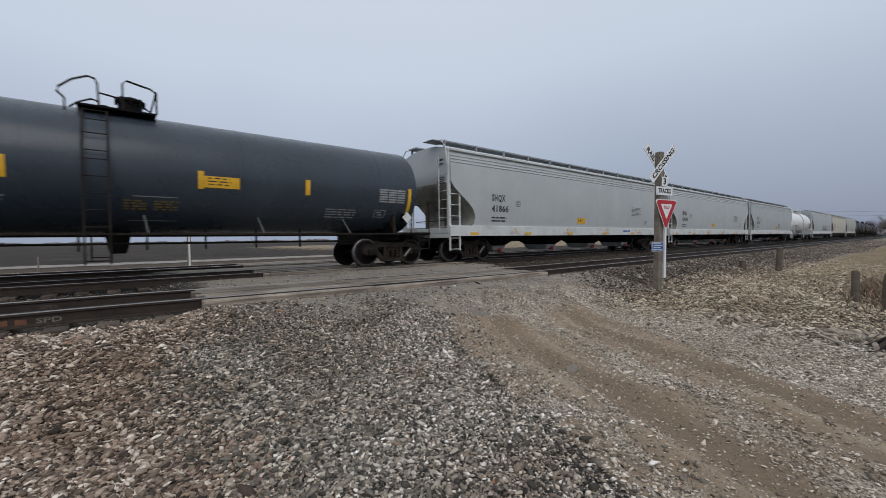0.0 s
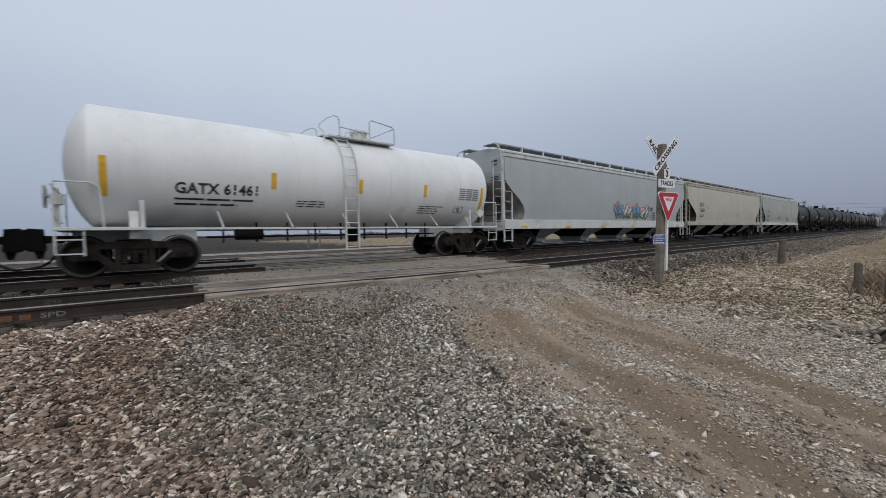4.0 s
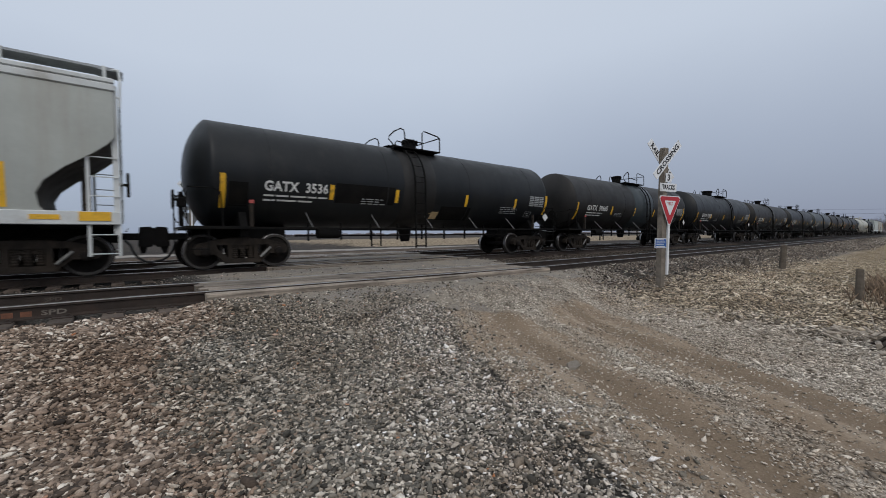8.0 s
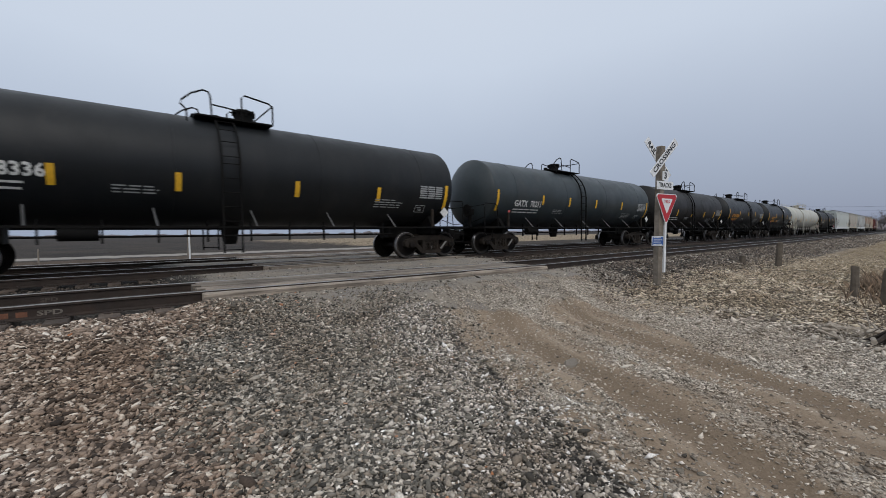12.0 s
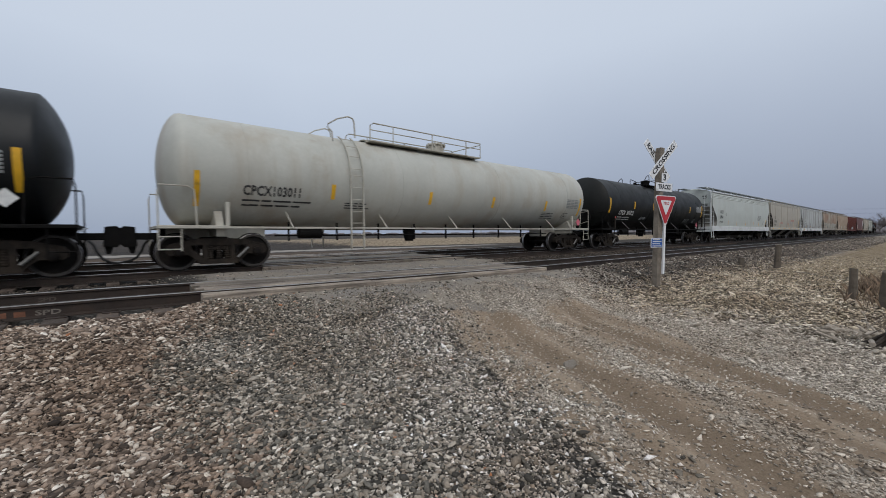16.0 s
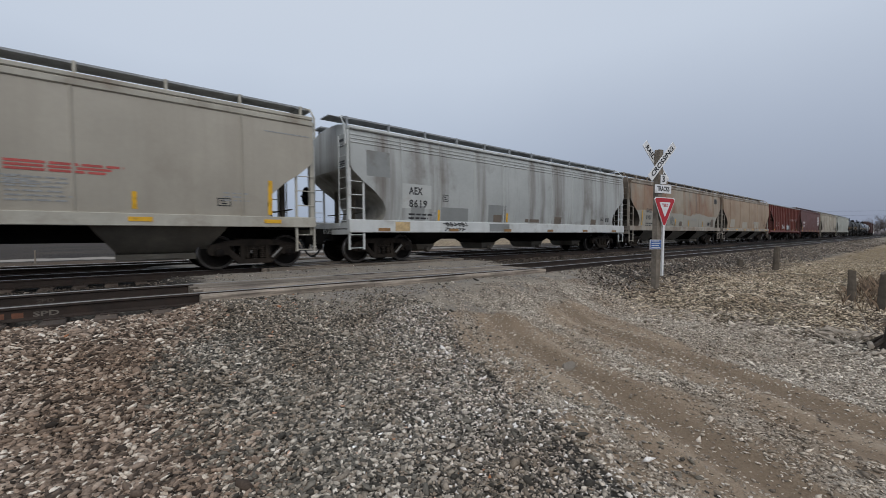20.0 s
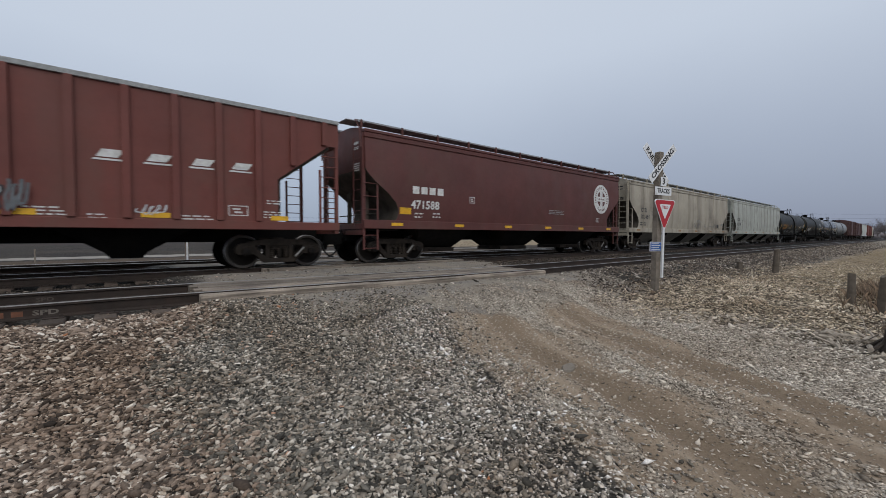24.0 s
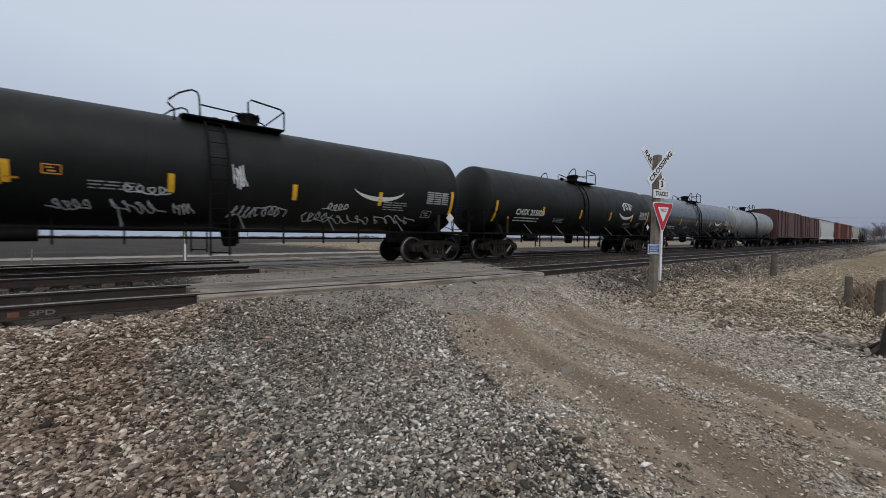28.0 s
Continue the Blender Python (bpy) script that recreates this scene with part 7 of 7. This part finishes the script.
    scribble(c, 42, -4.8, -2.7, 1.5, 2.0, flat, M["hop_chalk"], 0.06, 5, 0.009)
    scribble(c, 43, -2.28, -0.94, 1.75, 2.15, flat, M["graf_grey"], 0.05, 5)
    scribble(c, 44, 1.97, 3.43, 1.5, 2.1, flat, M["graf_grey"], 0.05, 5)
    T = dict(mark_size=0.25)
    c = tank_car(140.55, 155.25, "black", "black tank car with patched paint and yellow stripes", short=0.32, mark="GATX  3536", mark_z=2.20, mark_at=1.7, mark_width=1.78, deck_x=(-1.5, 0.75), dome_x=0.0, lad_x=-0.61, stripes=(-3.74, -1.46, 1.67, 4.49), **T)
    for x0, x1, z0, z1 in ((-3.62, -1.55, 1.85, 2.42), (0.5, 2.0, 1.42, 1.9), (-6.5, -6.04, 1.65, 2.26)):
        part("paint_patch", patch(Shape(), x0, x1, z0, z1, su, 0.003), M["steel_black"], c, "patch of newer dark paint")
    part("notice_label", patch(Shape(), 0.05, 0.47, 1.45, 1.70, su), M["graf_tan"], c, "faded yellow label")
    part("painted_band", Shape().spin_x([(-1.2, TANK_R + 0.002), (-1.19, TANK_R + 0.007), (0.15, TANK_R + 0.007), (0.16, TANK_R + 0.002)], 0, TANK_Z, 48), M["brownblack"], c, "sooty band round the tank")
    c = tank_car(156.4, 171.2, "brownblack", "dusty brown-black tank car with yellow stripes", "GATX  59665", mark_z=2.20, mark_at=1.6, mark_width=2.0, deck_x=(-1.1, 1.6), dome_x=-0.18, lad_x=0.86, stripes=(-3.28, -0.6, 1.94, 4.5), **T)
    part("painted_band", Shape().spin_x([(-0.68, TANK_R + 0.002), (-0.67, TANK_R + 0.007), (1.73, TANK_R + 0.007), (1.74, TANK_R + 0.002)], 0, TANK_Z, 48), M["slate"], c, "grey-green repainted band")
    part("warning_plate", patch(Shape(), 3.69, 4.4, 1.98, 2.12, su), M["yellow"], c, "yellow notice panel")
    tank_car(172.4, 187.0, "black", "clean black tank car with yellow stripes", "GATX 72283", mark_z=2.20, rad=1.49, zc=2.62, mark_at=1.65, mark_width=1.95, dome_r=0.36, deck_x=(-0.87, 1.87), dome_x=-0.17, lad_x=1.0, stripes=(-3.65, -0.66, 2.19, 4.63), **T)
    c = tank_car(188.05, 202.8, "brownblack", "dusty black tank car with a pale band", "CGTX 23312", band=True, mark_z=2.20, mark_at=1.85, mark_width=1.84, deck_x=(-1.53, 0.74), dome_x=0.17, lad_x=-0.47, stripes=(-3.6, -1.06, 1.72, 4.43), **T)
    part("notice_label", patch(Shape(), 1.18, 1.48, 1.82, 1.94, su), M["yellow"], c, "torn yellow and white label")
    part("notice_label", patch(Shape(), 1.18, 1.48, 1.70, 1.819, su), M["decal_white"], c, "torn yellow and white label")
    for x0, x1, z0, z1 in ((-4.1, -2.3, 1.5, 1.8), (2.1, 3.2, 1.55, 1.92), (-2.2, -1.0, 1.45, 1.75)):
        part("paint_patch", patch(Shape(), x0, x1, z0, z1, su, 0.003), M["slate"], c, "patch of newer dark paint")
    tank_car(204.1, 218.7, "black", "black tank car with yellow stripes and white data panel", "GATX 28336", mark_z=2.20, mark_at=1.45, mark_width=1.88, deck_x=(-1.6, 0.61), dome_x=0.07, lad_x=-0.61, stripes=(-3.9, -1.72, 1.09, 3.71), **T)
    tank_car(220.0, 235.1, "slate", "slate-grey tank car with yellow stripes", "GATX  70211", mark_at=1.79, mark_width=1.83, mark_z=2.12, stripes=(-3.79, -1.65, 0.81, 3.6), stripe_up=0.19, deck_x=(-2.3, 0.0), dome_x=-1.0, lad_x=-0.61, **T)
    tank_car(236.1, 249.3, "brownblack", "dull brown-black tank car with yellow stripes", "", mark_at=2.0)
    tank_car(250.25, 262.9, "black", "black tank car with orange lettering", "UTLX 302094", "orange_text", mark_at=1.6, mark_width=2.08, mark_size=0.27, deck_x=(-1.88, 1.79), dome_x=-0.74, lad_x=0.65, stripes=(-2.56, 0.19, 2.62), stripe_up=0.32, mark_z=2.2)
    c = tank_car(264.2, 276.9, "black", "black tank car with orange lettering and painted patches", "UTLX 302317", "orange_text", mark_at=1.95, mark_width=1.92, mark_size=0.26, deck_x=(-1.45, 1.79), dome_x=-0.74, lad_x=0.65, stripes=(-2.35, 0.42, 3.1), stripe_up=0.32, mark_z=2.2)
    for k, (x0, x1, z0, z1) in enumerate(((-1.2, 0.1, 1.6, 2.2), (-0.4, 0.36, 1.62, 2.1), (1.05, 2.5, 1.66, 2.14), (1.9, 3.42, 1.66, 2.06))):
        blob(c, 80 + k, x0, x1, z0, z1, su, M["slate"], 0.003 + 0.0006 * k)
    part("notice_plate", patch(Shape(), -1.87, -1.26, 1.76, 2.02, su), M["orange_text"], c, "small orange notice panel")
    lines(c, -1.8, 1.96, 0.48, 3, su, M["steel_black"], 0.07, 0.025, 4)
    part("notice_label", patch(Shape(), 1.63, 2.2, 3.19, 3.31, su), M["decal_white"], c)
    part("notice_label", patch(Shape(), 1.75, 2.36, 3.04, 3.10, su), M["decal_white"], c)
    part("notice_label", patch(Shape(), 4.01, 4.43, 1.68, 1.92, su), M["decal_grey"], c)
    tank_car(278.4, 296.65, "creamtank", "long rust-streaked white tank car with a long roof platform", "CPCX103011", "decal_black", rad=1.47, zc=2.60, dish=0.8, trim="sill_cream", rail_mat="sill_cream", deck_x=(-4.86, 1.76), dome_x=0.13, lad_x=-4.21, stripes=(-4.9, -1.23, 2.01, 5.54), long_deck=True, mark_at=1.75, mark_width=1.5, dome_r=0.33, placard=(1.05, 1.42, "pink"), brake_end=1)
    tank_car(298.2, 313.85, "olive", "dull olive-black tank car with yellow stripes", "CTCX  301312", rad=1.485, zc=2.61, mark_at=1.85, mark_width=1.8, deck_x=(-1.68, 1.11), dome_x=0.5, lad_x=-0.52, stripes=(-4.2, -1.62, 1.25, 4.6), panel_up=0.3, stripe_up=0.38, placard=(2.0, 1.42, "pink"))
    c = hopper_car(315.2, 333.5, "hop_white", "white covered hopper with ridged top", ("NCIX", "8348"), refl=False, caps=False, gate="under_grey", mark_at=1.9, mark_z=2.58, posts=(-4.95, -2.45, 0.37, 3.09, 5.05), sill="sill_white", bays=4, data_at=(4.5, 2.52))
    part("reflector_stripe", patch(Shape(), 7.6, 7.71, 1.45, 2.2, flat), M["yellow"], c)
    lines(c, 6.7, 1.98, 0.6, 2, flat, M["decal_grey"], 0.09, 0.035, 31)
    c = hopper_car(334.36, 350.85, "hop_beige", "cream covered hopper with faint red lettering", ("TILX", "519396"), posts=(-4.0, 1.0, 4.15), mark_at=1.7, kind="grain", sill="sill_cream", bays=3, seams=5, under="under_grey")
    lines(c, -3.6, 1.98, 1.6, 2, flat, M["red_text"], 0.09, 0.04, 5, "red_stencil")
    lines(c, 2.2, 2.36, 1.9, 3, flat, M["red_text"], 0.075, 0.05, 6, "red_stencil")
    lines(c, 2.2, 2.06, 1.1, 6, flat, M["decal_grey"], 0.09, 0.035, 7)
    lines(c, 0.2, 1.95, 0.9, 4, flat, M["red_text"], 0.08, 0.03, 8, "red_stencil")
    lines(c, 5.9, 1.96, 0.7, 3, flat, M["decal_grey"], 0.09, 0.035, 9)
    part("reflector_stripe", patch(Shape(), 6.96, 7.07, 1.45, 2.35, flat), M["yellow"], c)
    part("stencil", patch(Shape(), 6.9, 8.1, 3.64, 3.67, flat, n=1), M["decal_grey"], c)
    c = hopper_car(351.9, 369.2, "hop_dirty", "dirty white covered hopper with dark streaks and grey patches", ("AEX", "8619"), data=False, refl_mat="graf_rust", sill="sill_white", bays=4, mark_at=2.2, mark_z=2.38, mark_size=0.24, seams=9, caps=False, gate="under_grey")
    for x0, x1, z0, z1, m in ((-6.75, -5.50, 1.80, 2.62, "patch_pale"), (-8.05, -7.2, 2.75, 3.55, "patch_grey"), (-6.36, -5.79, 1.40, 1.89, "patch_grey"), (-5.46, -5.23, 1.40, 1.70, "decal_grey"), (-5.10, -3.70, 1.40, 1.89, "patch_grey"), (-2.60, -1.55, 1.40, 2.09, "patch_grey"),
                              (-2.30, -1.79, 1.40, 1.70, "patch_brown"), (-0.28, 0.71, 1.43, 1.57, "patch_brown"), (1.89, 2.45, 1.40, 1.71, "patch_brown"), (5.07, 5.62, 1.40, 1.67, "patch_brown"), (6.57, 6.93, 1.55, 1.77, "decal_black")):
        part("paint_patch", patch(Shape(), x0, x1, z0, z1, flat, 0.0045 if x0 == -2.3 else 0.003), M[m], c, "patch of newer paint")
    for x in (-5.13, -1.47):
        part("reflector_stripe", patch(Shape(), x - 0.055, x + 0.055, 1.41, 1.78, flat, 0.007), M["yellow"], c)
    sill_face = lambda z: -1.585
    scribble(c, 54, -4.9, -3.75, 1.2, 1.36, sill_face, M["decal_black"], 0.03, 6)
    scribble(c, 55, -4.9, -3.9, 1.03, 1.15, sill_face, M["decal_black"], 0.03, 6)
    for x0, x1 in ((-7.01, -6.43), (-2.55, -1.36)):
        part("paint_patch", patch(Shape(), x0, x1, 1.02, 1.33, sill_face, 0.003), M["graf_tan"] if x0 < -5 else M["patch_grey"], c, "patch of newer paint")
    c = hopper_car(369.96, 386.3, "hop_rust", "tan covered hopper streaked with rust above a paler lower band", ("GACX", "5927"), kind="grain", sill="sill_rust", bays=3, seams=5, under="under_grey", mark_at=2.14, mark_z=2.36, mark_size=0.23, refl=False)
    for x, z0, z1 in ((-6.61, 1.45, 2.37), (-4.24, 1.45, 1.93), (-1.45, 1.45, 1.91), (1.03, 1.45, 1.90), (3.96, 1.45, 1.89)):
        part("reflector_stripe", patch(Shape(), x - 0.05, x + 0.05, z0, z1, flat, 0.03), M["yellow"], c)
    scribble(c, 56, -4.05, -2.75, 1.45, 1.95, flat, M["graf_grey"], 0.035, 6, 0.03)
    scribble(c, 57, -2.36, -1.75, 1.5, 2.15, flat, M["graf_grey"], 0.03, 3, 0.03)
    stencil_box(c, -3.42, 2.13, 0.28, 0.26, flat, M["graf_grey"])
    for x0, x1, z0, z1, m in ((-0.70, -0.24, 1.46, 1.78, "patch_brown"), (5.04, 5.47, 1.56, 1.8, "decal_black"), (5.83, 6.35, 1.45, 2.05, "patch_brown"), (6.5, 6.62, 3.35, 3.75, "decal_black"), (6.75, 7.1, 3.35, 3.75, "decal_black")):
        part("paint_patch", patch(Shape(), x0, x1, z0, z1, flat, 0.03), M[m], c)
    c = hopper_car(387.09, 403.0, "hop_tan", "faded tan covered hopper car with pale patches", (), kind="grain", sill="sill_rust", bays=3, seams=5, under="under_grey")
    for x0, x1, z0, z1 in ((-5.9, -4.6, 1.5, 2.2), (-2.2, -0.6, 1.45, 2.0), (2.0, 3.6, 1.45, 2.1)):
        part("paint_patch", patch(Shape(), x0, x1, z0, z1, flat, 0.005), M["hop_beige"], c, "patch of newer paint")
    c, su2, a = box_car(403.95, 420.2, "redbrown", "oxide-red open hopper with ribbed sides and grey graffiti", 0.88, 4.22, "hopper")
    for words, x, z in (("435", -a + 2.95, 1.82), ("407", -a + 3.87, 1.82)):
        letters(c, words, x, z, 0.25, su2, M["decal_white"], lift=0.012)
    s = Shape()
    for k, x in enumerate((-a + 3.0, -a + 3.28, -a + 3.92, -a + 4.2)):
        patch(s, x, x + 0.22, 2.08, 2.30, su2, 0.012, 1)
    for k in range(4):
        x = 2.60 + 0.865 * k
        s.add(on_side([(x, 2.50), (x + 0.52, 2.50), (x + 0.53, 2.54), (x + 0.02, 2.54)], su2, 0.012), [(0, 1, 2, 3)])
        s.add(on_side([(x + 0.06, 2.57), (x + 0.42, 2.57), (x + 0.55, 2.74), (x + 0.16, 2.74)], su2, 0.012), [(0, 1, 2, 3)])
    part("lettering", s, M["decal_white"], c)
    for k, (x0, x1, z0, z1) in enumerate(((-0.22, 0.28, 1.29, 2.08), (0.06, 0.58, 1.29, 2.12), (0.34, 0.84, 1.29, 2.02), (0.78, 1.38, 1.30, 2.04))):
        blob(c, 50, x0, x1, z0, z1, su2, M["decal_black"], 0.096 + 0.004 * k)
        blob(c, 50, x0 + 0.06, x1 - 0.06, z0 + 0.06, z1 - 0.06, su2, M["graf_white"], 0.098 + 0.004 * k)
    scribble(c, 52, 0.92, 1.22, 1.48, 1.92, su2, M["decal_black"], 0.05, 1, 0.116)
    scribble(c, 59, 1.36, 1.62, 1.35, 2.0, su2, M["graf_grey"], 0.05, 3, 0.1)
    scribble(c, 53, -2.6, -1.3, 1.35, 2.0, su2, M["graf_white"], 0.04, 6, 0.1)
    for k, (x, z, w, n) in enumerate(((1.55, 1.46, 0.68, 3), (2.5, 1.34, 0.42, 2), (4.17, 1.36, 0.7, 2), (6.0, 1.52, 0.55, 3), (6.08, 1.82, 0.46, 2), (-4.2, 1.5, 0.6, 3))):
        lines(c, x, z, w, n, su2, M["decal_white"], 0.07, 0.03, 90 + k)
    stencil_box(c, 5.16, 1.40, 0.46, 0.26, su2, M["decal_white"])
    scribble(c, 58, 3.35, 3.85, 1.36, 1.6, su2, M["graf_white"], 0.025, 4, 0.012)
    part("reflector_panel", patch(Shape(), 6.18, 6.64, 1.30, 1.42, su2, 0.012, 1), M["yellow"], c)
    for x in (-6.2, -1.6, 1.2, 3.4):
        part("reflector_strip", patch(Shape(), x, x + 0.55, 1.30, 1.42, su2, 0.012, 1), M["yellow"], c)
    c = hopper_car(421.0, 437.2, "maroon", "maroon covered hopper with a round white emblem", (), kind="grain", sill="maroon", bays=3, mark_mat="decal_white")
    letters(c, "471588", -6.3, 1.95, 0.27, flat, M["decal_white"])
    s = Shape()
    for k in range(4):
        patch(s, -6.25 + 0.36 * k, -6.25 + 0.36 * k + 0.27, 2.33, 2.58, flat, 0.006, 1)
    part("lettering", s, M["decal_white"], c)
    part("reflector_panel", patch(Shape(), -6.75, -6.3, 1.62, 1.84, flat, 0.006, 1), M["yellow"], c)
    lines(c, -6.14, 1.66, 0.45, 2, flat, M["decal_white"], 0.12, 0.05, 12)
    lines(c, -5.35, 1.68, 0.4, 2, flat, M["decal_white"], 0.12, 0.05, 13)
    stencil_box(c, -3.6, 2.14, 0.28, 0.24, flat, M["decal_white"])
    ex, ez = 6.12, 2.86
    arc_strip(c, ex, ez, 0.59, 0.59, 0, 360, 0.36, flat, M["decal_white"], lift=0.006, n=40)
    s = Shape()
    patch(s, ex - 0.42, ex + 0.42, ez - 0.13, ez + 0.13, flat, 0.009, 2)
    patch(s, ex - 0.13, ex + 0.13, ez - 0.42, ez + 0.42, flat, 0.0065, 3)
    part("emblem_cross", s, M["decal_white"], c)
    s = Shape()
    for a0, a1, n in ((205, -25, 19), (228, 312, 7)):
        for k in range(n):
            q = radians(a0 + (a1 - a0) * (k + 0.5) / n)
            if n == 19 and k == 10:
                continue
            w, h, x, z = 0.018 + 0.012 * ((k * 7) % 3), 0.05 + 0.02 * ((k * 5) % 3 == 0), ex + 0.60 * math.cos(q), ez + 0.60 * math.sin(q)
            tx, tz = -math.sin(q), math.cos(q)
            s.add(on_side([(x + u * w * tx + v * h * math.cos(q), z + u * w * tz + v * h * math.sin(q)) for u, v in ((-1, -1), (1, -1), (1, 1), (-1, 1))], flat, 0.010), [(0, 1, 2, 3)])
    for k in range(7):
        x = ex - 0.36 + 0.105 * k
        patch(s, x, x + 0.035 + 0.02 * (k % 2), ez - 0.05, ez + 0.05, flat, 0.013, 1)
    part("emblem_lettering", s, M["maroon"], c)
    c = hopper_car(438.45, 456.9, "hop_old", "weathered beige-grey covered hopper with dusty bays", ("CITX", "701491"), kind="grain", sill="hop_old", refl_mat="graf_rust", bays=4, seams=9, under="under_grey", mark_at=1.5)
    scribble(c, 61, 1.55, 2.35, 1.5, 1.9, flat, M["graf_grey"], 0.022, 4, 0.03)
    scribble(c, 62, 1.05, 1.5, 1.55, 1.95, flat, M["graf_grey"], 0.022, 2, 0.03)
    scribble(c, 63, 1.7, 2.0, 1.85, 2.15, flat, M["graf_grey"], 0.022, 2, 0.03)
    scribble(c, 64, 4.6, 5.5, 1.58, 1.72, flat, M["graf_grey"], 0.022, 3, 0.03)
    scribble(c, 65, 5.5, 6.35, 1.6, 1.88, flat, M["graf_grey"], 0.022, 4, 0.03)
    part("stencil", patch(Shape(), 6.38, 6.75, 1.58, 1.84, flat, 0.03), M["decal_black"], c)
    lines(c, 3.45, 1.8, 0.47, 4, flat, M["graf_grey"], 0.075, 0.03, 21)
    lines(c, 7.18, 1.92, 0.7, 2, flat, M["graf_grey"], 0.12, 0.05, 22)
    hopper_car(458.2, 476.9, "hop_pale", "chalky white covered hopper car", ("CEFX", "635148"), mark_z=2.44, kind="grain", sill="hop_pale", refl_mat="graf_rust", seam_mat="seam_grey", bays=4, seams=12, under="under_grey", mark_at=1.55)
    c = tank_car(478.1, 494.0, "olive", "dull black tank car covered in white graffiti tags", "UTLX 628028", "orange_text", mark_at=2.02, mark_z=2.27, mark_size=0.22, mark_width=1.6, deck_x=(-1.58, 1.2), dome_x=0.48, lad_x=-0.58, stripes=(-4.22, -1.56, 1.33, 4.1))
    for k, (x0, x1, z0, z1) in enumerate(((-3.65, -3.0, 1.45, 1.68), (-2.65, -1.75, 1.42, 1.72), (-2.45, -1.6, 1.85, 2.05), (-1.5, -1.1, 1.42, 1.7), (-0.25, 0.35, 1.4, 1.72), (0.4, 1.1, 1.45, 1.75), (1.7, 2.5, 1.35, 1.65), (2.3, 3.0, 1.7, 1.92), (2.6, 3.9, 1.32, 1.6), (4.0, 5.6, 1.35, 1.65), (-0.25, 0.05, 2.1, 2.75))):
        scribble(c, 70 + k, x0, x1, z0, z1, su, M["graf_white"], 0.03, 4)
    arc_strip(c, 4.08, 2.55, 1.0, 0.42, 200, 340, 0.14, su, M["decal_white"], taper=True)
    stencil_box(c, -3.72, 2.14, 0.30, 0.2, su, M["orange_text"])
    c = tank_car(495.0, 510.7, "olive", "dull black tank car with a white curved emblem", "CHSX 255023", dome=0.52)
    scribble(c, 91, 3.6, 4.8, 2.55, 3.0, su, M["graf_white"], 0.07, 3)
    arc_strip(c, 4.2, 2.6, 1.0, 0.5, 200, 340, 0.16, su, M["decal_white"], taper=True)
    c = tank_car(511.6, 527.6, "sheen", "slate-black tank car with a white curved emblem", "", dome=0.52)
    arc_strip(c, 4.2, 2.6, 1.0, 0.5, 200, 340, 0.16, su, M["decal_white"], taper=True)
    tank_car(528.5, 544.4, "silver", "grey tank car with a worn sheen", "", dome=0.52, near=False)
    box_car(545.5, 560.5, "brownbox", "brown boxcar with ribbed steel sides", 1.9, 4.6)
    box_car(561.5, 576.5, "brownbox", "brown ribbed boxcar with a sliding door", 1.9, 4.5)
    hopper_car(577.6, 594.5, "hop_white", "plain white covered hopper car", (), sill="sill_white", near=False)
    box_car(595.5, 610.5, "redbrown", "red boxcar with ribbed steel sides", 0.9, 4.5)
    box_car(611.5, 626.5, "redbrown", "red boxcar with ribbed steel sides", 0.9, 4.5)
    hopper_car(627.6, 645, "hop_old", "plain beige covered hopper car", (), kind="grain", sill="sill_cream", near=False)
    tank_car(646, 661, "black", "plain black tank car far back", "", near=False)
    tank_car(662, 677, "black", "plain black tank car far back", "", near=False)


build_train()

# ---- motion: the train rolls past at an almost steady pace ----
SPEED, SLOWING = 17.455, 0.0137


def gone(t):
    return SPEED * t - SLOWING * t * t / 2


def on_track(x):
    return pose(x, T2 + float(bend(x)), 0, 0, 0, math.degrees(math.atan(max(x - 150.0, 0) / 2000.0)))


RADIUS = 0.459


def turning(w, dx, start):
    """Rows for a wheelset: it rolls while its car is before the camera and rests before and after."""
    passing = [t / 30 for t in range(28 * 30 + 1) if -3.5 < start - gone(t / 30) < 17.0]
    if not passing:
        return []
    first, last = passing[0], passing[-1]
    rows = [(t, pose(dx, 0, 0.459, 0, -math.degrees((gone(t) - gone(first)) / RADIUS), 0)) for t in passing]
    if first > 0:
        rows.insert(0, (0, pose(dx, 0, 0.459)))
    if last < 28:
        rows.append((28, rows[-1][1]))
    return rows if len(rows) > 1 else []


def motions():
    for w, dx, start in WHEELS:
        rows = turning(w, dx, start)
        if rows:
            walk(w, rows)
    for car, s0 in TRAIN:
        walk(car, [(t, on_track(s0 - gone(t))) for t in range(0, 29, 4 if s0 < 140 else 2)])


motions()
